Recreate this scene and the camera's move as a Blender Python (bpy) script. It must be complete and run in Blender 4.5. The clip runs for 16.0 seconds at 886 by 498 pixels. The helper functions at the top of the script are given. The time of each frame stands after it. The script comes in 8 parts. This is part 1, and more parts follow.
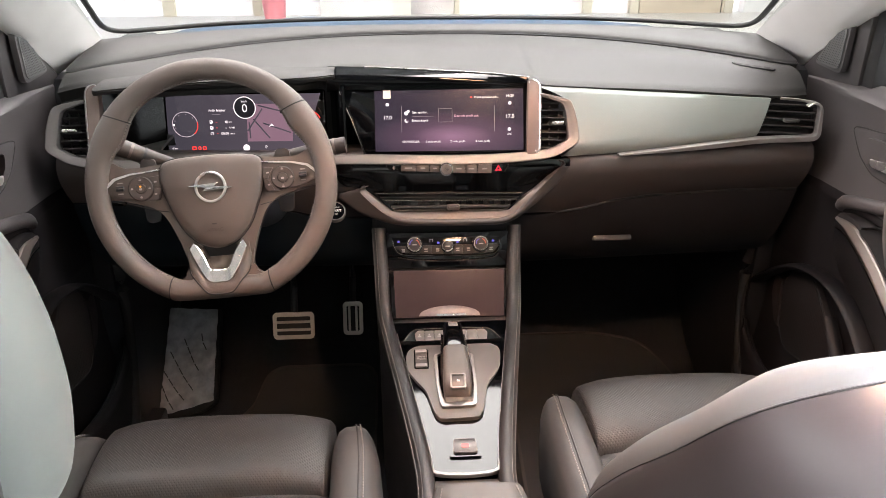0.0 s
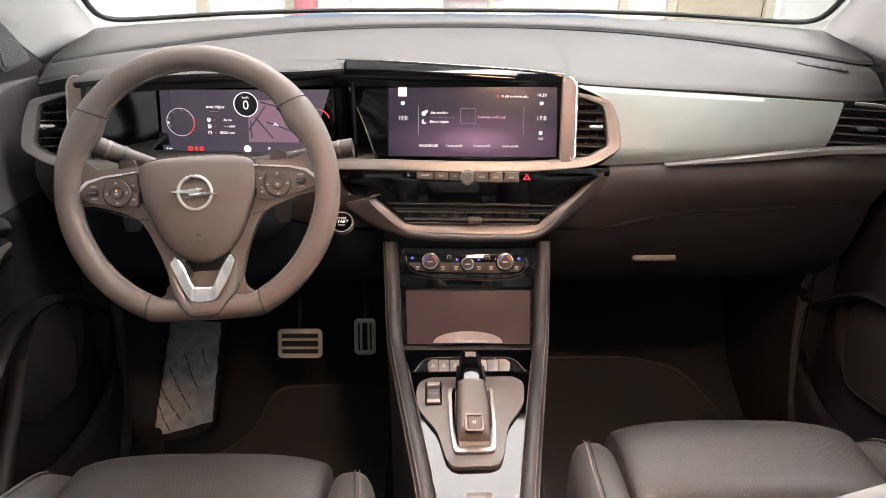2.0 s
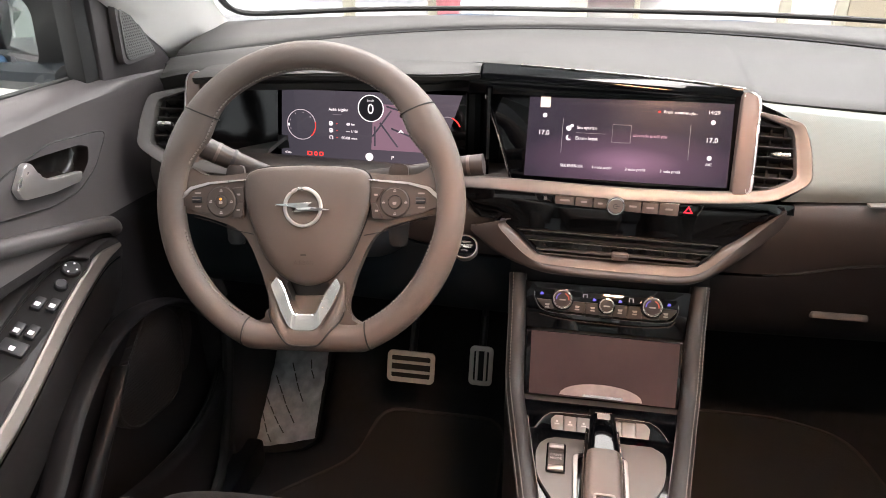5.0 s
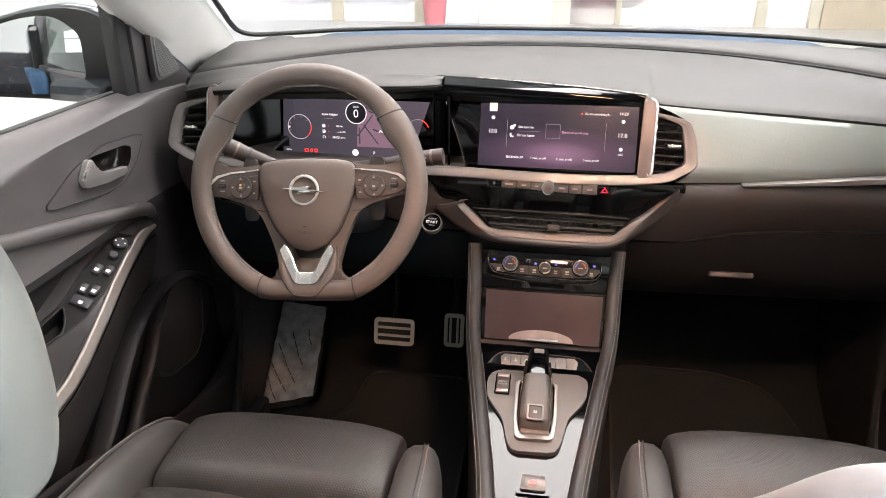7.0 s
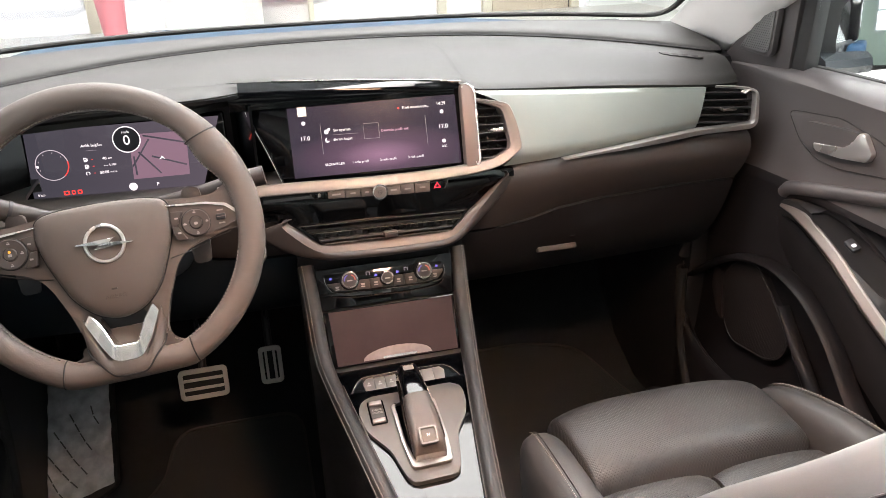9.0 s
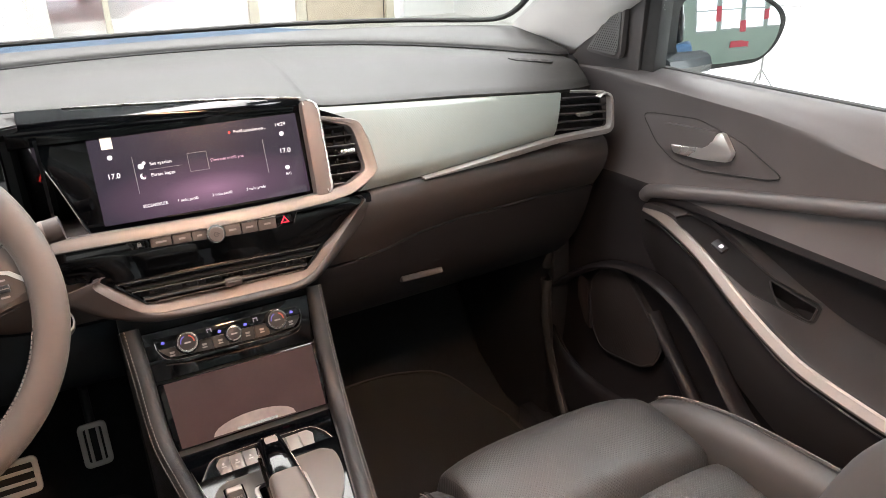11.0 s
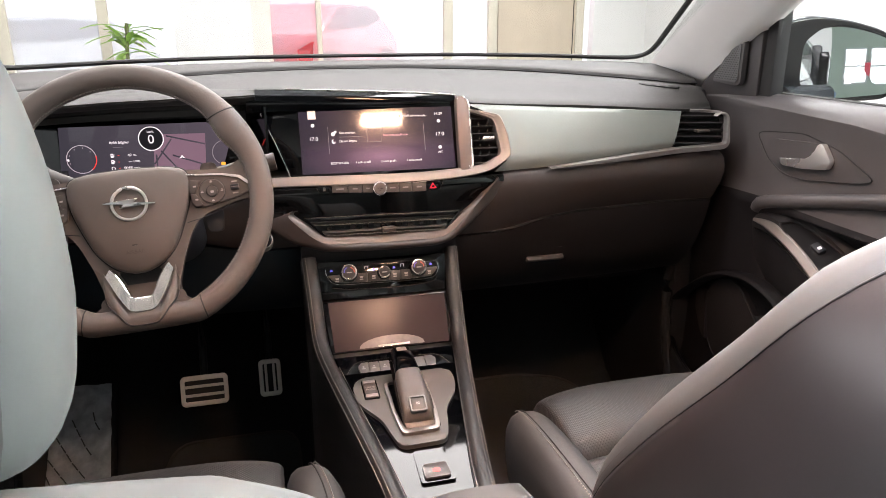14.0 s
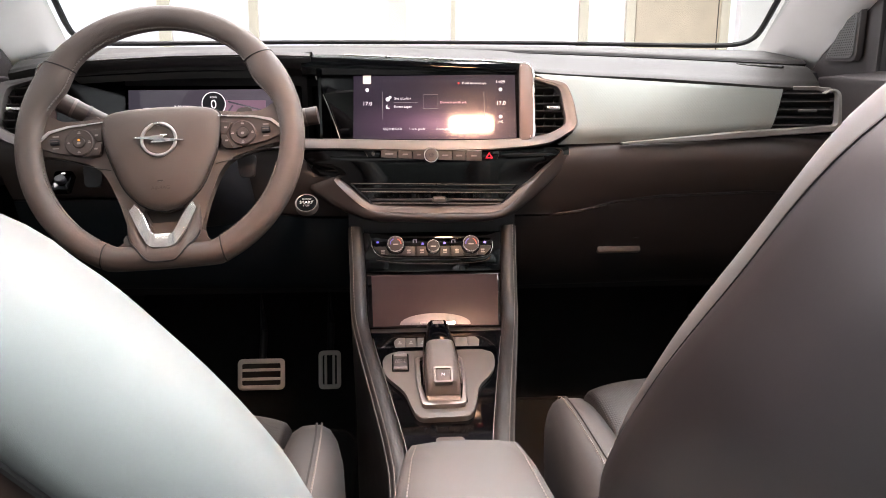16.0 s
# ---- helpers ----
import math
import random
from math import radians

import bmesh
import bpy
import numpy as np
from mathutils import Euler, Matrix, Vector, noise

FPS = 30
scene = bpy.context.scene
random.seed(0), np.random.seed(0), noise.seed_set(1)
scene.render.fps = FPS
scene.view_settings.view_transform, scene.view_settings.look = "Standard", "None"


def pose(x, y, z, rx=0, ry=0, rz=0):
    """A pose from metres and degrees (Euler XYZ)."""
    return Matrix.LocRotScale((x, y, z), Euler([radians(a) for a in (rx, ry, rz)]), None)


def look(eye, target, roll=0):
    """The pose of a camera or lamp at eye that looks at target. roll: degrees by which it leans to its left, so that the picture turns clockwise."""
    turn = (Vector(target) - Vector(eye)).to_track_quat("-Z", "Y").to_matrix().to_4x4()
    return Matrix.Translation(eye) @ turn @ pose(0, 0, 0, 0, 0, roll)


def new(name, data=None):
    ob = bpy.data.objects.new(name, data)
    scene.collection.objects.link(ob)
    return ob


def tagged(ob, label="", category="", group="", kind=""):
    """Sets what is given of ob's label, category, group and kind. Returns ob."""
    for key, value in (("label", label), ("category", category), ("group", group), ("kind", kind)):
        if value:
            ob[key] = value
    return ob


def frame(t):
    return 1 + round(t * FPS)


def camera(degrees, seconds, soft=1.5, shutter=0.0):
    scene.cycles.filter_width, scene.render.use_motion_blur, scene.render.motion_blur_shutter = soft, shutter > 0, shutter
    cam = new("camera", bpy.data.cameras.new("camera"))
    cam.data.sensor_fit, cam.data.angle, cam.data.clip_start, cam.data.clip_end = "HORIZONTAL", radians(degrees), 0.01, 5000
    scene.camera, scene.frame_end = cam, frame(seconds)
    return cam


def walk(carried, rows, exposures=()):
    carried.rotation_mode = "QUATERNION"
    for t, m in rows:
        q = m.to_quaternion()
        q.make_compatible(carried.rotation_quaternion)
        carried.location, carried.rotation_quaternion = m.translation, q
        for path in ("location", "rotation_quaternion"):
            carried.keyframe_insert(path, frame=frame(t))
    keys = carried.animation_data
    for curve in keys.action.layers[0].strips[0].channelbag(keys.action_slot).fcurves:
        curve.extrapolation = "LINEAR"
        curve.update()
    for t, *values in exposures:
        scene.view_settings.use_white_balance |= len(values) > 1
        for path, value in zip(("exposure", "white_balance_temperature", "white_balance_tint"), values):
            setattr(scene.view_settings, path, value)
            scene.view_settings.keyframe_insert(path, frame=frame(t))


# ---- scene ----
cam = camera(63.5, 16.0, 0.85)
METRES, EYE, TILT, LEAN, TURN = 1.74, 1.15, -25.0, 0.0, -3.5
ROWS = [
    (0.0, 0.0, 0.0, 0.0, 0.0, 0.0, -0.0),
    (0.5, -0.0023, 0.0137, -0.0058, 0.23, 0.22, -0.16),
    (1.0, 0.0007, 0.0334, -0.0062, 0.56, 0.24, -0.38),
    (1.5, 0.0101, 0.0609, 0.006, 1.13, 0.36, -0.74),
    (2.0, 0.0077, 0.0844, 0.0119, 2.23, 0.38, -1.38),
    (2.5, -0.0034, 0.1026, 0.0121, 3.87, 0.41, -2.32),
    (3.0, -0.0099, 0.1295, 0.014, 5.89, 0.39, -3.43),
    (3.5, -0.0159, 0.1656, 0.0233, 8.03, 0.32, -4.51),
    (4.0, -0.0178, 0.1875, 0.032, 9.97, 0.28, -5.35),
    (6.5, 0.0337, 0.0626, 0.0209, 12.69, -0.05, -5.9),
    (7.0, 0.0447, 0.0285, 0.0117, 11.39, 0.1, -5.06),
    (7.5, 0.0401, 0.0282, 0.0083, 8.78, 0.14, -3.52),
    (8.0, 0.0017, 0.0403, 0.0113, 1.86, 0.41, 0.09),
    (8.5, -0.0335, 0.0582, 0.0122, -4.51, 0.17, 3.26),
    (9.0, -0.0566, 0.0881, 0.0261, -10.05, -0.2, 6.06),
    (9.5, -0.0498, 0.1405, 0.0389, -15.23, -0.87, 8.45),
    (10.0, -0.0406, 0.1885, 0.048, -19.71, -1.63, 10.42),
    (12.5, -0.0834, 0.0913, 0.0292, -24.15, -0.01, 11.77),
    (13.0, -0.0859, 0.0648, 0.0064, -20.71, 2.13, 10.02),
    (13.5, -0.0897, 0.0462, -0.0283, -15.23, 5.03, 7.34),
    (14.0, -0.0639, 0.0463, -0.0665, -9.87, 7.15, 4.84),
    (14.5, -0.0466, 0.051, -0.0984, -6.76, 8.49, 3.33),
    (15.0, -0.0249, 0.0692, -0.1221, -4.17, 9.9, 2.03),
    (15.5, -0.0038, 0.0912, -0.1346, -1.96, 11.1, 0.96),
    (16.0, 0.0117, 0.1031, -0.1364, -0.16, 12.1, 0.09),
]
walk(cam, [(t, pose(-0.08, 0, EYE, TILT, LEAN, TURN) @ pose(METRES * x, METRES * y, METRES * z, 90 + pitch, roll, yaw)) for t, x, y, z, yaw, pitch, roll in ROWS],
     [(0.0, 0.66, 6920, 23), (3.2, 0.80, 6900, 23), (7.0, 0.68, 6880, 23), (10.0, 0.80, 6750, 19), (13.0, 0.56, 6780, 22), (14.5, 0.44, 6850, 25), (16.0, 0.56, 6820, 26)])
LAMP_W, SIDE_W, DAY_W, DOME_W, WINDOW_W, ROOF_W = 165.0, 560.0, 0.71, 5.0, 21.5, 27.0
scene.view_settings.exposure = 0.0

# ---- daylight of the showroom ----
world = bpy.data.worlds.new("showroom_daylight")
scene.world = world
world.use_nodes = True
wn = world.node_tree
sky = wn.nodes.new("ShaderNodeTexSky")
sky.sky_type = "NISHITA"
sky.sun_disc = False
sky.sun_elevation, sky.sun_rotation = radians(52), radians(27)
wn.links.new(sky.outputs[0], wn.nodes["Background"].inputs[0])
wn.nodes["Background"].inputs[1].default_value = 0.25


def area_lamp(name, x, y, z, sx, sy, watts, colour=(1, 1, 1), aim=(0, 0, -1)):
    lamp = bpy.data.lights.new(name, "AREA")
    lamp.shape, lamp.size, lamp.size_y, lamp.energy, lamp.color = "RECTANGLE", sx, sy, watts, colour
    ob = new(name, lamp)
    ob.matrix_world = look((x, y, z), Vector((x, y, z)) + Vector(aim))
    return ob


# rows of showroom ceiling lamps, and fill added along the plain side walls as daylight
for ly in (0.8, 4.6):
    area_lamp("ceiling_lamp_light", -2.2, ly, 3.85, 2.4, 0.9, LAMP_W * 0.6, (1.0, 0.98, 0.95))
    area_lamp("ceiling_lamp_light", 2.2, ly, 3.85, 2.4, 0.9, LAMP_W, (0.95, 1.0, 1.0))
area_lamp("ceiling_lamp_light", 0.3, 3.9, 3.85, 2.6, 2.6, LAMP_W * 1.5, (1.0, 1.0, 0.98))
area_lamp("window_daylight", 6.55, 1.0, 1.9, 14.0, 3.6, SIDE_W, (0.86, 0.97, 1.0), (-1, 0, 0))
area_lamp("window_daylight", -7.95, 1.0, 1.8, 10.0, 3.4, SIDE_W * 0.75, (0.90, 0.97, 1.0), (1, 0, 0))
sun = bpy.data.lights.new("sun", "SUN")
sun.energy, sun.angle, sun.color = 5.0, radians(0.5), (1.0, 0.96, 0.90)
new("sun", sun).matrix_world = look((22, 15, 24), (0, 14, 0))
area_lamp("reading_lamp_light", 0.12, 0.575, 1.322, 0.11, 0.05, DOME_W, (1.0, 0.60, 0.38)).data.spread = radians(125)
# fill lamps added under the roof to brighten the seat tops, source unseen
area_lamp("roof_fill_light", 0.22, -0.01, 1.345, 0.34, 0.70, ROOF_W, (0.84, 0.97, 1.0)).data.spread = radians(70)
area_lamp("roof_fill_light", -0.30, -0.05, 1.345, 0.28, 0.60, ROOF_W * 0.22, (0.86, 1.0, 0.97)).data.spread = radians(70)
# fill lamp added in the side window opening behind the passenger, for the seat backs
area_lamp("side_window_fill", 0.64, -0.27, 1.09, 0.90, 0.38, WINDOW_W, (0.76, 1.0, 0.93), (-1, 0, -0.6)).data.spread = radians(80)
# and a second one added at the passenger window, for the seat bolster
area_lamp("side_window_fill", 0.655, 0.50, 1.10, 0.70, 0.30, WINDOW_W * 0.40, (0.78, 1.0, 0.93), (-1, -0.8, -0.5)).data.spread = radians(85)


# ---- materials ----
def mat(name, colour, rough=0.5, metal=0.0, spec=0.5, grain=0.0, grain_size=900.0, vary=0.12, vary_size=9.0, coat=0.0, coat_rough=0.04,
        kind="noise", sheen=0.0, emit=None, power=1.0, wear=0.08, across=None):
    m = bpy.data.materials.new(name)
    m.use_nodes = True
    t = m.node_tree
    b = t.nodes["Principled BSDF"]
    b.inputs["Roughness"].default_value = rough
    b.inputs["Metallic"].default_value = metal
    b.inputs["Specular IOR Level"].default_value = spec
    b.inputs["Coat Weight"].default_value = coat
    b.inputs["Coat Roughness"].default_value = coat_rough
    b.inputs["Sheen Weight"].default_value = sheen
    co = t.nodes.new("ShaderNodeTexCoord")
    if vary > 0:
        n = t.nodes.new("ShaderNodeTexNoise")
        n.inputs["Scale"].default_value, n.inputs["Detail"].default_value = vary_size, 5
        t.links.new(co.outputs["Object"], n.inputs["Vector"])
        r = t.nodes.new("ShaderNodeValToRGB")
        lo, hi = [[max(0.0, c * (1 + s * vary)) for c in colour] + [1] for s in (-1, 1)]
        r.color_ramp.elements[0].color, r.color_ramp.elements[1].color = lo, hi
        r.color_ramp.elements[0].position, r.color_ramp.elements[1].position = 0.3, 0.7
        t.links.new(n.outputs["Fac"], r.inputs["Fac"])
        t.links.new(r.outputs["Color"], b.inputs["Base Color"])
        k = t.nodes.new("ShaderNodeMapRange")
        k.inputs["To Min"].default_value = max(0.0, rough - wear)
        k.inputs["To Max"].default_value = min(1.0, rough + wear)
        t.links.new(n.outputs["Fac"], k.inputs["Value"])
        t.links.new(k.outputs["Result"], b.inputs["Roughness"])
    else:
        b.inputs["Base Color"].default_value = (*colour, 1)
    if grain > 0:
        if kind == "noise":
            g = t.nodes.new("ShaderNodeTexNoise")
            g.inputs["Detail"].default_value = 3
            out = g.outputs["Fac"]
        else:
            g = t.nodes.new("ShaderNodeTexVoronoi")
            g.feature = "DISTANCE_TO_EDGE" if kind == "leather" else "F1"
            out = g.outputs["Distance"]
            if kind == "dots":
                g.inputs["Randomness"].default_value = 0.0
        g.inputs["Scale"].default_value = grain_size
        if across:
            # an even pattern laid flat on the face, turned by 45 degrees
            mp = t.nodes.new("ShaderNodeMapping")
            mp.inputs["Scale"].default_value = [0.0 if q == across else 1.0 for q in "xyz"]
            mp.inputs["Rotation"].default_value = [radians(45) if q == across else 0.0 for q in "xyz"]
            t.links.new(co.outputs["Object"], mp.inputs["Vector"])
            t.links.new(mp.outputs["Vector"], g.inputs["Vector"])
        else:
            t.links.new(co.outputs["Object"], g.inputs["Vector"])
        if kind in ("leather", "dots"):
            c = t.nodes.new("ShaderNodeMapRange")
            c.inputs["From Max"].default_value = 0.12 if kind == "leather" else 0.34
            t.links.new(out, c.inputs["Value"])
            out = c.outputs["Result"]
        bump = t.nodes.new("ShaderNodeBump")
        bump.inputs["Strength"].default_value = grain
        bump.inputs["Distance"].default_value = 0.0006
        t.links.new(out, bump.inputs["Height"])
        t.links.new(bump.outputs["Normal"], b.inputs["Normal"])
    if emit:
        b.inputs["Emission Color"].default_value = (*emit, 1)
        b.inputs["Emission Strength"].default_value = power
    return m


def glass_mat(name, tint=(1, 1, 1), amount=0.92):
    m = bpy.data.materials.new(name)
    m.use_nodes = True
    t = m.node_tree
    t.nodes.remove(t.nodes["Principled BSDF"])
    out = t.nodes["Material Output"]
    clear, gloss, mix = (t.nodes.new("ShaderNodeBsdfTransparent"), t.nodes.new("ShaderNodeBsdfGlossy"), t.nodes.new("ShaderNodeMixShader"))
    clear.inputs["Color"].default_value = (*tint, 1)
    gloss.inputs["Roughness"].default_value = 0.02
    lw, pw, ad = t.nodes.new("ShaderNodeLayerWeight"), t.nodes.new("ShaderNodeMath"), t.nodes.new("ShaderNodeMath")
    lw.inputs["Blend"].default_value = 0.5
    pw.operation, pw.inputs[1].default_value = "POWER", 5.0
    ad.operation, ad.inputs[1].default_value, ad.inputs[2].default_value = "MULTIPLY_ADD", 0.5, 0.025
    t.links.new(lw.outputs["Facing"], pw.inputs[0])
    t.links.new(pw.outputs[0], ad.inputs[0])
    t.links.new(ad.outputs[0], mix.inputs[0])
    t.links.new(clear.outputs[0], mix.inputs[1])
    t.links.new(gloss.outputs[0], mix.inputs[2])
    t.links.new(mix.outputs[0], out.inputs["Surface"])
    return m


SOFT_TOP = mat("grained_dash_top", (0.032, 0.0325, 0.031), 0.54, spec=0.32, grain=0.4, grain_size=1500, vary=0.08, vary_size=6)
HARD = mat("hard_black_plastic", (0.0135, 0.0145, 0.0170), 0.48, grain=0.25, grain_size=1100)
FASCIA = mat("soft_lower_fascia", (0.046, 0.0400, 0.0380), 0.5, grain=0.35, grain_size=1400, vary=0.10)
# Teal lift in this black stands in for a veil of haze.
LOWER = mat("haze_lifted_plastic", (0.0135, 0.0205, 0.0270), 0.6, spec=0.2, grain=0.35, grain_size=1300)
# Fascia plastic again, darkened for the shade under the dash.
GLOVE = mat("shaded_fascia_plastic", (0.020, 0.0195, 0.0215), 0.55, spec=0.25, grain=0.35, grain_size=1400)
# Darkened copy of the door plastic; shade below the armrest put in colour.
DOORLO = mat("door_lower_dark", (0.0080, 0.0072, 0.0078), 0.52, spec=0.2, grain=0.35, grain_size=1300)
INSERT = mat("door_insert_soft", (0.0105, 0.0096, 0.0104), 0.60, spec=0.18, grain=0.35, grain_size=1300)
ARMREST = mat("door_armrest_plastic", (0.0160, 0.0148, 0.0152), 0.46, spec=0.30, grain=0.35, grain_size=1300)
ARCMETAL = mat("warm_satin_arc", (0.30, 0.265, 0.245), 0.44, 0.85, vary=0.06)
SWITCHPL = mat("sunk_black_plastic", (0.005, 0.0045, 0.0048), 0.5, spec=0.2, grain=0.25, grain_size=1100)
STRIP = mat("bright_satin_strip", (0.40, 0.385, 0.37), 0.40, 0.85, vary=0.05)
# Brown tint stands in for warm light on the speaker's side plate.
WARMPL = mat("warm_lit_door_plastic", (0.018, 0.0125, 0.0115), 0.45, grain=0.3, grain_size=1300)
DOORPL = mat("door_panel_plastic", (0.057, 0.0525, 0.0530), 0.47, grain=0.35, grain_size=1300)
LEATHER = mat("black_seat_leather", (0.0445, 0.0455, 0.0455), 0.66, spec=0.42, coat=0.0, coat_rough=0.4, grain=0.05, grain_size=1500, kind="leather", vary=0.12)
# Seat leather again, darkened for the less lit cushion bolsters.
CUSHION = mat("shaded_cushion_leather", (0.031, 0.0295, 0.0285), 0.56, spec=0.42, grain=0.05, grain_size=1500, kind="leather", vary=0.12)
# Same seat leather, its fall into shade put into a darker brown.
SIDELEATHER = mat("shaded_side_leather", (0.0150, 0.0122, 0.0126), 0.36, spec=0.6, grain=0.05, grain_size=1500, kind="leather", vary=0.15)
PERF = mat("perforated_leather", (0.0195, 0.0180, 0.0170), 0.50, grain=0.8, grain_size=300, kind="dots", vary=0.12, across="z")
WHEEL = mat("wheel_leather", (0.090, 0.071, 0.061), 0.40, grain=0.35, grain_size=800, kind="leather", vary=0.12)
CONSOLE = mat("console_leatherette", (0.0135, 0.0115, 0.0110), 0.40, grain=0.35, grain_size=700, kind="leather")
GLOSS = mat("piano_black", (0.0008, 0.0010, 0.0014), 0.05, spec=0.38, coat=0.0, vary=0.2, wear=0.02)
SMOKED = mat("smoked_black", (0.0010, 0.0012, 0.0015), 0.08, spec=0.10, vary=0.2, wear=0.02)
BROW = mat("brow_black", (0.0008, 0.0010, 0.0014), 0.07, spec=0.2, vary=0.2, wear=0.02)
SATIN = mat("satin_silver", (0.195, 0.184, 0.178), 0.44, 0.85, vary=0.05)
CHROME = mat("bright_chrome", (0.80, 0.78, 0.76), 0.10, 1.0, vary=0.04, wear=0.03)
PANEL = mat("satin_grey_dash_panel", (0.210, 0.228, 0.212), 0.44, 0.48, vary=0.06, grain=0.16, grain_size=560, kind="dots", across="y")
PILLAR = mat("pale_pillar_fabric", (0.62, 0.61, 0.59), 0.85, grain=0.3, grain_size=1800, vary=0.04)
CARPET = mat("dark_needle_carpet", (0.0095, 0.0105, 0.0125), 0.95, grain=1.0, grain_size=1200, vary=0.35, vary_size=60, sheen=0.15)
RUBBER = mat("black_rubber", (0.012, 0.012, 0.012), 0.7, grain=0.2)
KEY = mat("dark_brown_keys", (0.030, 0.022, 0.019), 0.4, vary=0.06)
BUTTON = mat("warm_grey_buttons", (0.120, 0.100, 0.090), 0.42, 0.2, vary=0.06)
BUTTON2 = mat("button_symbol_shade", (0.14, 0.118, 0.106), 0.5, vary=0.06)
STITCH2 = mat("dull_thread", (0.070, 0.042, 0.044), 0.7, vary=0.1)
STITCH = mat("pale_thread", (0.19, 0.17, 0.155), 0.7, vary=0.1)
SEAM = mat("dark_seam_line", (0.008, 0.007, 0.007), 0.7, vary=0)
STEEL = mat("brushed_pedal_steel", (0.66, 0.63, 0.59), 0.5, 0.75, grain=0.3, grain_size=500)
TREAD = mat("tread_grey", (0.06, 0.06, 0.062), 0.6, vary=0.1)
FOOT = mat("film_wrapped_rest", (0.40, 0.42, 0.44), 0.24, 0.0, grain=1.0, grain_size=60, vary=0.25, vary_size=40)
VENT = mat("vent_black", (0.004, 0.004, 0.0045), 0.5, spec=0.15, vary=0.1)
BLUEPAINT = mat("blue_car_paint", (0.020, 0.050, 0.095), 0.45, 0.0, spec=0.14, vary=0.06)
DARKCHROME = mat("dark_chrome", (0.30, 0.24, 0.21), 0.22, 1.0, vary=0.04)
DARKPAINT = mat("dark_mirror_shell", (0.030, 0.037, 0.043), 0.26, 0.2, coat=0.5, vary=0.06)
MIRROR = mat("mirror_glass", (0.85, 0.87, 0.88), 0.01, 1.0, vary=0, wear=0)
# Silver bar face; its copper-brown reflection is put into the colour.
WARMBAR = mat("brown_reflection_satin", (0.21, 0.160, 0.140), 0.44, 0.6, vary=0.05)
APRON = mat("brown_satin", (0.065, 0.055, 0.050), 0.50, 0.5, vary=0.05)
SATIN2 = mat("dim_satin", (0.20, 0.175, 0.16), 0.52, 0.7, vary=0.05)
MESHG = mat("speaker_mesh", (0.10, 0.102, 0.10), 0.6, vary=0.05, grain=1.0, grain_size=420, kind="dots", across="x")
BADGE = mat("badge_silver", (0.80, 0.78, 0.76), 0.28, 0.9, vary=0.04)
GLASS = glass_mat("car_window_glass", (0.93, 0.96, 0.95))
WALLW = mat("white_showroom_wall", (0.78, 0.78, 0.76), 0.8, vary=0.03, grain=0.1, grain_size=80)
BEIGE = mat("beige_wood_panel", (0.56, 0.47, 0.36), 0.6, vary=0.08, vary_size=4)
TILE = mat("pale_showroom_tile", (0.72, 0.71, 0.68), 0.45, vary=0.05)
DAY = mat("bright_daylight_outside", (0.9, 0.9, 0.9), 0.9, vary=0, emit=(0.97, 0.99, 1.0), power=DAY_W)


def screen_mat(name, lo, hi, power, axis):
    """A lit display: a colour ramp across the panel, glossy cover glass."""
    m = mat(name, (0.0009, 0.0009, 0.0011), 0.06, vary=0)
    t = m.node_tree
    b = t.nodes["Principled BSDF"]
    co, sep, ramp = t.nodes.new("ShaderNodeTexCoord"), t.nodes.new("ShaderNodeSeparateXYZ"), t.nodes.new("ShaderNodeValToRGB")
    t.links.new(co.outputs["Generated"], sep.inputs[0])
    t.links.new(sep.outputs[axis], ramp.inputs[0])
    ramp.color_ramp.elements[0].color, ramp.color_ramp.elements[1].color = (*lo, 1), (*hi, 1)
    t.links.new(ramp.outputs[0], b.inputs["Emission Color"])
    b.inputs["Emission Strength"].default_value = power
    return m


def glow(name, colour, power=1.0):
    return mat(name, (0.004, 0.004, 0.004), 0.4, vary=0, emit=colour, power=power)


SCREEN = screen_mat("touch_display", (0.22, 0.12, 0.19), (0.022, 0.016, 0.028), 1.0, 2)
sn = SCREEN.node_tree
# finger-smudged glass scatters the lamp
sn.nodes["Principled BSDF"].inputs["Coat Weight"].default_value = 0.28
sn.nodes["Principled BSDF"].inputs["Coat Roughness"].default_value = 0.24
sep_ = [n for n in sn.nodes if n.type == "SEPXYZ"][0]
ramp_ = [n for n in sn.nodes if n.type == "VALTORGB"][0]
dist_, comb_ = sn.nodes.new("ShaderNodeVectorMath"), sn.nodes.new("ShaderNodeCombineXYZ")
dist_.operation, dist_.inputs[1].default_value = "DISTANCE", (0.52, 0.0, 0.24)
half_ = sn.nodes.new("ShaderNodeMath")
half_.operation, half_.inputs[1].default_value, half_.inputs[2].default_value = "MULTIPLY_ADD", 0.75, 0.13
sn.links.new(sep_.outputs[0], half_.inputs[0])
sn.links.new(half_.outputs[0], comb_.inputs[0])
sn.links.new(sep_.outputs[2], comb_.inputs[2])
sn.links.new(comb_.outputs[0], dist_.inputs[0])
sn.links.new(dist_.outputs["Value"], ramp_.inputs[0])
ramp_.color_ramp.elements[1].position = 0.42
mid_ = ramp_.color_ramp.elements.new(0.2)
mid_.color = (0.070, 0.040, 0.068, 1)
CLUSTER = screen_mat("cluster_display", (0.035, 0.035, 0.045), (0.07, 0.06, 0.075), 1.0, 0)
MAP = glow("map_area", (0.17, 0.105, 0.14))
W_ICON = glow("white_icon", (0.85, 0.82, 0.85))
G_ICON = glow("grey_icon", (0.20, 0.18, 0.20))
R_ICON = glow("red_icon", (0.9, 0.05, 0.04))
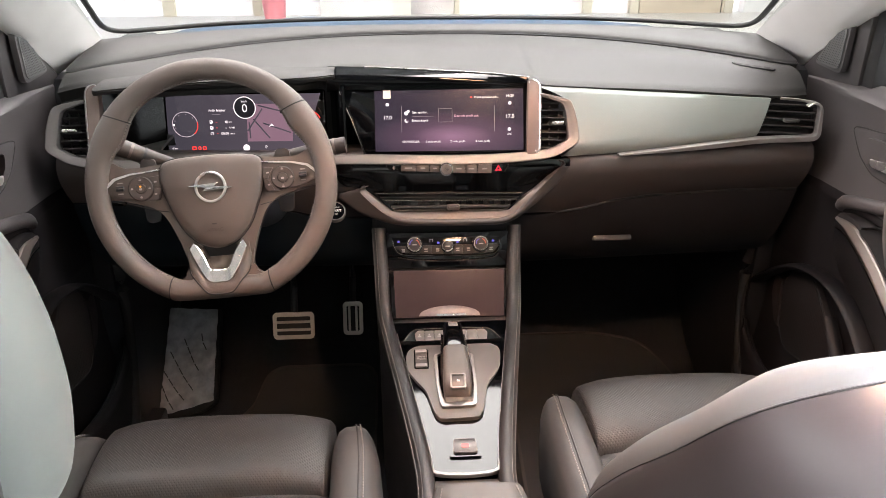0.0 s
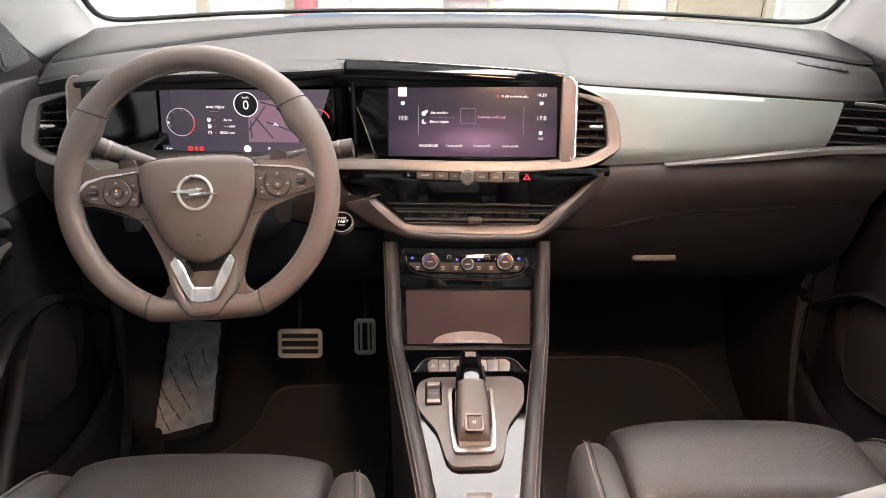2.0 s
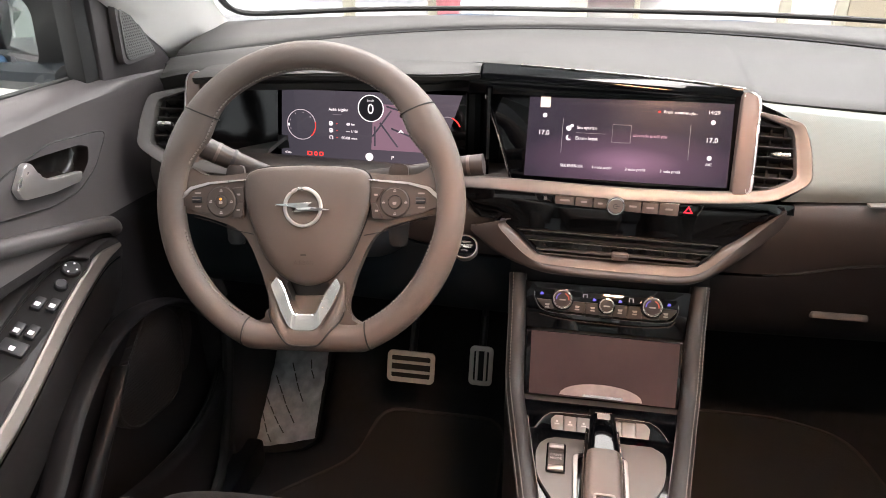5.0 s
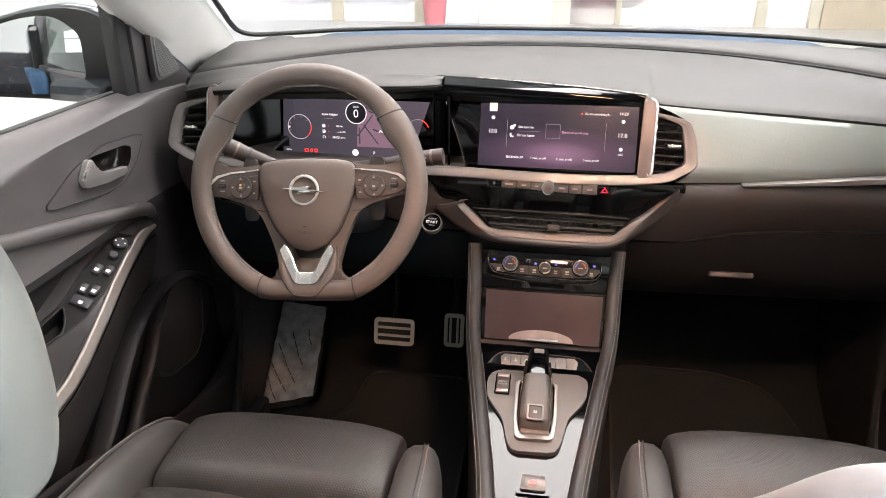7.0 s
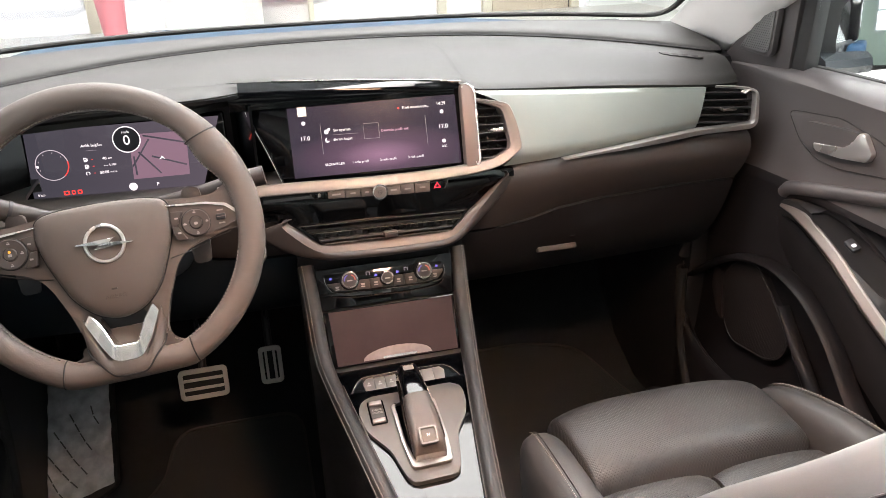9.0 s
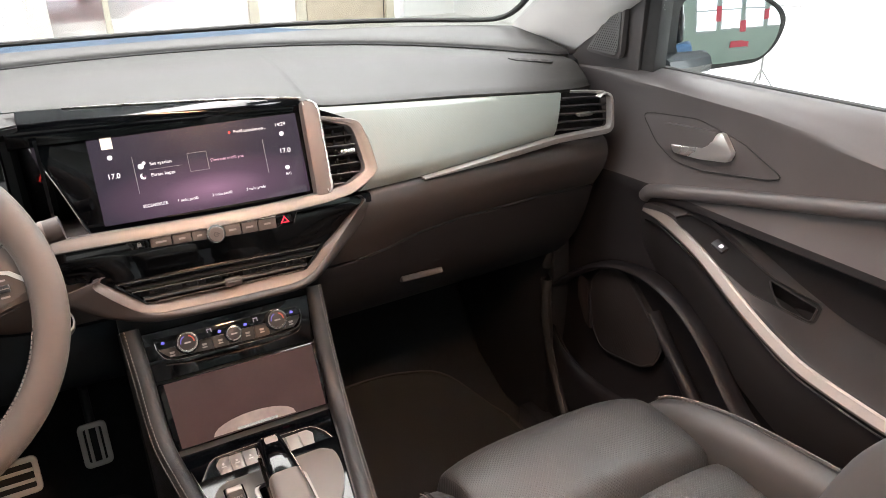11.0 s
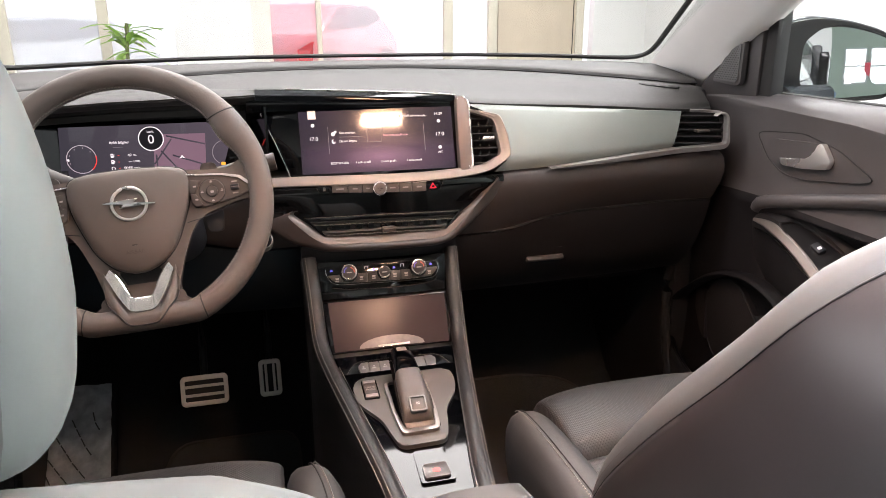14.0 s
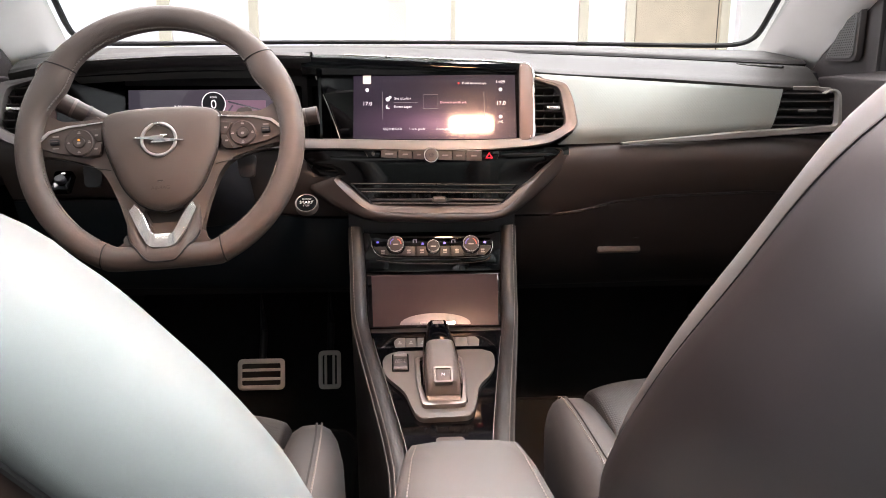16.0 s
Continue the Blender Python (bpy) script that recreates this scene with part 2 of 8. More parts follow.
GR_ICON = glow("green_icon", (0.03, 0.8, 0.05))
AMBER = glow("amber_icon", (1.0, 0.42, 0.05))
BL_ICON = glow("blue_icon", (0.10, 0.09, 0.52))
OR_ICON = glow("orange_red_icon", (0.55, 0.09, 0.05))
DIM = mat("printed_symbol", (0.30, 0.27, 0.255), 0.6, vary=0)
DARKDISC = glow("dark_disc", (0.006, 0.006, 0.008))


# ---- shaping helpers ----
MIRRORED = [False]


def thing(name, at, label, category, group="", kind=""):
    ob = new(name)
    ob.empty_display_size = 0.05
    p = Vector(at)
    if MIRRORED[0]:
        p.x = -p.x
    ob.location = p
    return tagged(ob, label, category, group, kind)


def root(ob):
    return ob if ob.parent is None else root(ob.parent)


def part(name, bm, material, parent, label="", sharp=35, flip=True):
    if MIRRORED[0] and flip:
        bm.transform(Matrix.Diagonal((-1, 1, 1, 1)))
        bmesh.ops.reverse_faces(bm, faces=bm.faces)
    if parent is not None:
        bm.transform(Matrix.Translation(-root(parent).location))
    me = bpy.data.meshes.new(name)
    bm.to_mesh(me)
    bm.free()
    me.polygons.foreach_set("use_smooth", [True] * len(me.polygons))
    me.set_sharp_from_angle(angle=radians(sharp))
    me.materials.append(material)
    ob = new(name, me)
    if parent is not None:
        ob.parent = parent
    if label:
        ob["label"] = label
    return ob


def carve(ob, bm):
    """Cuts the closed body bm out of a part."""
    if MIRRORED[0]:
        bm.transform(Matrix.Diagonal((-1, 1, 1, 1)))
        bmesh.ops.reverse_faces(bm, faces=bm.faces)
    bm.transform(Matrix.Translation(-root(ob).location))
    me = bpy.data.meshes.new("cutter")
    bm.to_mesh(me)
    bm.free()
    cutter = new("cutter", me)
    cutter.parent = root(ob)
    mod = ob.modifiers.new("cut", "BOOLEAN")
    mod.operation, mod.solver, mod.object = "DIFFERENCE", "EXACT", cutter
    cut = bpy.data.meshes.new_from_object(ob.evaluated_get(bpy.context.evaluated_depsgraph_get()))
    ob.modifiers.clear()
    ob.data = cut
    bpy.data.objects.remove(cutter)
    cut.polygons.foreach_set("use_smooth", [True] * len(cut.polygons))
    cut.set_sharp_from_angle(angle=radians(35))
    return ob


def bowl(plane, pts, rim, depth, close=0.86):
    """A hollow with rounded bottom edges below the outline pts."""
    q = [Vector((p[0], p[1])) for p in pts]
    mid = sum(q, Vector((0, 0))) / len(q)
    rows = [[plane.at(*(mid + (p - mid) * f), rim - depth * d) for p in q] for f, d in ((1.0, 0.0), (0.985, 0.5), (0.95, 0.85), (close, 1.0), (0.4, 1.0), (0.02, 1.0))]
    bm = grid(rows, closed=True)
    bm.faces.new([v for v in list(bm.verts)[-len(q):]])
    return bm


def single(name, bm, material, label, category, kind="", group="", sharp=35):
    return tagged(part(name, bm, material, None, "", sharp), label, category, group, kind)


def spline(pts, n):
    """A smooth run of n points through pts (any dimension)."""
    p = np.array(pts, float)
    if len(p) < 3:
        return [p[0] + (p[-1] - p[0]) * i / (n - 1) for i in range(n)]
    d = np.r_[0, np.cumsum(np.linalg.norm(np.diff(p, axis=0), axis=1) ** 0.6 + 1e-6)]
    tan = np.zeros_like(p)
    tan[1:-1] = (p[2:] - p[:-2]) / (d[2:] - d[:-2])[:, None]
    tan[0], tan[-1] = (p[1] - p[0]) / (d[1] - d[0]), (p[-1] - p[-2]) / (d[-1] - d[-2])
    out = []
    for s in np.linspace(0, d[-1], n):
        i = min(len(d) - 2, int(np.searchsorted(d, s, "right")) - 1)
        h = d[i + 1] - d[i]
        u = (s - d[i]) / h
        out.append((2 * u**3 - 3 * u**2 + 1) * p[i] + (u**3 - 2 * u**2 + u) * h * tan[i]
                   + (-2 * u**3 + 3 * u**2) * p[i + 1] + (u**3 - u**2) * h * tan[i + 1])
    return out


def grid(rows, closed=False, caps=False, ring=False):
    """A surface through rows of points; closed joins each row into a loop, ring joins the last row to the first."""
    bm = bmesh.new()
    v = [[bm.verts.new(tuple(p)) for p in r] for r in rows]
    n, m = len(v), len(v[0])
    for i in range(n if ring else n - 1):
        for j in range(m if closed else m - 1):
            a, b, c, d = v[i][j], v[i][(j + 1) % m], v[(i + 1) % n][(j + 1) % m], v[(i + 1) % n][j]
            bm.faces.new((a, b, c, d))
    if caps and not ring:
        bm.faces.new(v[0][::-1])
        bm.faces.new(v[-1])
    bmesh.ops.recalc_face_normals(bm, faces=bm.faces)
    return bm


def sheet(rows, thick, toward):
    """A curved sheet with thickness; its back is moved by thick against the direction toward."""
    off = Vector(toward).normalized() * -thick
    front = [[Vector(p) for p in r] for r in rows]
    loops = [r + [p + off for p in reversed(r)] for r in front]
    return grid(loops, closed=True, caps=True)


def oval(a, b, n=20, e=2.0):
    out = []
    for i in range(n):
        w = 2 * math.pi * i / n
        c, s = math.cos(w), math.sin(w)
        out.append((a * math.copysign(abs(c) ** (2 / e), c), b * math.copysign(abs(s) ** (2 / e), s)))
    return out


def sweep(path, profile, up=(0, 0, 1), ring=False, caps=True):
    """Carries a closed profile, or profile(k) with k from 0 to 1, along a path. Profile: (side, up)."""
    pts = [Vector(p) for p in path]
    n, rows = len(pts), []
    for i, p in enumerate(pts):
        a = pts[(i - 1) % n] if ring or i else pts[i]
        b = pts[(i + 1) % n] if ring or i < n - 1 else pts[i]
        tan = (b - a).normalized()
        side = tan.cross(Vector(up)).normalized()
        top = side.cross(tan).normalized()
        prof = profile(i / (n - 1)) if callable(profile) else profile
        rows.append([p + side * q[0] + top * q[1] for q in prof])
    return grid(rows, closed=True, caps=caps and not ring, ring=ring)


def rounded(bm, width, seg=2, angle=30):
    if width > 0:
        e = [e for e in bm.edges if len(e.link_faces) == 2 and e.calc_face_angle(0) > radians(angle)]
        bmesh.ops.bevel(bm, geom=e, offset=width, segments=seg, profile=0.5, affect="EDGES", clamp_overlap=True)
    return bm


def slab(pts, depth, bevel=0.0, seg=2, toward=(0, -1, 0)):
    """A plate: the polygon pts is its front, which looks toward; it goes back by depth."""
    bm = bmesh.new()
    q = [Vector(p) for p in pts]
    n = Vector((0, 0, 0))
    for i in range(len(q)):
        n += q[i].cross(q[(i + 1) % len(q)])
    n.normalize()
    if n.dot(Vector(toward)) < 0:
        n, q = -n, q[::-1]
    f = [bm.verts.new(p) for p in q]
    b = [bm.verts.new(p - n * depth) for p in q]
    bm.faces.new(f)
    bm.faces.new(b[::-1])
    for i in range(len(q)):
        j = (i + 1) % len(q)
        bm.faces.new((f[j], f[i], b[i], b[j]))
    if bevel:
        front = set(f)
        e = [e for e in bm.edges if e.verts[0] in front and e.verts[1] in front]
        bmesh.ops.bevel(bm, geom=e, offset=bevel, segments=seg, profile=0.5, affect="EDGES", clamp_overlap=True)
    return bm


def box(x0, x1, y0, y1, z0, z1, bevel=0.0, seg=2):
    bm = bmesh.new()
    bmesh.ops.create_cube(bm, size=1, matrix=Matrix.LocRotScale(((x0 + x1) / 2, (y0 + y1) / 2, (z0 + z1) / 2), None, (x1 - x0, y1 - y0, z1 - z0)))
    return rounded(bm, bevel, seg)


def turned(profile, n=28, m=Matrix()):
    """A turned body: profile of (radius, height) along the local z."""
    rows = [[Vector((r * math.cos(2 * math.pi * i / n), r * math.sin(2 * math.pi * i / n), h)) for i in range(n)] for r, h in profile]
    bm = grid(rows, closed=True, caps=True)
    bm.transform(m)
    return bm


class Plane:
    """A working plane: origin, right and up; at(a, b, c) is a point c in front of it."""

    def __init__(self, origin, right, up):
        self.o, self.r = Vector(origin), Vector(right).normalized()
        self.n = self.r.cross(Vector(up)).normalized()
        self.u = self.n.cross(self.r).normalized()

    def at(self, a, b, c=0.0):
        return self.o + self.r * a + self.u * b + self.n * c

    def poly(self, pts, c=0.0):
        return [self.at(a, b, c) for a, b in pts]

    def matrix(self, a=0, b=0, c=0):
        m = Matrix((self.r, self.u, self.n)).transposed().to_4x4()
        m.translation = self.at(a, b, c)
        return m

    def plate(self, pts, c, depth, bevel=0.0, seg=2):
        return slab(self.poly(pts, c), depth, bevel, seg, self.n)

    def knob(self, a, b, c, profile, n=28):
        return turned(profile, n, self.matrix(a, b, c))


def rrect(x0, x1, y0, y1, r, n=4):
    out = []
    for cx, cy, a0 in ((x1 - r, y1 - r, 0), (x0 + r, y1 - r, 90), (x0 + r, y0 + r, 180), (x1 - r, y0 + r, 270)):
        out += [(cx + r * math.cos(radians(a0 + 90 * k / n)), cy + r * math.sin(radians(a0 + 90 * k / n))) for k in range(n + 1)]
    return out


def soft_poly(pts, r, n=4):
    """The polygon with its corners rounded by about r."""
    out, q = [], [Vector(p) for p in pts]
    for i in range(len(q)):
        p, a, b = q[i], q[i - 1], q[(i + 1) % len(q)]
        da, db = (a - p), (b - p)
        s, e = p + da.normalized() * min(r, da.length * 0.48), p + db.normalized() * min(r, db.length * 0.48)
        for k in range(n + 1):
            t = k / n
            out.append(s * (1 - t) ** 2 + p * 2 * t * (1 - t) + e * t * t)
    return out


def ring_plate(plane, outer, inner, c, depth, bevel=0.0):
    """A flat frame between two outlines with as many points each."""
    n = len(outer)
    rows = []
    for k in range(n):
        o, i = outer[k], inner[k]
        rows.append([plane.at(*o, c), plane.at(*i, c), plane.at(*i, c - depth), plane.at(*o, c - depth)])
    bm = grid(rows, closed=True, ring=True)
    return rounded(bm, bevel, 2, 50)


def flat_ring(plane, a, b, c, r0, r1, a0=0, a1=360, n=32):
    full = a1 - a0 >= 360
    ang = [radians(a0 + (a1 - a0) * k / n) for k in range(n + (0 if full else 1))]
    rws = [[plane.at(a + r * math.cos(w), b + r * math.sin(w), h) for r, h in ((r0, c), (r1, c), (r1, c - 0.0005), (r0, c - 0.0005))] for w in ang]
    return grid(rws, closed=True, ring=full, caps=not full)


def disc(plane, a, b, c, r, n=28):
    return plane.plate([(a + r * math.cos(2 * math.pi * k / n), b + r * math.sin(2 * math.pi * k / n)) for k in range(n)], c, 0.0005)


def words(name, text, plane, a, b, c, size, material, parent, align="LEFT"):
    """Raised lettering in the built-in typeface, as a mesh."""
    cu = bpy.data.curves.new(name, "FONT")
    cu.body, cu.size, cu.extrude, cu.align_x, cu.align_y = text, size, 0.0001, align, "CENTER"
    tmp = new(name, cu)
    me = bpy.data.meshes.new_from_object(tmp.evaluated_get(bpy.context.evaluated_depsgraph_get()))
    bpy.data.objects.remove(tmp)
    bm = bmesh.new()
    bm.from_mesh(me)
    bpy.data.meshes.remove(me)
    bm.transform(plane.matrix(a, b, c))
    return part(name, bm, material, parent, flip=False)


def stitches(name, path, parent, up=(0, 0, 1), length=0.006, gap=0.003, size=0.0009, material=None, label="pale stitching"):
    """A row of single thread stitches along a path, in one mesh."""
    pts = [Vector(p) for p in path]
    bm = bmesh.new()
    run, acc = [0.0], 0.0
    for a, b in zip(pts, pts[1:]):
        acc += (b - a).length
        run.append(acc)

    def place(s):
        i = max(0, min(len(run) - 2, int(np.searchsorted(run, s)) - 1))
        return pts[i].lerp(pts[i + 1], (s - run[i]) / max(1e-9, run[i + 1] - run[i]))
    s = 0.0
    while s + length < acc:
        a, b = place(s), place(s + length)
        tan = (b - a).normalized()
        side = tan.cross(Vector(up)).normalized() * size
        top = side.cross(tan).normalized() * size
        v = [bm.verts.new(q) for q in (a - side, a + side, b + side, b - side, a + top, b + top)]
        for f in ((0, 4, 5, 3), (1, 2, 5, 4), (0, 1, 4), (2, 3, 5), (0, 3, 2, 1)):
            bm.faces.new([v[k] for k in f])
        s += length + gap
    bmesh.ops.recalc_face_normals(bm, faces=bm.faces)
    return part(name, bm, material or STITCH, parent, label)


# ---- dashboard ----
def pad_front(k):
    return spline([(-0.66, 1.252, 0.880), (-0.60, 1.252, 0.891), (-0.40, 1.25, 0.9025), (-0.26, 1.256, 0.9045), (-0.19, 1.294, 0.9080), (-0.10, 1.289, 0.9055), (0.0, 1.278, 0.9015), (0.09, 1.266, 0.8975), (0.152, 1.258, 0.8915), (0.176, 1.250, 0.8835),
                   (0.40, 1.247, 0.872), (0.60, 1.245, 0.859), (0.66, 1.255, 0.858)], 97)[k]


def pad_rear(u):
    s = min(1.0, abs(u) / 0.655)
    return Vector((u, 1.555 - 0.215 * s**2.8, 0.924 - 0.030 * s**2))


dash = thing("dashboard", (0, 1.35, 0.45), "black soft-grained car dashboard with silver trim below the windscreen", "dashboard")
rows = []
for k in range(97):
    f = Vector(pad_front(k))
    r = pad_rear(f.x)
    line = [f + Vector((0, 0.006, -0.014)), f + Vector((0, 0.0, -0.004)), f + Vector((0, 0.006, 0.0))]
    for j in range(1, 15):
        t = j / 14
        line.append(f.lerp(r, t) + Vector((0, 0, 0.011 * math.sin(math.pi * t) ** 1.6)))
    rows.append(line)
part("top_pad", sheet(rows, 0.02, (0, -0.2, 1)), SOFT_TOP, dash, "grey-black grained top pad", 50)

# raised frame along the windscreen, wider towards the pillars
rows, seam_path = [], []
for k in range(61):
    u = -0.675 + 1.35 * k / 60
    s = min(1.0, abs(u) / 0.675)
    a = pad_rear(u) + Vector((0, -0.004, 0))
    ridge = Vector((u, 1.598 - 0.095 * s**3, 0.938 - 0.012 * s**2.5))
    mid = a.lerp(ridge, 0.35) + Vector((0, 0, 0.006))
    rows.append([a + Vector((0, 0, -0.012)), a + Vector((0, 0.001, 0.003)), a + Vector((0, 0.006, 0.008)), mid, ridge.lerp(mid, 0.3) + Vector((0, 0, 0.002)), ridge,
                 ridge + Vector((0, 0.02, -0.004)), ridge + Vector((0, 0.05, -0.03))])
    seam_path.append(a + Vector((0, -0.001, 0.001)))
part("windscreen_frame", sheet(rows, 0.02, (0, -0.2, 1)), SOFT_TOP, dash, "raised grey-black frame along the windscreen", 60)
part("pad_seam", sweep(seam_path, oval(0.0028, 0.0016, 6)), SEAM, dash)

# lower dash and glove box front
def gap_rise(u):
    return float(np.interp(abs(u), [0.20, 0.25, 0.31, 0.385, 0.55, 0.66], [-0.006, 0.0, 0.014, 0.021, 0.024, 0.020]))


PANEL_EDGE = [(-0.205, 0.002), (-0.190, -0.026), (-0.182, -0.0365), (-0.158, -0.0365), (-0.128, -0.066), (-0.100, -0.088), (0.100, -0.090), (0.128, -0.072), (0.168, -0.038), (0.212, 0.004)]


def cut_back(u, z):
    """How far the fascia steps back behind the gloss centre panel."""
    b = float(np.interp(u, [p[0] for p in PANEL_EDGE], [p[1] for p in PANEL_EDGE]))
    return 0.035 * max(0.0, min(1.0, (z - (0.757 + 0.987 * b) + 0.001) / 0.010)) if -0.206 < u < 0.213 else 0.0


def lower_section(u):
    s = abs(u) / 0.66
    d = 0.025 * s**2
    pts = [(1.215, 0.772), (1.194, 0.764), (1.186, 0.750), (1.185, 0.734), (1.191, 0.708), (1.203, 0.680), (1.216, 0.656)]
    g = gap_rise(u)
    return [Vector((u, y + d + cut_back(u, z), z + 0.004 * s + g * max(0.0, (0.74 - z) / 0.084))) for y, z in spline(pts, 40)]


def knee_section(u):
    s = abs(u) / 0.66
    d = 0.025 * s**2
    pts = [(1.2165, 0.652), (1.230, 0.615), (1.252, 0.575), (1.286, 0.530), (1.33, 0.495), (1.45, 0.47)]
    g = gap_rise(u)
    return [Vector((u, y + d, z + 0.004 * s + g * max(0.0, (z - 0.572) / 0.08))) for y, z in spline(pts, 16)]


us = [-0.672 + 1.344 * k / 144 for k in range(145)]
part("lower_fascia", sheet([lower_section(u) for u in us], 0.015, (0, -1, 0)), FASCIA, dash, "soft black lower fascia", 60)
part("glove_box_lid", sheet([knee_section(u) for u in us if u > 0.13], 0.015, (0, -1, 0)), GLOVE, dash, "closed glove box lid, darkened for shade", 60)
part("knee_panel", sheet([knee_section(u) for u in us if u < -0.13], 0.015, (0, -1, 0)), LOWER, dash, "dark knee panel below the wheel", 60)
part("lid_gap", sweep([lower_section(u)[-1] + Vector((0, -0.0005, -0.001)) for u in us if u > 0.2], oval(0.0012, 0.0012, 6)), mat("gap_highlight", (0.03, 0.027, 0.026), 0.45, vary=0), dash)
gp = Plane((0.326, 1.2515, 0.5815), (1, -0.04, 0.02), (0, 0.50, 1))
part("lid_latch", gp.plate(rrect(-0.037, 0.037, -0.006, 0.004, 0.003), 0.006, 0.012, 0.002), mat("latch_grey", (0.085, 0.072, 0.066), 0.45, vary=0.05), dash, "grey glove box latch")
part("latch_recess", gp.plate(rrect(-0.034, 0.034, 0.016, 0.0185, 0.001), 0.012, 0.004), HARD, dash)

# passenger side: satin panel, thin silver strip and outer vent
rows = []
for k in range(25):
    t = k / 24
    line = []
    for j in range(13):
        h = j / 12
        zl = 0.8775 - 0.1105 * h
        left = Vector((float(np.interp(zl, (0.767, 0.785, 0.80, 0.827, 0.848, 0.860, 0.870, 0.8775), (0.200, 0.222, 0.226, 0.222, 0.215, 0.209, 0.185, 0.165))), float(np.interp(h, (0.0, 0.78, 0.84, 1.0), (1.2475, 1.1930, 1.1895, 1.1895))), zl))
        right = Vector((0.585, 1.238, 0.852)).lerp(Vector((0.558, 1.220, 0.785)), h)
        right.y = float(np.interp(h, (0.0, 0.80, 0.86, 1.0), (1.238, 1.2195, 1.2185, 1.2200)))
        p = left.lerp(right, t)
        p.z -= 0.004 * math.sin(math.pi * t) * h
        line.append(p + Vector((0, -0.003 * math.sin(math.pi * h) * min(1.0, 5 * t), 0)))
    rows.append(line)
part("satin_panel", sheet(rows, 0.012, (0, -1, 0)), PANEL, dash, "satin grey decor panel", 60)


def strip(name, pts, n, half_w, half_h, parent, material=None, label="satin silver trim strip", toward=(0, -1, 0), taper=None):
    path = spline(pts, n)
    rws = []
    tw = Vector(toward).normalized()
    for i, p in enumerate(path):
        a, b = Vector(path[max(0, i - 1)]), Vector(path[min(n - 1, i + 1)])
        tan = (b - a).normalized()
        side = tan.cross(tw).normalized()
        out = side.cross(tan).normalized()
        if out.dot(tw) < 0:
            out = -out
        k = taper(i / (n - 1)) if taper else 1.0
        w = half_w * k
        p = Vector(p)
        rws.append([p - side * w - out * half_h, p - side * w + out * half_h * 0.5, p - side * w * 0.7 + out * half_h,
                    p + side * w * 0.7 + out * half_h, p + side * w + out * half_h * 0.5, p + side * w - out * half_h])
    return part(name, grid(rws, closed=True, caps=True), material or SATIN, parent, label)


edge = spline([(0.302, 1.190, 0.7685), (0.43, 1.199, 0.7755), (0.56, 1.2125, 0.783)], 12) + [tuple(p) for p in soft_poly([(0.56, 1.2125, 0.783), (0.661, 1.197, 0.7905), (0.658, 1.201, 0.8475), (0.646, 1.206, 0.8530)], 0.012, 5)[6:]]
strip("silver_strip", edge, 70, 0.0056, 0.006, dash, STRIP, taper=lambda k: 0.22 + 0.78 * min(1, k * 2.6) if k < 0.7 else 1.0 - 0.88 * (k - 0.7) / 0.3)


strip("silver_strip", [(0.598, 1.231, 0.8545), (0.625, 1.218, 0.8540), (0.648, 1.206, 0.8520)], 12, 0.0012, 0.003, dash, STRIP, "thin upper edge of the vent trim", (0, -0.7, 0.7))


def slats(parent, left, right, count, z0, z1, lean=0.0):
    """Vent blades between two upright edges given as functions of z."""
    for i in range(count):
        z = z0 + (z1 - z0) * (i + 0.5) / count
        a, b = left(z), right(z)
        rws = []
        for k in range(7):
            p = Vector(a).lerp(Vector(b), k / 6)
            rws.append([p + Vector((0, -0.001, 0.0022)), p + Vector((0, -0.002, 0.0)), p + Vector((0, 0.016, -0.007)), p + Vector((0, 0.016, -0.0045))])
        part("vent_blade", grid(rws, closed=True, caps=True), mat_blade, parent)


mat_blade = mat("vent_blade_grey", (0.022, 0.021, 0.021), 0.36, spec=0.5, vary=0.08)
mat_rear = mat("rear_blade_brown", (0.020, 0.016, 0.015), 0.5, vary=0.08)
STALK0 = mat("tab_brown", (0.060, 0.046, 0.040), 0.45, vary=0.06)


def outer_vent(sign):
    v = part("air_vent", slab([(0.587, 1.252, 0.851), (0.655, 1.224, 0.848), (0.667, 1.222, 0.795), (0.655, 1.220, 0.784), (0.560, 1.240, 0.784)], 0.03),
             VENT, dash, "black louvred side air vent")
    slats(v, lambda z: (0.560 + (z - 0.782) * 0.36, 1.232, z), lambda z: (0.662, 1.207, z), 5, 0.787, 0.851)
    part("vent_tab", box(0.603, 0.630, 1.208, 1.220, 0.8155, 0.8205, 0.0015), SATIN, v, "small silver vent tab")


outer_vent(1)

# centre vent beside the display, and the mirrored vent at the driver's door
vp = Plane((0.19, 1.203, 0.824), (1, -0.1, 0), (0, 0.42, 1))
RING_OUT = [(-0.0310, 0.0515), (0.0130, 0.0432), (0.0240, 0.0395), (0.0300, 0.0263), (0.0368, 0.0033), (0.0405, -0.0268), (0.0372, -0.0345), (0.0240, -0.0452), (-0.0119, -0.0660)]
RING_IN = [(-0.0310, 0.0468), (0.0015, 0.0360), (0.0100, 0.0325), (0.0138, 0.0218), (0.0183, -0.0049), (0.0211, -0.0251), (0.0165, -0.0318), (0.0010, -0.0405), (-0.0170, -0.0495)]


def flip_x(p, on):
    p = Vector(p)
    return Vector((-0.44 - p.x, p.y, p.z)) if on else p


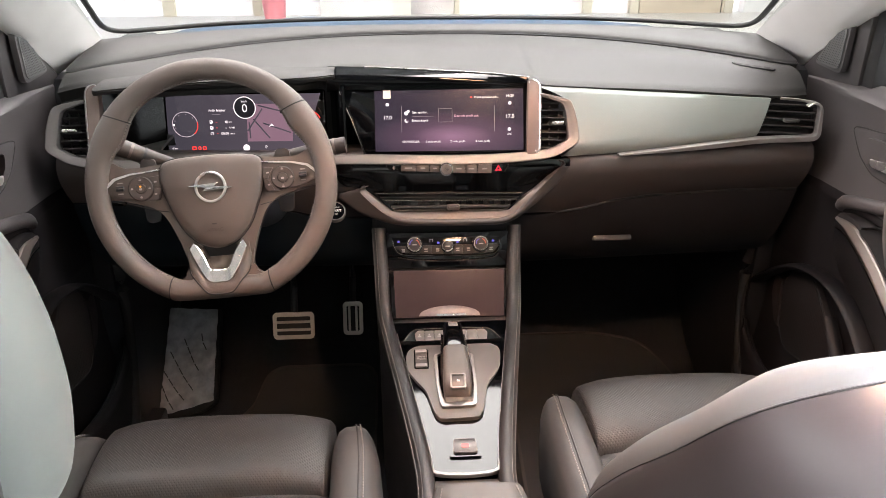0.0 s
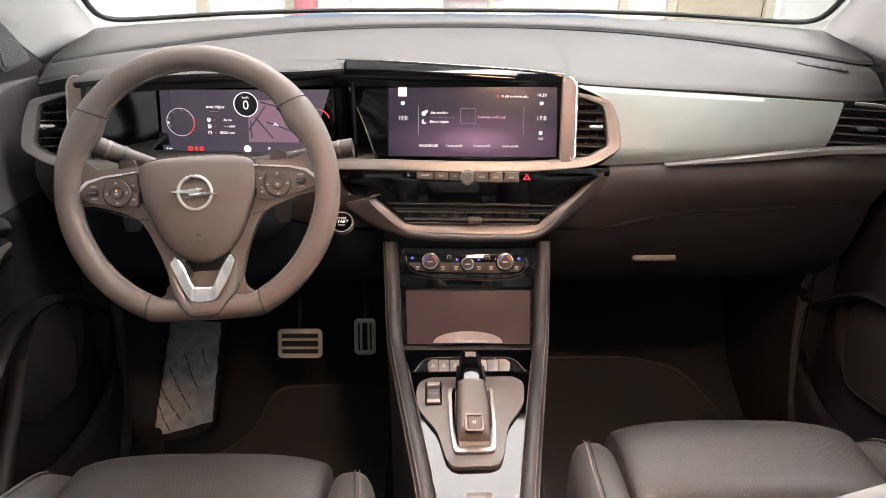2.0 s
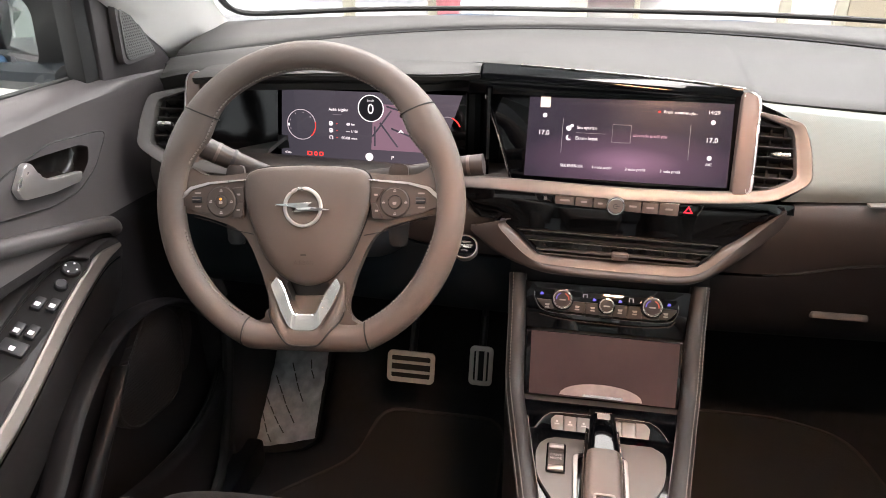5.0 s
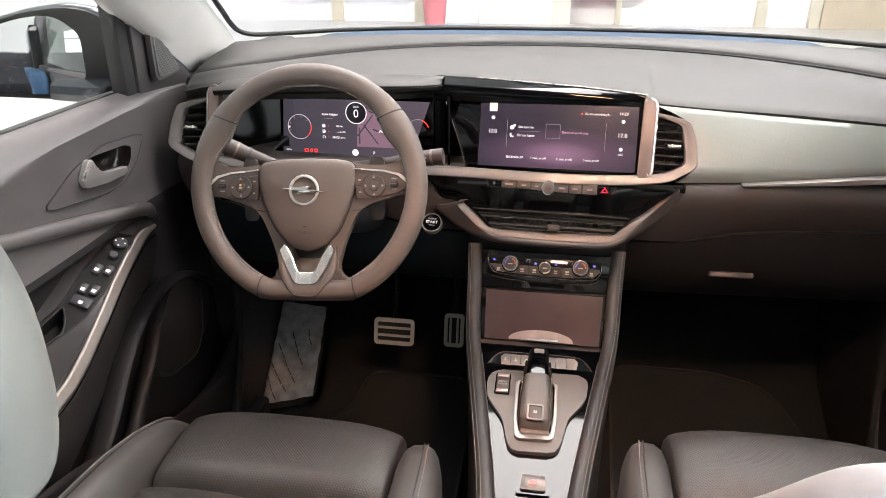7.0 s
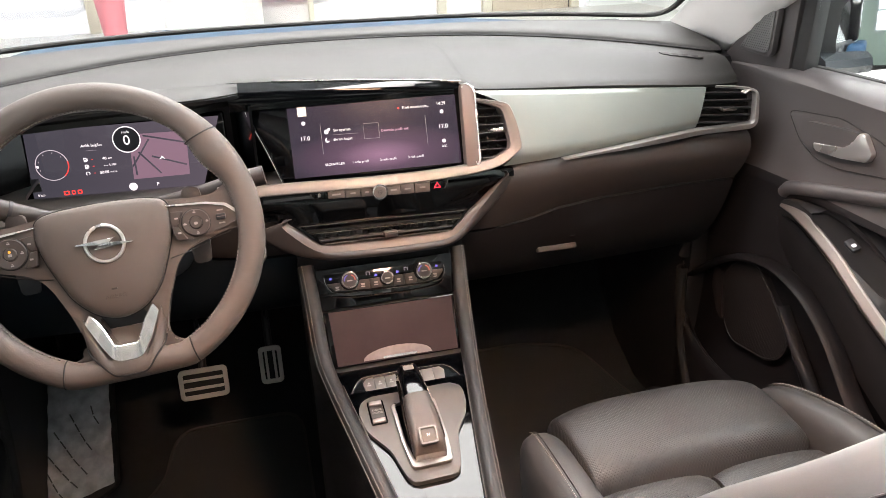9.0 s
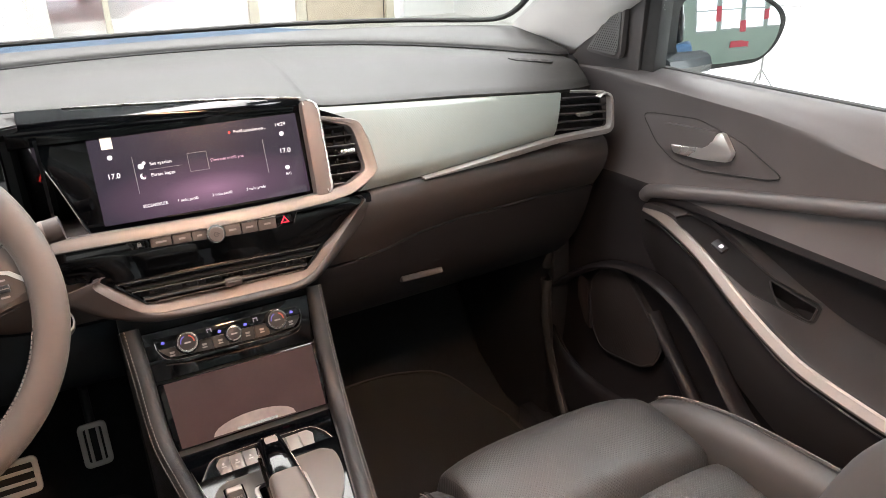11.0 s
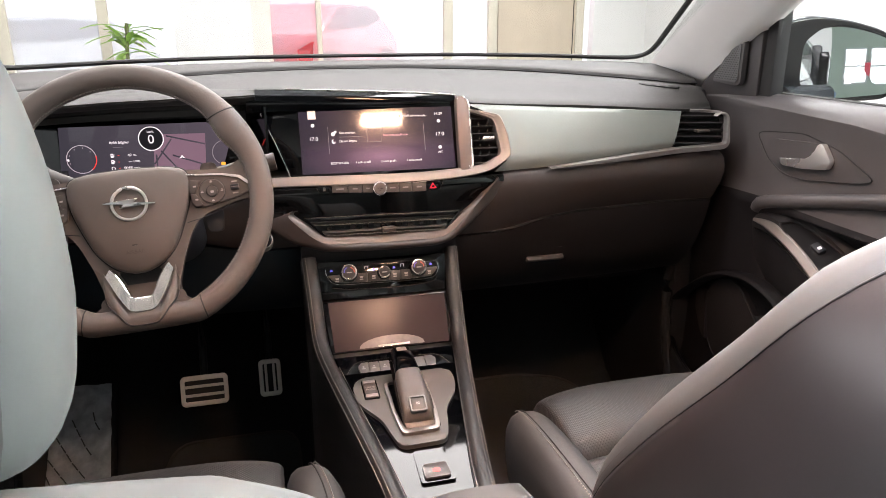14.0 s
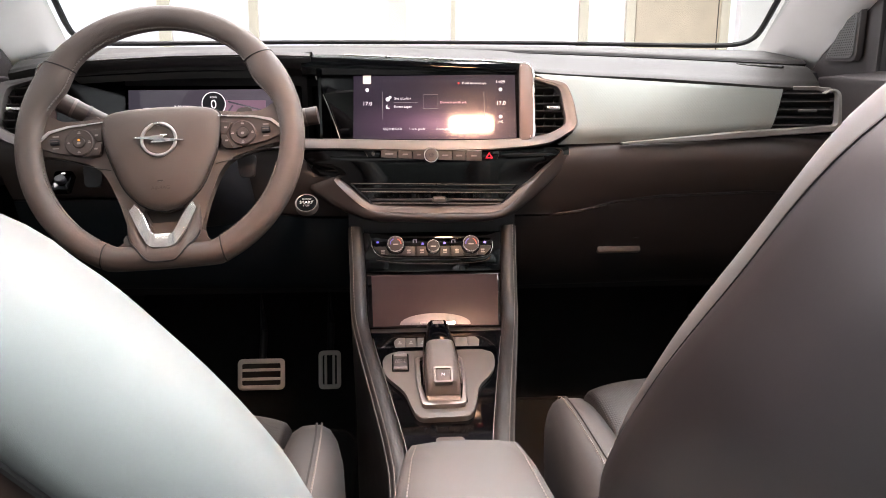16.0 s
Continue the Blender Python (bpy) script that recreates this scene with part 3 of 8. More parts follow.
def louvre_vent(on, label):
    v = part("air_vent", slab([flip_x(vp.at(a, b, -0.022), on) for a, b in [(-0.05, 0.052)] + RING_IN + [(-0.05, -0.055)]], 0.02), VENT, dash, label)
    bs = [p[1] for p in RING_IN][::-1]
    xs_ = [p[0] for p in RING_IN][::-1]
    for i in range(7):
        b = 0.0345 - 0.0128 * i
        x1 = float(np.interp(b, bs, xs_)) - 0.0008
        rws = []
        for k in range(5):
            a = -0.042 + (x1 + 0.042) * k / 4
            rws.append([flip_x(vp.at(a, b + q, c), on) for q, c in ((0.0008, -0.0035), (-0.0002, -0.0028), (-0.0012, -0.0035), (-0.0058, -0.020), (-0.0042, -0.020))])
        part("vent_blade", grid(rws, closed=True, caps=True), mat_blade, v)
    for a in (-0.026, -0.010, 0.006):
        part("rear_blade", grid([[flip_x(vp.at(a + q, b, c), on) for q, c in ((-0.001, -0.012), (0.001, -0.012), (0.001, -0.021), (-0.001, -0.021))] for b in (0.036, -0.036)], closed=True, caps=True), VENT, v)
    tab = [flip_x(vp.at(a, b, 0.004), on) for a, b in rrect(-0.008, 0.013, -0.0030, 0.0022, 0.0022, 3)]
    part("vent_tab", slab(tab, 0.010, 0.0016), BADGE, v, "small silver vent tab")
    return v


louvre_vent(False, "black louvred centre air vent")
louvre_vent(True, "black louvred driver side air vent")


def ribbon(name, a_, b_, out, deep, parent, material, label):
    """A raised band between two edge lines, rounded along both."""
    o = Vector(out).normalized()
    rws = []
    for p, q in zip(a_, b_):
        p, q = Vector(p), Vector(q)
        rws.append([p - o * deep, p + o * deep * 0.55, p.lerp(q, 0.06) + o * deep * 0.78, p.lerp(q, 0.34) + o * deep * 0.86, p.lerp(q, 0.40) + o * deep * 0.96, p.lerp(q, 0.90) + o * deep, p.lerp(q, 0.97) + o * deep * 0.80, q + o * deep * 0.4, q - o * deep])
    return part(name, grid(rws, closed=True, caps=True), material, parent, label, 40)


def run_of(pts, n):
    """n points evenly along a polyline."""
    p = np.array([tuple(q) for q in pts], float)
    d = np.r_[0, np.cumsum(np.linalg.norm(np.diff(p, axis=0), axis=1))]
    return [Vector([float(np.interp(t, d, p[:, m])) for m in range(3)]) for t in np.linspace(0, d[-1], n)]


bb_ = Plane((0, 1.186, 0.766), (1, 0, 0), (0, 0.3, 1))
top_edge = run_of(soft_poly([vp.at(a, b) for a, b in RING_IN], 0.006, 4), 60) + [bb_.at(a, b, 0.0) for a, b in spline([(0.146, 0.0080), (0.0858, 0.0071), (0.0176, 0.0074), (-0.052, 0.0090), (-0.123, 0.0113), (-0.1842, 0.0120), (-0.22, 0.0121)], 20)]
low_edge = run_of(soft_poly([vp.at(a, b) for a, b in RING_OUT], 0.006, 4), 60) + [bb_.at(a, b, 0.0) for a, b in spline([(0.150, -0.0074), (0.0873, -0.0090), (0.019, -0.0094), (-0.0508, -0.0080), (-0.1219, -0.0055), (-0.1842, -0.0045), (-0.22, -0.0043)], 20)]
for line_ in (top_edge, low_edge):
    for turn_ in range(6):
        keep_ = [p.copy() for p in line_]
        for k in range(44, 72):
            line_[k] = (keep_[k - 2] + keep_[k - 1] + keep_[k] + keep_[k + 1] + keep_[k + 2]) / 5
top_edge += [flip_x(p, True) for p in top_edge[-2::-1]]
low_edge += [flip_x(p, True) for p in low_edge[-2::-1]]
ribbon("silver_band", top_edge, low_edge, (0, -1, 0.25), 0.007, dash, SATIN, "satin silver band round the displays")
for on in (False, True):
    face = soft_poly([(-0.0505, -0.0555), (-0.0345, -0.0545), (-0.0300, -0.0470), (-0.0308, 0.0600), (-0.0365, 0.0705), (-0.0505, 0.0735)], 0.003, 3)
    part("silver_bar", slab([flip_x(vp.at(p.x, p.y, 0.007), on) for p in face], 0.028, 0.0015), WARMBAR, dash, "upright satin bar with a brown reflection in its colour")
    rim_ = [(-0.0345, -0.0555), (-0.0298, -0.0478), (-0.0300, 0.0), (-0.0306, 0.0598), (-0.0362, 0.0712), (-0.0500, 0.0748)]
    e0 = run_of([flip_x(vp.at(p.x, p.y, 0.0072), on) for p in soft_poly(rim_, 0.008, 4)], 50)
    e1 = run_of([flip_x(vp.at(p.x + 0.0036, p.y + (0.0012 if p.y > 0.05 else 0), 0.003), on) for p in soft_poly(rim_, 0.008, 4)], 50)
    ribbon("bar_edge", e0, e1, (0.3 if not on else -0.3, -1, 0.2), 0.0012, dash, BADGE, "bright silver edge of the bar")

# visor over the driver display, and the gloss brow over the touch display
def brow_top(u):
    return float(np.interp(u, [-0.584, -0.50, -0.40, -0.28, -0.19], [0.892, 0.900, 0.9055, 0.9085, 0.9075]))


def brow_line(u):
    return Vector((u, float(np.interp(u, (-0.20, -0.10, 0.0, 0.09, 0.152), (1.292, 1.286, 1.275, 1.263, 1.249))), float(np.interp(u, (-0.20, -0.13, -0.03, 0.08, 0.152), (0.9085, 0.9065, 0.9025, 0.8978, 0.8930)))))


rows = []
for k in range(33):
    u = -0.584 + 0.394 * k / 32
    zt = brow_top(u)
    e = max(0.0, (u + 0.30) / 0.11)
    y0 = 1.206 + 0.036 * e**2.2
    rows.append([Vector((u, 1.275, zt + 0.003)), Vector((u, 1.25, zt + 0.003)), Vector((u, y0 + 0.008, zt)), Vector((u, y0, zt - 0.004)), Vector((u, y0 + 0.006, zt - 0.010)), Vector((u, 1.27, zt - 0.018)), Vector((u, 1.345, zt - 0.030))])
part("cluster_visor", sheet(rows, 0.003, (0, 0, 1)), SOFT_TOP, dash, "grey-black visor over the driver display", 40)
rows = []
for k in range(25):
    u = -0.205 + 0.350 * k / 24
    e = brow_line(u)
    lip = Vector((u, 1.2455, 0.8795 - 0.001 * (u + 0.2)))
    knee = Vector((u, 1.2490, e.z - 0.0062))
    rows.append([e + Vector((0, 0.018, -0.003)), e + Vector((0, 0.002, 0.0)), e + Vector((0, -0.0015, -0.0008)), e.lerp(knee, 0.5) + Vector((0, -0.0006, 0.0006)), knee, knee.lerp(lip, 0.3) + Vector((0, -0.0012, 0)), knee.lerp(lip, 0.65) + Vector((0, -0.0010, 0)), lip, lip + Vector((0, 0.003, -0.0025)), lip + Vector((0, 0.06, -0.006))])
part("display_brow", sheet(rows, 0.004, (0, 0, 1)), BROW, dash, "gloss black brow over the touch display", 30)
strip("brow_edge", [brow_line(u) + Vector((0, -0.0004, 0.0004)) for u in (-0.14, -0.08, 0.0, 0.08, 0.148)], 24, 0.0008, 0.0010, dash, BADGE, "thin bright edge", (0, -0.6, 1), taper=lambda k: 0.2 + 0.8 * min(1.0, k * 2))

# recess of the driver display
part("cluster_floor", sheet([[Vector((u, 1.190, 0.768)), Vector((u, 1.21, 0.767)), Vector((u, 1.26, 0.755)), Vector((u, 1.345, 0.728))] for u in (-0.584, -0.45, -0.3, -0.185)], 0.006, (0, 0, 1)), HARD, dash)
rows = []
for u, w in ((-0.590, 0.0), (-0.560, 0.3), (-0.535, 0.7), (-0.515, 1.0), (-0.500, 1.0)):
    rows.append([Vector((u, y, z + 0.003 * w)) for y, z in ((1.196, 0.758), (1.199, 0.766), (1.232, 0.7675), (1.240, 0.7690), (1.246, 0.7755), (1.252, 0.7770), (1.300, 0.7790), (1.322, 0.7780), (1.326, 0.760))])
part("display_ledge", sheet(rows, 0.006, (0, 0, 1)), mat("ledge_grey", (0.075, 0.076, 0.074), 0.5, grain=0.3, grain_size=1300), dash, "stepped grey ledge beside the driver display", 40)
part("cluster_rear_wall", box(-0.60, -0.17, 1.338, 1.35, 0.72, 0.90), HARD, dash)
part("cluster_cheek", sheet([[Vector((-0.587 + 0.085 * t, 1.222 + 0.07 * t + 0.22 * (z - 0.80), z)) for z in (0.735, 0.80, 0.885)] for t in (0, 0.25, 0.5, 0.75, 1)], 0.004, (1, -1, 0)), SMOKED, dash, "gloss black cheek of the cluster recess")
part("cluster_cheek", sheet([[Vector((-0.178 - 0.030 * t, 1.232 + 0.105 * t, z)) for z in (0.735, 0.80, 0.885)] for t in (0, 0.25, 0.5, 0.75, 1)], 0.004, (-1, -0.3, 0)), GLOSS, dash)

# gloss panel with the button bar, long vent and chin in the centre
low = Plane((0, 1.188, 0.757), (1, 0, 0), (0, 0.012, 0.075))
# the face is hollowed between the button shelf and the vent
rows = []
for k in range(41):
    a = -0.208 + 0.424 * k / 40
    b0 = float(np.interp(a, [p[0] for p in PANEL_EDGE], [p[1] for p in PANEL_EDGE]))
    rows.append([low.at(a, b, c) for b, c in ((0.006, 0.001), (-0.006, 0.0035), (min(-0.016, 0.0) if b0 < -0.02 else b0 * 0.8, 0.0030), (b0 * 0.35 - 0.012 if b0 < -0.03 else b0 * 0.9, -0.0015), (b0 * 0.62 - 0.004, -0.004), (b0, -0.004))])
part("gloss_centre_panel", sheet(rows, 0.02, (0, -1, 0)), GLOSS, dash, "gloss black centre panel", 60)
lv = part("long_air_vent", low.plate([(-0.130, -0.0485), (0.138, -0.0525), (0.118, -0.078), (0.100, -0.0835), (-0.088, -0.0820), (-0.106, -0.074)], -0.010, 0.010), VENT, dash, "low wide black air vent with bright lines")
for (x0, b0), (x1, b1), c, w_, m_ in (((-0.128, -0.0480), (0.136, -0.0525), 0.0005, 0.0006, DARKCHROME), ((-0.112, -0.0610), (0.126, -0.0650), 0.0025, 0.0008, DARKCHROME), ((-0.126, -0.0500), (0.133, -0.0545), -0.002, 0.0005, HARD), ((-0.098, -0.0790), (0.108, -0.0820), 0.0015, 0.0009, DARKCHROME)):
    part("vent_line", low.plate([(x0, b0 - w_), (x1, b1 - w_), (x1, b1 + w_), (x0, b0 + w_)], c, 0.003), m_, lv)
rows = [[low.at(a, b + db, c) for db, c in ((0.004, -0.008), (0.0015, 0.0005), (-0.0010, 0.0010), (-0.0055, -0.006))] for a, b in ((-0.118, -0.0580), (0.0, -0.0600), (0.130, -0.0620))]
part("vent_blade", sheet(rows, 0.001, (0, -1, 0)), VENT, lv)
rows = [[low.at(a, b + db, c) for db, c in ((0.004, -0.008), (0.0015, 0.0005), (-0.0010, 0.0010), (-0.0055, -0.006))] for a, b in ((-0.100, -0.0740), (0.0, -0.0750), (0.112, -0.0765))]
part("vent_blade", sheet(rows, 0.001, (0, -1, 0)), mat_blade, lv)
for i in range(11):
    a = -0.092 + 0.0195 * i
    part("rear_blade", low.plate(rrect(a, a + 0.011, -0.0745, -0.0655, 0.0008, 1), -0.004, 0.003), mat_rear, lv)
part("vent_tab", low.plate(rrect(-0.0008, 0.0208, -0.0800, -0.0700, 0.0025, 3), 0.0095, 0.010, 0.0020), STALK0, lv, "small brown vent tab")
part("tab_line", low.plate(rrect(0.0012, 0.0188, -0.0745, -0.0730, 0.0005, 1), 0.0100, 0.002), SATIN, lv)
for (x0, b0), (x1, b1) in (((-0.130, -0.0485), (-0.098, -0.080)), ((0.138, -0.0525), (0.110, -0.082))):
    part("vent_cheek", low.plate([(x0, b0), (x1, b1), (x1 + (0.004 if x1 < 0 else -0.004), b1), (x0 + (0.004 if x1 < 0 else -0.004), b0)], 0.002, 0.010), GLOSS, lv)
TRIM_IN = [(-0.1520, -0.0375), (-0.1222, -0.0575), (-0.1030, -0.0745), (-0.0860, -0.0815), (0.0055, -0.0835), (0.0960, -0.0830), (0.1135, -0.0765), (0.1350, -0.0575), (0.1560, -0.0440), (0.2080, 0.0045)]
TRIM_OUT = [(-0.1600, -0.0380), (-0.1325, -0.0661), (-0.1133, -0.0833), (-0.0925, -0.0930), (0.0, -0.0960), (0.0920, -0.0965), (0.1165, -0.0890), (0.1374, -0.0690), (0.1604, -0.0475), (0.2124, 0.0060)]
LIP = [(-0.2000, -0.0500), (-0.1560, -0.0860), (-0.1260, -0.0985), (-0.0960, -0.1080), (0.0, -0.1115), (0.0960, -0.1105), (0.1260, -0.1010), (0.1560, -0.0780), (0.1800, -0.0560), (0.2280, -0.0100)]


def chin_run(pts, c):
    return run_of(soft_poly([low.at(a, b, c) for a, b in pts], 0.016, 5), 70)


t_in, t_out, l_low = chin_run(TRIM_IN, -0.002), chin_run(TRIM_OUT, 0.006), chin_run(LIP, -0.006)
rows = [[p + Vector((0, 0.012, 0)), p, p.lerp(q, 0.5) + Vector((0, -0.001, 0.0006)), q, q + Vector((0, 0.010, -0.002))] for p, q in zip(t_in, t_out)]
part("chin_trim", grid(rows, closed=True, caps=True), mat("bronze_black_trim", (0.078, 0.058, 0.049), 0.40, vary=0.06), dash, "bronze-black satin trim round the centre panel", 40)
rows = []
for i, (q, l) in enumerate(zip(t_out, l_low)):
    e = max(0.0, min(1.0, 5 * (min(i, 69 - i) / 69 - 0.12)))
    rows.append([q + Vector((0, 0.006, 0)), q + Vector((0, -0.0002, -0.0004)), q.lerp(l, 0.12) + Vector((0, -0.0050 * e, 0)), q.lerp(l, 0.35) + Vector((0, -0.0095 * e, 0)), q.lerp(l, 0.62) + Vector((0, -0.0100 * e, 0)), q.lerp(l, 0.85) + Vector((0, -0.0060 * e, 0)), l + Vector((0, 0.002, 0)), l + Vector((0, 0.020, -0.004)), l + Vector((0, 0.05, 0.002))])
part("chin_lip", sheet(rows, 0.003, (0, -1, 0)), FASCIA, dash, "soft black lower lip", 60)
part("centre_throat", box(-0.135, 0.135, 1.205, 1.30, 0.60, 0.69), HARD, dash)

bb = thing("button_bar", low.at(0, -0.01, 0.004), "bar of small grey-brown media buttons with central dial", "button bar")


def bar_low(a):
    return float(np.interp(a, (-0.109, -0.078, -0.03, 0.03, 0.075, 0.110), (-0.0075, -0.0088, -0.0112, -0.0140, -0.0150, -0.0140)))


def bar_high(a):
    return float(np.interp(a, (-0.109, 0.0, 0.110), (0.0050, 0.0035, 0.0020)))


edges = [-0.109, -0.0805, -0.0545, -0.0310, -0.0125, 0.0085, 0.0305, 0.0520, 0.0770, 0.1085]
for i in range(9):
    if i == 4:
        continue
    x0, x1 = edges[i] + 0.0005, edges[i + 1] - 0.0005
    if i in (0, 8):
        slope = (0.0075, 0.0015) if i == 0 else (-0.0015, -0.0075)
        pts = [(x0 + (slope[0] if i == 0 else 0), bar_low(x0)), (x1 + (slope[1] if i == 8 else 0), bar_low(x1)), (x1, bar_high(x1)), (x0, bar_high(x0))]
        b = part("button", low.plate(pts, 0.0062, 0.004, 0.0006), GLOSS, bb, "gloss black end button")
        ex = x0 if i == 0 else x1
        part("button_edge", low.plate([(ex, bar_high(ex)), (ex + (0.0007 if i == 0 else -0.0007), bar_high(ex)), (ex + (0.0082 if i == 0 else -0.0082), bar_low(ex)), (ex + (0.0075 if i == 0 else -0.0075), bar_low(ex))], 0.0066, 0.002), DARKCHROME, b)
    else:
        pts = [(x0, bar_low(x0)), (x1, bar_low(x1)), (x1, bar_high(x1) - 0.0022), (x0, bar_high(x0) - 0.0022)]
        b = part("button", low.plate(soft_poly(pts, 0.0008, 2), 0.0092, 0.006, 0.0012), BUTTON, bb)
    c = (x0 + x1) / 2
    m = (bar_low(c) + bar_high(c)) / 2 - 0.001
    if i == 8:
        c -= 0.004
        part("hazard_triangle", low.plate([(c - 0.0062, m - 0.0040), (c + 0.0062, m - 0.0040), (c, m + 0.0058)], 0.0068, 0.0008), mat("hazard_red", (0.65, 0.02, 0.02), 0.4, vary=0, emit=(0.75, 0.015, 0.05), power=0.7), b)
        part("triangle_core", low.plate([(c - 0.0030, m - 0.0022), (c + 0.0030, m - 0.0022), (c, m + 0.0026)], 0.0072, 0.0006), GLOSS, b)
    elif i == 0:
        part("symbol", low.plate(rrect(c, c + 0.0045, m - 0.0028, m + 0.0012, 0.0008, 2), 0.0068, 0.0006), DIM, b)
        part("symbol", flat_ring(low, c + 0.00225, m + 0.0012, 0.0068, 0.0012, 0.0019, 0, 180, 10), DIM, b)
    else:
        w_ = (0.0065, 0.0040, 0.0030, 0.0, 0.0, 0.0048, 0.0048, 0.0045)[i - 1 if i < 4 else i]
        part("symbol", low.plate(rrect(c - w_, c + w_, m - 0.0012, m + 0.0012, 0.0005, 1), 0.0095, 0.0006), DIM, b)
part("bar_trim", low.plate([(-0.0805, bar_high(-0.08) - 0.0020), (0.0770, bar_high(0.077) - 0.0020), (0.0770, bar_high(0.077) - 0.0004), (-0.0805, bar_high(-0.08) - 0.0004)], 0.0098, 0.006), BADGE, bb, "thin silver line above the buttons")
part("bar_shelf", low.plate([(-0.0800, bar_low(-0.08) - 0.0012), (0.0770, bar_low(0.077) - 0.0012), (0.0770, bar_low(0.077)), (0.03, bar_low(0.03)), (-0.03, bar_low(-0.03)), (-0.0800, bar_low(-0.08))], 0.0096, 0.005), GLOSS, bb)
part("dial_bezel", low.knob(-0.0025, -0.0060, 0.002, [(0.0122, 0), (0.0122, 0.012), (0.0114, 0.0135), (0.0100, 0.0135), (0.0096, 0.012)]), CHROME, bb, "chrome dial ring")
d = part("dial", low.knob(-0.0025, -0.0060, 0.004, [(0.0098, 0), (0.0098, 0.0115), (0.0088, 0.0125)]), BUTTON, bb, "grey-brown dial")
part("symbol", flat_ring(low, -0.0025, -0.0060, 0.0170, 0.0024, 0.0033, 40, 330, 20), KEY, d)
part("symbol", low.plate(rrect(-0.0030, 0.0022, -0.0065, -0.0052, 0.0004, 1), 0.0170, 0.0005), KEY, d)

st = Plane((-0.197, 1.178, 0.676), (1, 0.0, 0), (0, 0.10, 0.10))
sb = thing("start_button", st.o, "round black engine start button with silver ring", "button")
part("ring", st.knob(0, 0, -0.004, [(0.0178, 0), (0.0178, 0.010), (0.0172, 0.0112), (0.0160, 0.0105)]), SATIN2, sb)
cap = part("cap", st.knob(0, 0, -0.004, [(0.0159, 0), (0.0159, 0.010), (0.0150, 0.0114)]), GLOSS, sb)
words("word", "START", st, 0, 0.0, 0.0078, 0.0072, STEEL, cap, "CENTER")
words("word", "ENGINE", st, 0, 0.0062, 0.0078, 0.0040, DIM, cap, "CENTER")
words("word", "STOP", st, 0, -0.0062, 0.0078, 0.0042, DIM, cap, "CENTER")

hs = Plane((-0.566, 1.186, 0.717), (1, 0, 0), (0, 0.10, 0.10))
hl = thing("headlamp_switch", hs.o, "small black rotary light switch on the knee panel", "switch")
part("bezel", hs.plate(rrect(-0.014, 0.014, -0.020, 0.016, 0.004), 0.004, 0.012, 0.002), GLOSS, hl)
part("wheel", hs.knob(0, -0.004, 0.004, [(0.008, 0), (0.008, 0.006), (0.006, 0.008)]), HARD, hl)
part("mark", hs.plate(rrect(-0.003, 0.003, 0.009, 0.012, 0.0008, 1), 0.0044, 0.0005), W_ICON, hl)

# ---- driver display ----
cs = Plane((-0.51, 1.325, 0.741), (1, -0.02, 0), (0, 0.01, 0.1))
cl = thing("driver_display", cs.at(0.14, 0), "lit digital instrument cluster behind the steering wheel", "display")
part("housing", cs.plate(rrect(-0.012, 0.292, -0.008, 0.118, 0.004), 0.0, 0.015, 0.002), GLOSS, cl)
scr = part("screen", cs.plate([(-0.004, 0.0), (0.246, 0.0), (0.284, 0.112), (0.002, 0.110)], 0.0012, 0.002), CLUSTER, cl, "lit purple-grey screen")
part("map_area", cs.plate([(0.144, 0.024), (0.228, 0.024), (0.232, 0.093), (0.148, 0.094)], 0.0018, 0.0005), MAP, scr)
for pts in ([(0.146, 0.044), (0.176, 0.085)], [(0.158, 0.066), (0.186, 0.030)], [(0.168, 0.091), (0.230, 0.075)], [(0.150, 0.030), (0.150, 0.060)], [(0.176, 0.058), (0.226, 0.040)]):
    a, b = Vector(pts[0]), Vector(pts[1])
    nrm = Vector((-(b - a).y, (b - a).x)).normalized() * 0.0013
    part("map_road", cs.plate([a - nrm, b - nrm, b + nrm, a + nrm], 0.0022, 0.0004), CLUSTER, scr)


part("gauge_ring", flat_ring(cs, 0.032, 0.057, 0.0022, 0.0226, 0.0236), glow("pale_ring", (0.42, 0.38, 0.42)), scr)
part("gauge_red", flat_ring(cs, 0.032, 0.057, 0.0026, 0.0223, 0.0238, -48, 12, 14), R_ICON, scr)
part("gauge_needle", cs.plate([(0.010, 0.0545), (0.013, 0.0545), (0.013, 0.058), (0.010, 0.058)], 0.0024, 0.0005), W_ICON, scr)
for ang in (200, 160, 120, 80, 40):
    x, y = 0.032 + 0.019 * math.cos(radians(ang)), 0.057 + 0.019 * math.sin(radians(ang))
    part("gauge_mark", cs.plate(rrect(x - 0.0007, x + 0.0007, y - 0.001, y + 0.001, 0.0003, 1), 0.0024, 0.0005), G_ICON, scr)
part("gauge_ring", flat_ring(cs, 0.262, 0.059, 0.0022, 0.0200, 0.0212, 20, 240), G_ICON, scr)
part("gauge_red", flat_ring(cs, 0.262, 0.059, 0.0026, 0.0198, 0.0216, 20, 70, 14), R_ICON, scr)
part("warning_lamp", cs.plate(rrect(0.254, 0.262, 0.0375, 0.0425, 0.002, 2), 0.0026, 0.0005), AMBER, scr)
part("speed_disc", disc(cs, 0.144, 0.087, 0.0026, 0.0195), DARKDISC, scr)
part("speed_ring", flat_ring(cs, 0.144, 0.087, 0.0030, 0.0190, 0.0204), W_ICON, scr)
words("speed_zero", "0", cs, 0.144, 0.0855, 0.0034, 0.021, W_ICON, scr, "CENTER")
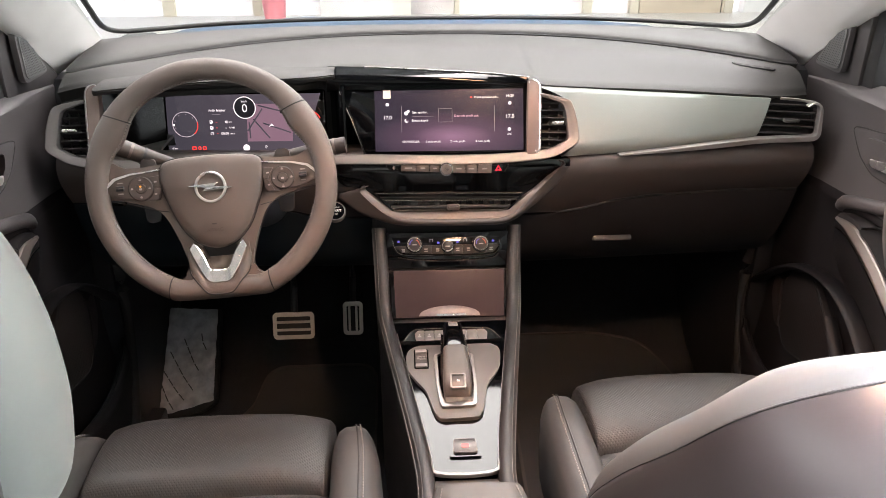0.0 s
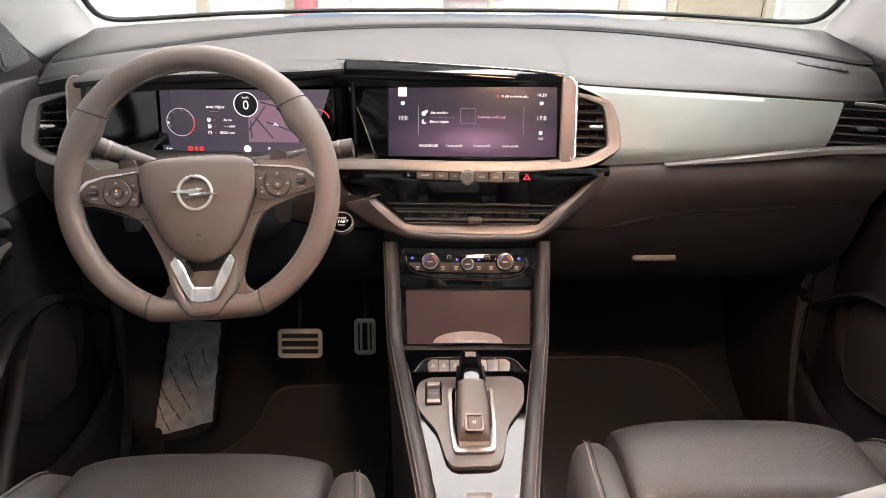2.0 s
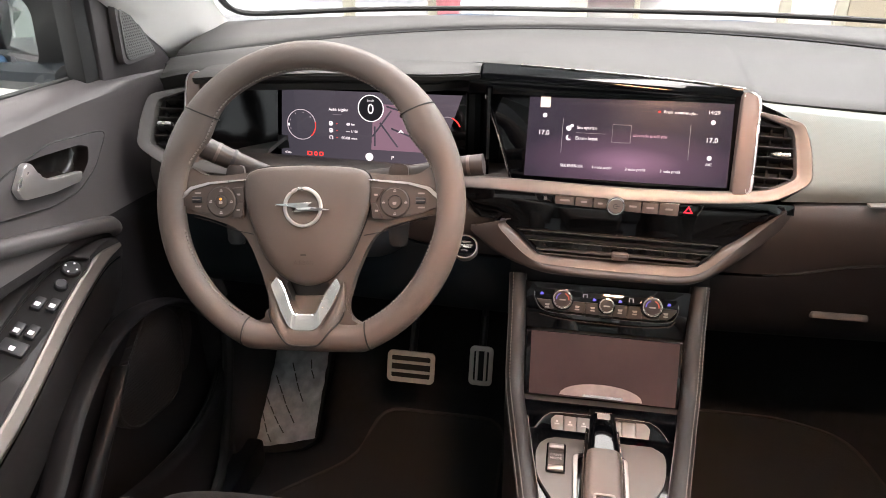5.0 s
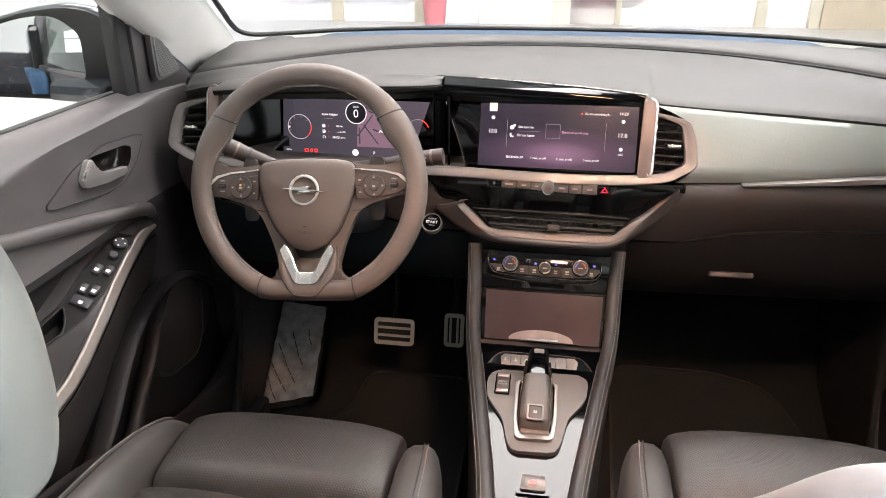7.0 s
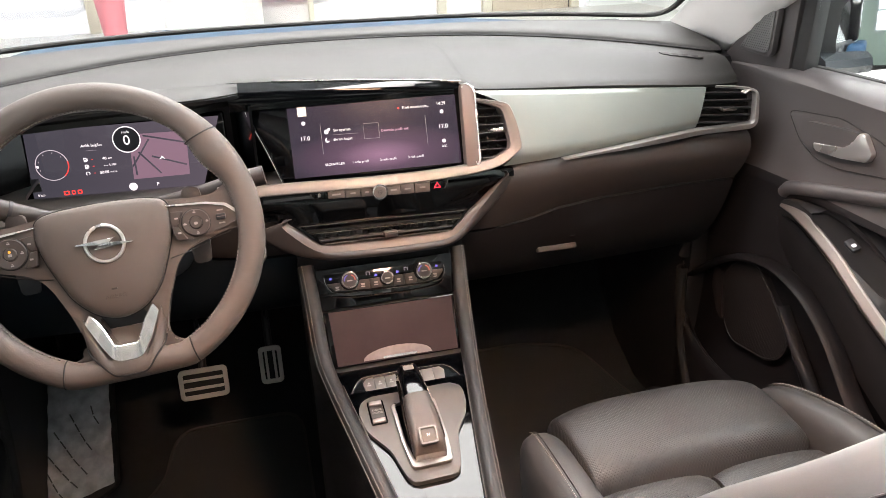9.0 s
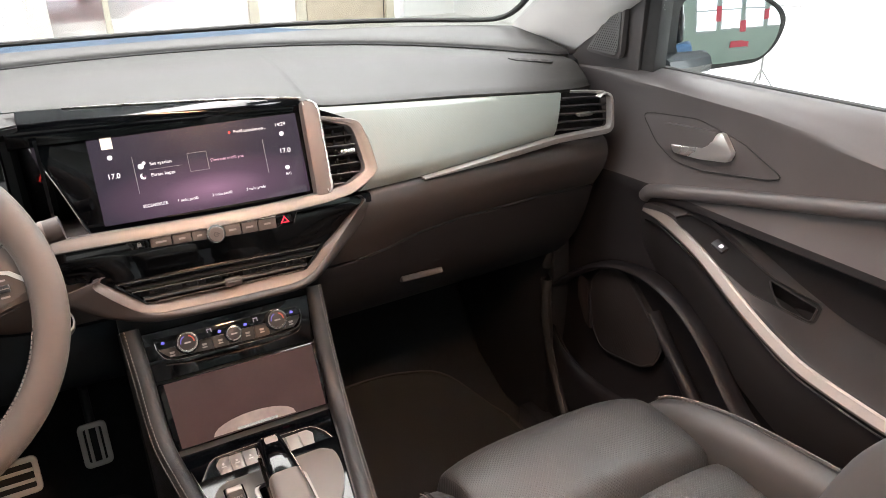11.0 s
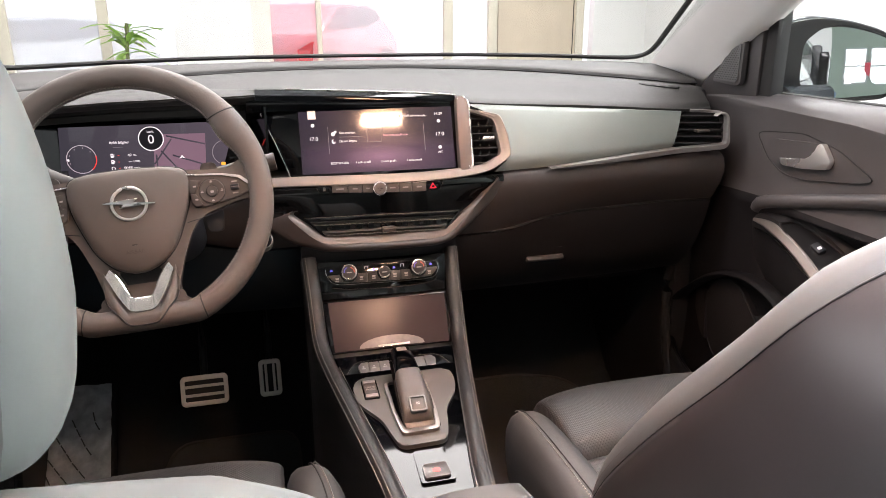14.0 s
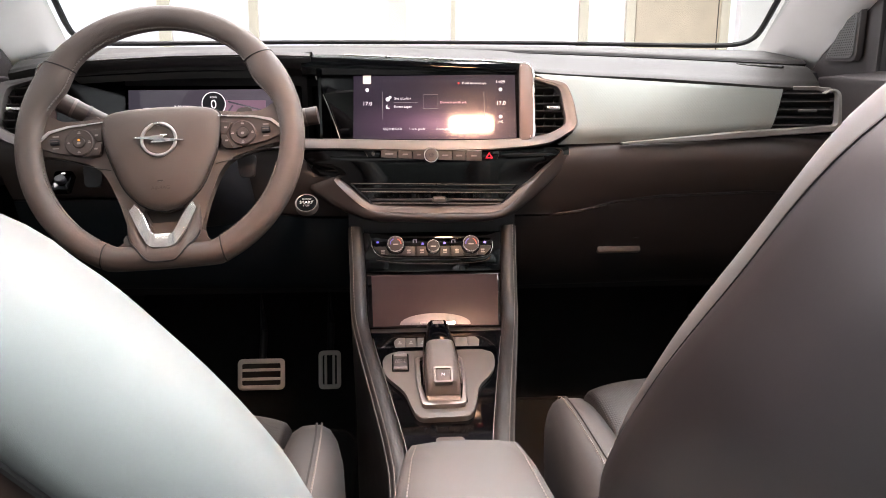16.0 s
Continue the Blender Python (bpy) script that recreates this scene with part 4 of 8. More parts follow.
words("speed_unit", "km/h", cs, 0.144, 0.0985, 0.0034, 0.0055, W_ICON, scr, "CENTER")
words("caption", "Anlık bilgiler", cs, 0.077, 0.0825, 0.0026, 0.0062, W_ICON, scr)
part("caption_line", cs.plate(rrect(0.083, 0.098, 0.0745, 0.0750, 0.0002, 1), 0.0022, 0.0005), G_ICON, scr)
for i, (text, unit) in enumerate((("40", "km"), ("---", "L/100"), ("00:00", "min:s"))):
    b = 0.061 - 0.0107 * i
    if i < 2:
        ic = part("trip_icon", ring_plate(cs, rrect(0.0775, 0.0818, b - 0.0032, b + 0.0032, 0.0006, 2), rrect(0.0785, 0.0808, b + 0.0002, b + 0.0022, 0.0003, 2), 0.0026, 0.0005), W_ICON, scr)
        part("icon_hose", cs.plate([(0.0824, b - 0.0020), (0.0831, b - 0.0020), (0.0831, b + 0.0020), (0.0824, b + 0.0026)], 0.0026, 0.0005), W_ICON, ic)
    else:
        part("trip_icon", flat_ring(cs, 0.080, b, 0.0026, 0.0022, 0.0030, -60, 240, 18), W_ICON, scr)
    part("trip_mark", cs.plate(rrect(0.0885, 0.091, b - 0.0004, b + 0.0004, 0.0002, 1), 0.0026, 0.0005), R_ICON, scr)
    words("trip_value", text, cs, 0.1105, b, 0.0026, 0.0062, W_ICON, scr, "RIGHT")
    words("trip_unit", unit, cs, 0.1125, b, 0.0026, 0.0045, W_ICON, scr)
part("light_symbol", cs.plate(rrect(0.0, 0.0075, 0.0255, 0.0305, 0.002, 2), 0.0026, 0.0005), GR_ICON, scr)
words("range", "4 km", cs, 0.003, 0.0125, 0.0026, 0.0052, W_ICON, scr)
for x, n in ((0.044, 0.0042), (0.054, 0.0026), (0.063, 0.0034)):
    part("warning_symbol", ring_plate(cs, rrect(x - n, x + n, 0.0092, 0.0160, 0.0015, 2), rrect(x - n * 0.55, x + n * 0.55, 0.0110, 0.0142, 0.0006, 2), 0.0026, 0.0005), R_ICON, scr)
part("white_knob", disc(cs, 0.141, 0.0125, 0.0026, 0.0062), W_ICON, scr)
words("gear", "P", cs, 0.178, 0.013, 0.0026, 0.008, W_ICON, scr, "CENTER")
part("north_arrow", cs.plate([(0.186, 0.0515), (0.191, 0.0535), (0.196, 0.0515), (0.191, 0.0575)], 0.0026, 0.0005), W_ICON, scr)

# ---- touch display ----
ts = Plane((0.006, 1.209, 0.774), (1.0, -0.02, 0), (0, 0.04, 0.103))
td = thing("touch_display", ts.at(0, 0), "wide gloss black touch display showing a purple media page", "display")
part("glass_cover", ts.plate(soft_poly([(-0.146, -0.006), (0.141, -0.006), (0.141, 0.113), (-0.190, 0.113)], 0.004), 0.0, 0.02, 0.0015), GLOSS, td, "gloss black cover glass")
strip("cover_edge", [ts.at(-0.148, -0.006, 0.001), ts.at(-0.168, 0.05, 0.001), ts.at(-0.191, 0.108, 0.001), ts.at(-0.186, 0.1135, 0.001), ts.at(-0.10, 0.1135, 0.001)], 30, 0.0009, 0.0015, td, CHROME, "thin bright edge")
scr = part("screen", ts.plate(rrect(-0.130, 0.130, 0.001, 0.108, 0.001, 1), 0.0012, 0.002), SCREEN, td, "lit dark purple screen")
part("shade_block", ts.plate(rrect(-0.115, -0.102, 0.0925, 0.1065, 0.0004, 1), 0.0024, 0.0005), mat("pale_block", (0.5, 0.42, 0.36), 0.6, vary=0, emit=(0.6, 0.48, 0.40), power=0.8), scr)
words("temperature", "17.0", ts, -0.108, 0.059, 0.0024, 0.0088, W_ICON, scr, "CENTER")
words("temperature", "17.0", ts, 0.106, 0.060, 0.0024, 0.0092, W_ICON, scr, "CENTER")
words("clock", "14:29", ts, 0.106, 0.0955, 0.0024, 0.0068, W_ICON, scr, "CENTER")
words("label_ac", "A/C", ts, 0.105, 0.029, 0.0024, 0.005, W_ICON, scr, "CENTER")
for x, y in ((0.106, 0.083), (0.105, 0.0375), (-0.108, 0.082)):
    part("icon", disc(ts, x, y, 0.0024, 0.003, 12), W_ICON, scr)
part("moon_icon", disc(ts, -0.075, 0.054, 0.0024, 0.0036, 16), W_ICON, scr)
part("moon_bite", disc(ts, -0.0732, 0.0552, 0.0028, 0.0030, 16), SCREEN, scr)
part("sound_icon", disc(ts, -0.0755, 0.0665, 0.0024, 0.0034, 14), W_ICON, scr)
part("sound_icon", disc(ts, -0.0715, 0.0700, 0.0024, 0.0022, 14), W_ICON, scr)
words("menu_line", "Ses ayarları", ts, -0.065, 0.068, 0.0024, 0.0058, W_ICON, scr)
words("menu_line", "Ekranı kapat", ts, -0.066, 0.054, 0.0024, 0.0058, W_ICON, scr)
part("menu_rule", ts.plate(rrect(-0.066, -0.028, 0.0610, 0.0614, 0.0001, 1), 0.0022, 0.0005), G_ICON, scr)
part("empty_frame", ring_plate(ts, rrect(-0.019, 0.005, 0.051, 0.0745, 0.0004, 1), rrect(-0.0186, 0.0046, 0.0514, 0.0741, 0.0003, 1), 0.0022, 0.0005), G_ICON, scr)
words("status_line", "Devrede profil yok", ts, 0.008, 0.0615, 0.0024, 0.0056, glow("pink_text", (0.55, 0.30, 0.42)), scr)
words("status_line", "Profil tanımlan.ıyb...", ts, 0.044, 0.0935, 0.0024, 0.0054, W_ICON, scr)
part("status_mark", disc(ts, 0.0385, 0.0935, 0.0024, 0.0016, 10), R_ICON, scr)
for x in (-0.0835, 0.079):
    part("page_rule", ts.plate(rrect(x - 0.0003, x + 0.0003, 0.034, 0.079, 0.0001, 1), 0.0022, 0.0005), G_ICON, scr)
for x, text in ((-0.068, "SEÇENEKLER"), (-0.029, "1 nolu profil"), (0.014, "2 nolu profil"), (0.058, "3 nolu profil")):
    words("tab_word", text, ts, x, 0.0172, 0.0024, 0.0052, W_ICON, scr, "CENTER")

STALK = mat("stalk_plastic", (0.034, 0.027, 0.025), 0.45, grain=0.2, vary=0.06)
# ---- steering wheel ----
wp = Plane((-0.358, 1.0165, 0.7917), (0.9981, 0.0229, 0.0566), (-0.0610, 0.3743, 0.9253))
sw = thing("steering_wheel", wp.o, "flat-bottomed leather steering wheel with silver V-shaped lower spoke", "steering wheel")


def rim_point(w):
    """Centre line of the rim at the angle w (0 right, 90 up)."""
    c, s = math.cos(w), math.sin(w)
    r = 0.1665
    if s < -0.55:
        flat = 0.1545 / max(1e-6, -s)
        k = min(1.0, (-0.55 - s) / 0.35)
        r = r + (min(r, flat) - r) * k * k * (3 - 2 * k)
    return r * c, r * s


def rim_size(deg):
    grip = sum(math.exp(-((deg - a) / b) ** 2) for a, b in ((31, 11), (149, 11)))
    return grip, 0.0162 + 0.0052 * grip, 0.0152 + 0.0020 * grip


rows, inner_path = [], []
N = 144
for i in range(N):
    w = 2 * math.pi * i / N
    a, b = rim_point(w)
    grip, ra, rb = rim_size(math.degrees(w))
    d = Vector((a, b)).normalized()
    a2, b2 = a - d.x * 0.0048 * grip, b - d.y * 0.0048 * grip
    rows.append([wp.at(a2 + d.x * p, b2 + d.y * p, q) for p, q in oval(ra, rb, 22, 2.15)])
    inner_path.append(wp.at(a2 - d.x * ra * 0.965, b2 - d.y * ra * 0.965, rb * 0.30 + 0.0006))
part("rim", grid(rows, closed=True, ring=True), WHEEL, sw, "brown-black leather rim", 60)
for k0, k1 in ((6, 66), (77, 97), (119, 139)):
    run_ = inner_path[k0:k1]
    stitches("rim_stitching", run_, sw, wp.n, 0.0030, 0.0014, 0.0011)
    part("stitch_seam", sweep([p - wp.n * 0.0006 for p in run_], oval(0.0007, 0.0007, 6), wp.n), SEAM, sw)
for deg, lean_ in ((39, -0.006), (141, 0.006), (244, 0.004), (296, -0.004)):
    a, b = rim_point(radians(deg))
    grip, ra, rb = rim_size(deg)
    d = Vector((a, b)).normalized()
    a, b = a - d.x * 0.0048 * grip, b - d.y * 0.0048 * grip
    loop = []
    for p, q in oval(ra * 1.002, rb * 1.002, 28, 2.15):
        bow = lean_ * p / ra
        loop.append(wp.at(a + d.x * p - d.y * bow, b + d.y * p + d.x * bow, q))
    part("rim_seam", sweep(loop, oval(0.0009, 0.0009, 6), wp.r * -d.y + wp.u * d.x, ring=True), SEAM, sw)

# spokes, in two halves that leave a hole above the lower trim
HALF = [(0.0, 0.034), (0.0725, 0.0345), (0.100, 0.0310), (0.128, 0.0318), (0.147, 0.044), (0.158, 0.036), (0.163, 0.004), (0.159, -0.012), (0.146, -0.0135), (0.1345, -0.0150), (0.0914, -0.0278), (0.0774, -0.0383), (0.0678, -0.054),
        (0.0551, -0.085), (0.0462, -0.116), (0.0475, -0.129), (0.057, -0.1375), (0.075, -0.141), (0.070, -0.152), (0.0, -0.152), (0.0, -0.130), (0.0124, -0.129), (0.0167, -0.1179), (0.0225, -0.1026), (0.030, -0.0890), (0.0, -0.0860)]
for s_ in (-1, 1):
    part("spoke", wp.plate(soft_poly([(s_ * a, b) for a, b in HALF], 0.007), -0.0035, 0.016, 0.0045, 3), WHEEL, sw, "leather-covered spoke", 50)
    # crease that runs from the control pod down to the airbag cover
    part("spoke_crease", sweep([wp.at(s_ * a, b, -0.0030) for a, b in spline([(0.140, -0.0175), (0.118, -0.0225), (0.092, -0.0315), (0.066, -0.0370)], 12)], oval(0.0006, 0.0006, 6), wp.n), SEAM, sw)
part("recess", wp.plate(soft_poly([(-0.034, -0.080), (0.034, -0.080), (0.018, -0.132), (-0.018, -0.132)], 0.004), -0.020, 0.006), HARD, sw, "dark hollow above the trim")
part("recess_step", wp.plate(soft_poly([(-0.0215, -0.108), (0.0215, -0.108), (0.015, -0.131), (-0.015, -0.131)], 0.003), -0.0125, 0.006, 0.002), WHEEL, sw)


def v_rise(b):
    return float(np.interp(b, (-0.147, -0.120, -0.075), (0.0150, 0.0090, 0.0035)))


v_out = [(-0.0484, -0.0751), (-0.0409, -0.0997), (-0.0296, -0.1243), (-0.0180, -0.1430), (-0.0105, -0.1466)]
v_in = [(-0.0478, -0.0758), (-0.0325, -0.0873), (-0.0230, -0.1026), (-0.0160, -0.1190), (-0.0120, -0.1268)]
v_out, v_in = ([Vector(p) for p in q] + [Vector((-p[0], p[1])) for p in q[::-1]] for q in (v_out, v_in))
rows = []
for p, q in zip([Vector(v) for v in soft_poly(v_out, 0.004, 3)[4:-4]], [Vector(v) for v in soft_poly(v_in, 0.004, 3)[4:-4]]):
    h = v_rise(p.y)
    rows.append([wp.at(*p, -0.008), wp.at(*p, h - 0.0015), wp.at(*p.lerp(q, 0.10), h), wp.at(*p.lerp(q, 0.90), h - 0.0035), wp.at(*q, h - 0.005), wp.at(*q, -0.016)])
part("v_trim", grid(rows, closed=True, caps=True), mat("bright_satin", (0.72, 0.70, 0.67), 0.24, 0.95, vary=0.05), sw, "polished silver V-shaped spoke trim", 25)
foot = [(-0.0462, -0.112, 0.0005), (-0.0425, -0.1315, 0.0055), (-0.0310, -0.1455, 0.0140), (-0.0210, -0.1580, 0.0154), (-0.0130, -0.1622, 0.0142)]
foot += [(-a, b, c) for a, b, c in foot[::-1]]
lip_ = spline([(-0.0440, -0.0900), (-0.0409, -0.0997), (-0.0296, -0.1243), (-0.0180, -0.1430), (0.0, -0.1466), (0.0180, -0.1430), (0.0296, -0.1243), (0.0409, -0.0997), (0.0440, -0.0900)], 41)
foot = spline(foot, 41)
rows = []
for p, q in zip(lip_, foot):
    e = wp.at(p[0], p[1], v_rise(p[1]) - 0.003)
    f = wp.at(*q)
    rows.append([e.lerp(f, k / 5) + wp.n * 0.0022 * math.sin(math.pi * k / 5) for k in range(6)] + [f - wp.n * 0.006, e - wp.n * 0.010])
part("spoke_foot", grid(rows, closed=True, caps=True), WHEEL, sw, "leather foot below the silver trim", 60)
part("foot_seam", sweep([wp.at(q[0], q[1], q[2] + 0.0003) for q in foot[3:-3]], oval(0.0011, 0.0009, 6), wp.n), SEAM, sw)

# airbag cover with the raised round badge
hull = [(0.0, 0.0425), (0.050, 0.0405), (0.0725, 0.0350), (0.0765, 0.0160), (0.0718, -0.0107), (0.0603, -0.0408), (0.0491, -0.0661), (0.0270, -0.0890), (0.0, -0.0975)]
hull = hull + [(-a, b) for a, b in hull[-2:0:-1]]
shield = soft_poly(hull, 0.013, 5)
cen = Vector((0.0, -0.020))
rows = []
for f, h in ((1.0, -0.014), (1.0, -0.0015), (0.990, 0.0022), (0.965, 0.0048), (0.90, 0.0076), (0.75, 0.0104), (0.5, 0.0128), (0.25, 0.0138), (0.06, 0.0141)):
    rows.append([wp.at(*(cen + (p - cen) * f), h) for p in shield])
part("airbag_cover", grid(rows, closed=True, caps=True), WHEEL, sw, "smooth brown-black airbag cover", 50)
part("cover_gap", sweep([wp.at(*(cen + (p - cen) * 1.006), -0.0030) for p in shield], oval(0.0012, 0.0010, 6), wp.n, ring=True), SEAM, sw)
by = -0.0056
em = part("badge_ring", wp.knob(0.0, by, 0.0125, [(0.0192, 0), (0.0192, 0.0030), (0.0200, 0.0042), (0.0220, 0.0042), (0.0229, 0.0030), (0.0229, 0), (0.0192, -0.001)], 48), BADGE, sw, "round chrome badge")
part("badge_bar", wp.plate([(-0.0310, by + 0.0032), (-0.006, by + 0.0046), (0.0125, by + 0.0056), (0.0045, by + 0.0006), (0.0315, by - 0.0022), (0.0315, by - 0.0034), (0.006, by - 0.0046), (-0.0125, by - 0.0056), (-0.0045, by - 0.0006), (-0.0310, by + 0.0018)], 0.0172, 0.003, 0.0004), CHROME, em)
part("airbag_symbol", wp.plate(rrect(-0.0035, 0.0035, -0.0605, -0.0585, 0.001, 2), 0.0132, 0.0012), KEY, sw)
words("airbag_word", "AIRBAG", wp, 0.0, -0.0685, 0.0120, 0.0068, mat("embossed_leather", (0.050, 0.035, 0.029), 0.45, vary=0.05), sw, "CENTER")

# control pods
PODS = mat("pod_satin_brown", (0.066, 0.052, 0.045), 0.40, vary=0.08)
PODK = mat("pod_keys", (0.055, 0.043, 0.038), 0.42, vary=0.08)
for s in (-1, 1):
    def at_(*pts, s=s):
        return [(s * a, b) for a, b in pts]
    outl = at_((0.1610, 0.0003), (0.1415, 0.0170), (0.1180, 0.0222), (0.0715, 0.0258), (0.0728, 0.008), (0.0775, -0.0185), (0.0931, -0.0192), (0.1345, -0.0108))
    pod = part("control_pod", wp.plate(soft_poly(outl, 0.004), 0.0015, 0.010, 0.0012), PODS, sw, "brown-black control pod")
    part("pod_trim", wp.plate(soft_poly(at_((0.1612, 0.0), (0.1415, 0.0178), (0.1180, 0.0232), (0.0715, 0.0266), (0.0715, 0.0250), (0.1175, 0.0208), (0.1390, 0.0148), (0.1560, 0.0)), 0.0008, 2), 0.0032, 0.008, 0.0005), BADGE, pod, "thin silver edge")
    cx, cy, cr = s * 0.1030, 0.0004, 0.0178 if s < 0 else 0.0165
    part("pad_gap", wp.knob(cx, cy, 0.0, [(cr + 0.0008, 0), (cr + 0.0008, 0.0022), (cr + 0.0002, 0.0024)]), SEAM, pod)
    part("pad_ring", wp.knob(cx, cy, 0.0, [(cr, 0), (cr, 0.0030), (cr - 0.001, 0.0038), (0.0082, 0.0032), (0.0082, 0.001)]), PODK, pod)
    part("pad_centre", wp.knob(cx, cy, 0.0, [(0.0074, 0), (0.0074, 0.0036), (0.0066, 0.0044)]), PODK, pod)
    for ang in (0, 90, 180, 270):
        x, y = cx + 0.0128 * math.cos(radians(ang)), cy + 0.0128 * math.sin(radians(ang))
        part("pad_symbol", wp.plate(rrect(x - 0.0018, x + 0.0018, y - 0.0013, y + 0.0003, 0.0004, 1), 0.0040, 0.0006), DIM, pod)
        part("pad_symbol", wp.plate(rrect(x - 0.0010, x + 0.0010, y + 0.0009, y + 0.0017, 0.0002, 1), 0.0040, 0.0006), DIM, pod)
    if s < 0:
        part("cruise_lamp", disc(wp, cx, cy + 0.003, 0.0048, 0.0016, 12), AMBER, pod)
    part("pad_symbol", wp.plate(rrect(cx - 0.0022, cx + 0.0022, cy - 0.0026, cy + 0.0006, 0.0010, 2), 0.0047, 0.0005), DIM, pod)
    rk_ = part("rocker", wp.plate(rrect(*sorted((s * 0.1383, s * 0.1272)), -0.0012, 0.0063, 0.001, 2), 0.0060, 0.006, 0.0014), HARD, pod)
    part("rocker_line", wp.plate(rrect(*sorted((s * 0.1378, s * 0.1277)), 0.0022, 0.0030, 0.0002, 1), 0.0063, 0.001), SATIN2, rk_)
    for y in (0.0105, -0.0052):
        part("pad_symbol", wp.plate(rrect(s * 0.1328 - 0.0038, s * 0.1328 + 0.0038, y - 0.0009, y + 0.0009, 0.0003, 1), 0.0019, 0.0006), DIM, pod)
    for pts in (at_((0.0905, 0.0160), (0.0755, 0.0178), (0.0748, 0.0006), (0.0818, 0.0002), (0.0850, 0.0090)), at_((0.0818, -0.0010), (0.0750, -0.0006), (0.0785, -0.0178), (0.0905, -0.0176), (0.0850, -0.0085))):
        bt = part("pad_button", wp.plate(soft_poly(pts, 0.0015, 2), 0.0032, 0.004, 0.0008), PODK, pod)
        mx, my = sum(p[0] for p in pts) / 5, sum(p[1] for p in pts) / 5
        part("pad_symbol", wp.plate(rrect(mx - 0.0020, mx + 0.0020, my - 0.0010, my + 0.0012, 0.0005, 1), 0.0035, 0.0006), DIM, bt)
for sx in (-0.100, 0.100):
    part("shift_paddle", wp.plate(soft_poly([(sx - 0.013, 0.026), (sx + 0.013, 0.026), (sx + 0.011, 0.045), (sx - 0.009, 0.046)], 0.005), -0.026, 0.005, 0.0015), STALK, sw, "small shift paddle")
    part("shift_paddle", wp.plate(soft_poly([(sx - 0.010, -0.050), (sx + 0.010, -0.050), (sx + 0.013, -0.020), (sx - 0.013, -0.020)], 0.005), -0.030, 0.005, 0.0015), HARD, sw, "small shift paddle")

# column and stalks
col = thing("steering_column", (-0.36, 1.12, 0.74), "dark plastic steering column shroud with two stalks", "steering column")
rows = []
for t, rx, rz in ((0, 0.050, 0.042), (0.04, 0.060, 0.052), (0.09, 0.066, 0.058), (0.20, 0.075, 0.062)):
    c = wp.at(0, -0.012, -0.026) + Vector((0, 0.93 * t, -0.37 * t))
    rows.append([c + wp.r * p + wp.u * q for p, q in oval(rx, rz, 24, 2.8)])
part("shroud", grid(rows, closed=True, caps=True), HARD, col, "", 50)
for name, pts, r in (("stalk", [(-0.395, 1.098, 0.778), (-0.430, 1.085, 0.797), (-0.465, 1.071, 0.817), (-0.500, 1.058, 0.838)], 0.0118),
                     ("stalk", [(-0.31, 1.105, 0.795), (-0.25, 1.11, 0.803), (-0.205, 1.117, 0.811), (-0.168, 1.117, 0.817)], 0.0115)):
    p = spline(pts, 14)
    sk = part(name, sweep(p, lambda k, r=r: oval(r * (0.72 + 0.35 * k), r * (0.85 + 0.3 * k), 14)), STALK, col, "black control stalk")
    for k in (9, 11):
        part("stalk_mark", sweep([p[k], Vector(p[k]) * 0.6 + Vector(p[k + 1]) * 0.4], oval(r * 1.06, r * 1.16, 14)), BUTTON if k == 11 else HARD, sk)
    q_ = Plane(p[8], Vector(p[9]) - Vector(p[7]), (0, 0.3, 1))
    for a_ in (-0.012, -0.004, 0.022):
        part("stalk_symbol", q_.plate(rrect(a_ - 0.0022, a_ + 0.0022, -0.0016, 0.0016, 0.0012, 2), r * 1.16, 0.002), DIM, sk)

dm = Plane((0.585, 1.325, 0.893), (0.87, -0.45, -0.06), (0.3, 0.75, 0.25))
sl = part("side_demister", dm.plate(soft_poly([(-0.040, 0.004), (-0.030, -0.004), (0.035, -0.006), (0.040, 0.0)], 0.003, 2), 0.001, 0.004), SOFT_TOP, dash, "small side demister outlet")
for k in range(4):
    part("outlet_slot", dm.plate(soft_poly([(-0.034 + 0.017 * k, 0.0025), (-0.031 + 0.017 * k, -0.0035), (-0.022 + 0.017 * k, -0.004), (-0.021 + 0.017 * k, 0.0015)], 0.001, 2), 0.0014, 0.001), SEAM, sl)

# ---- centre console ----
con = Plane((0, 1.05, 0.476), (1, 0, 0), (0, 1, 0.133))
cc = thing("centre_console", (0, 0.95, 0.08), "tapering centre console with gloss black top and stitched padded rails", "console")


def rail_path(s, dx=0.0, dz=0.0, n=40):
    return spline([(s * (0.124 + dx), 1.200, 0.634 + dz), (s * (0.121 + dx), 1.170, 0.585 + dz), (s * (0.117 + dx), 1.118, 0.512 + dz), (s * (0.106 + dx), 1.055, 0.488 + dz),
                   (s * (0.085 + dx), 0.94, 0.468 + dz), (s * (0.066 + dx), 0.83, 0.452 + dz), (s * (0.058 + dx), 0.772, 0.443 + dz)], n)


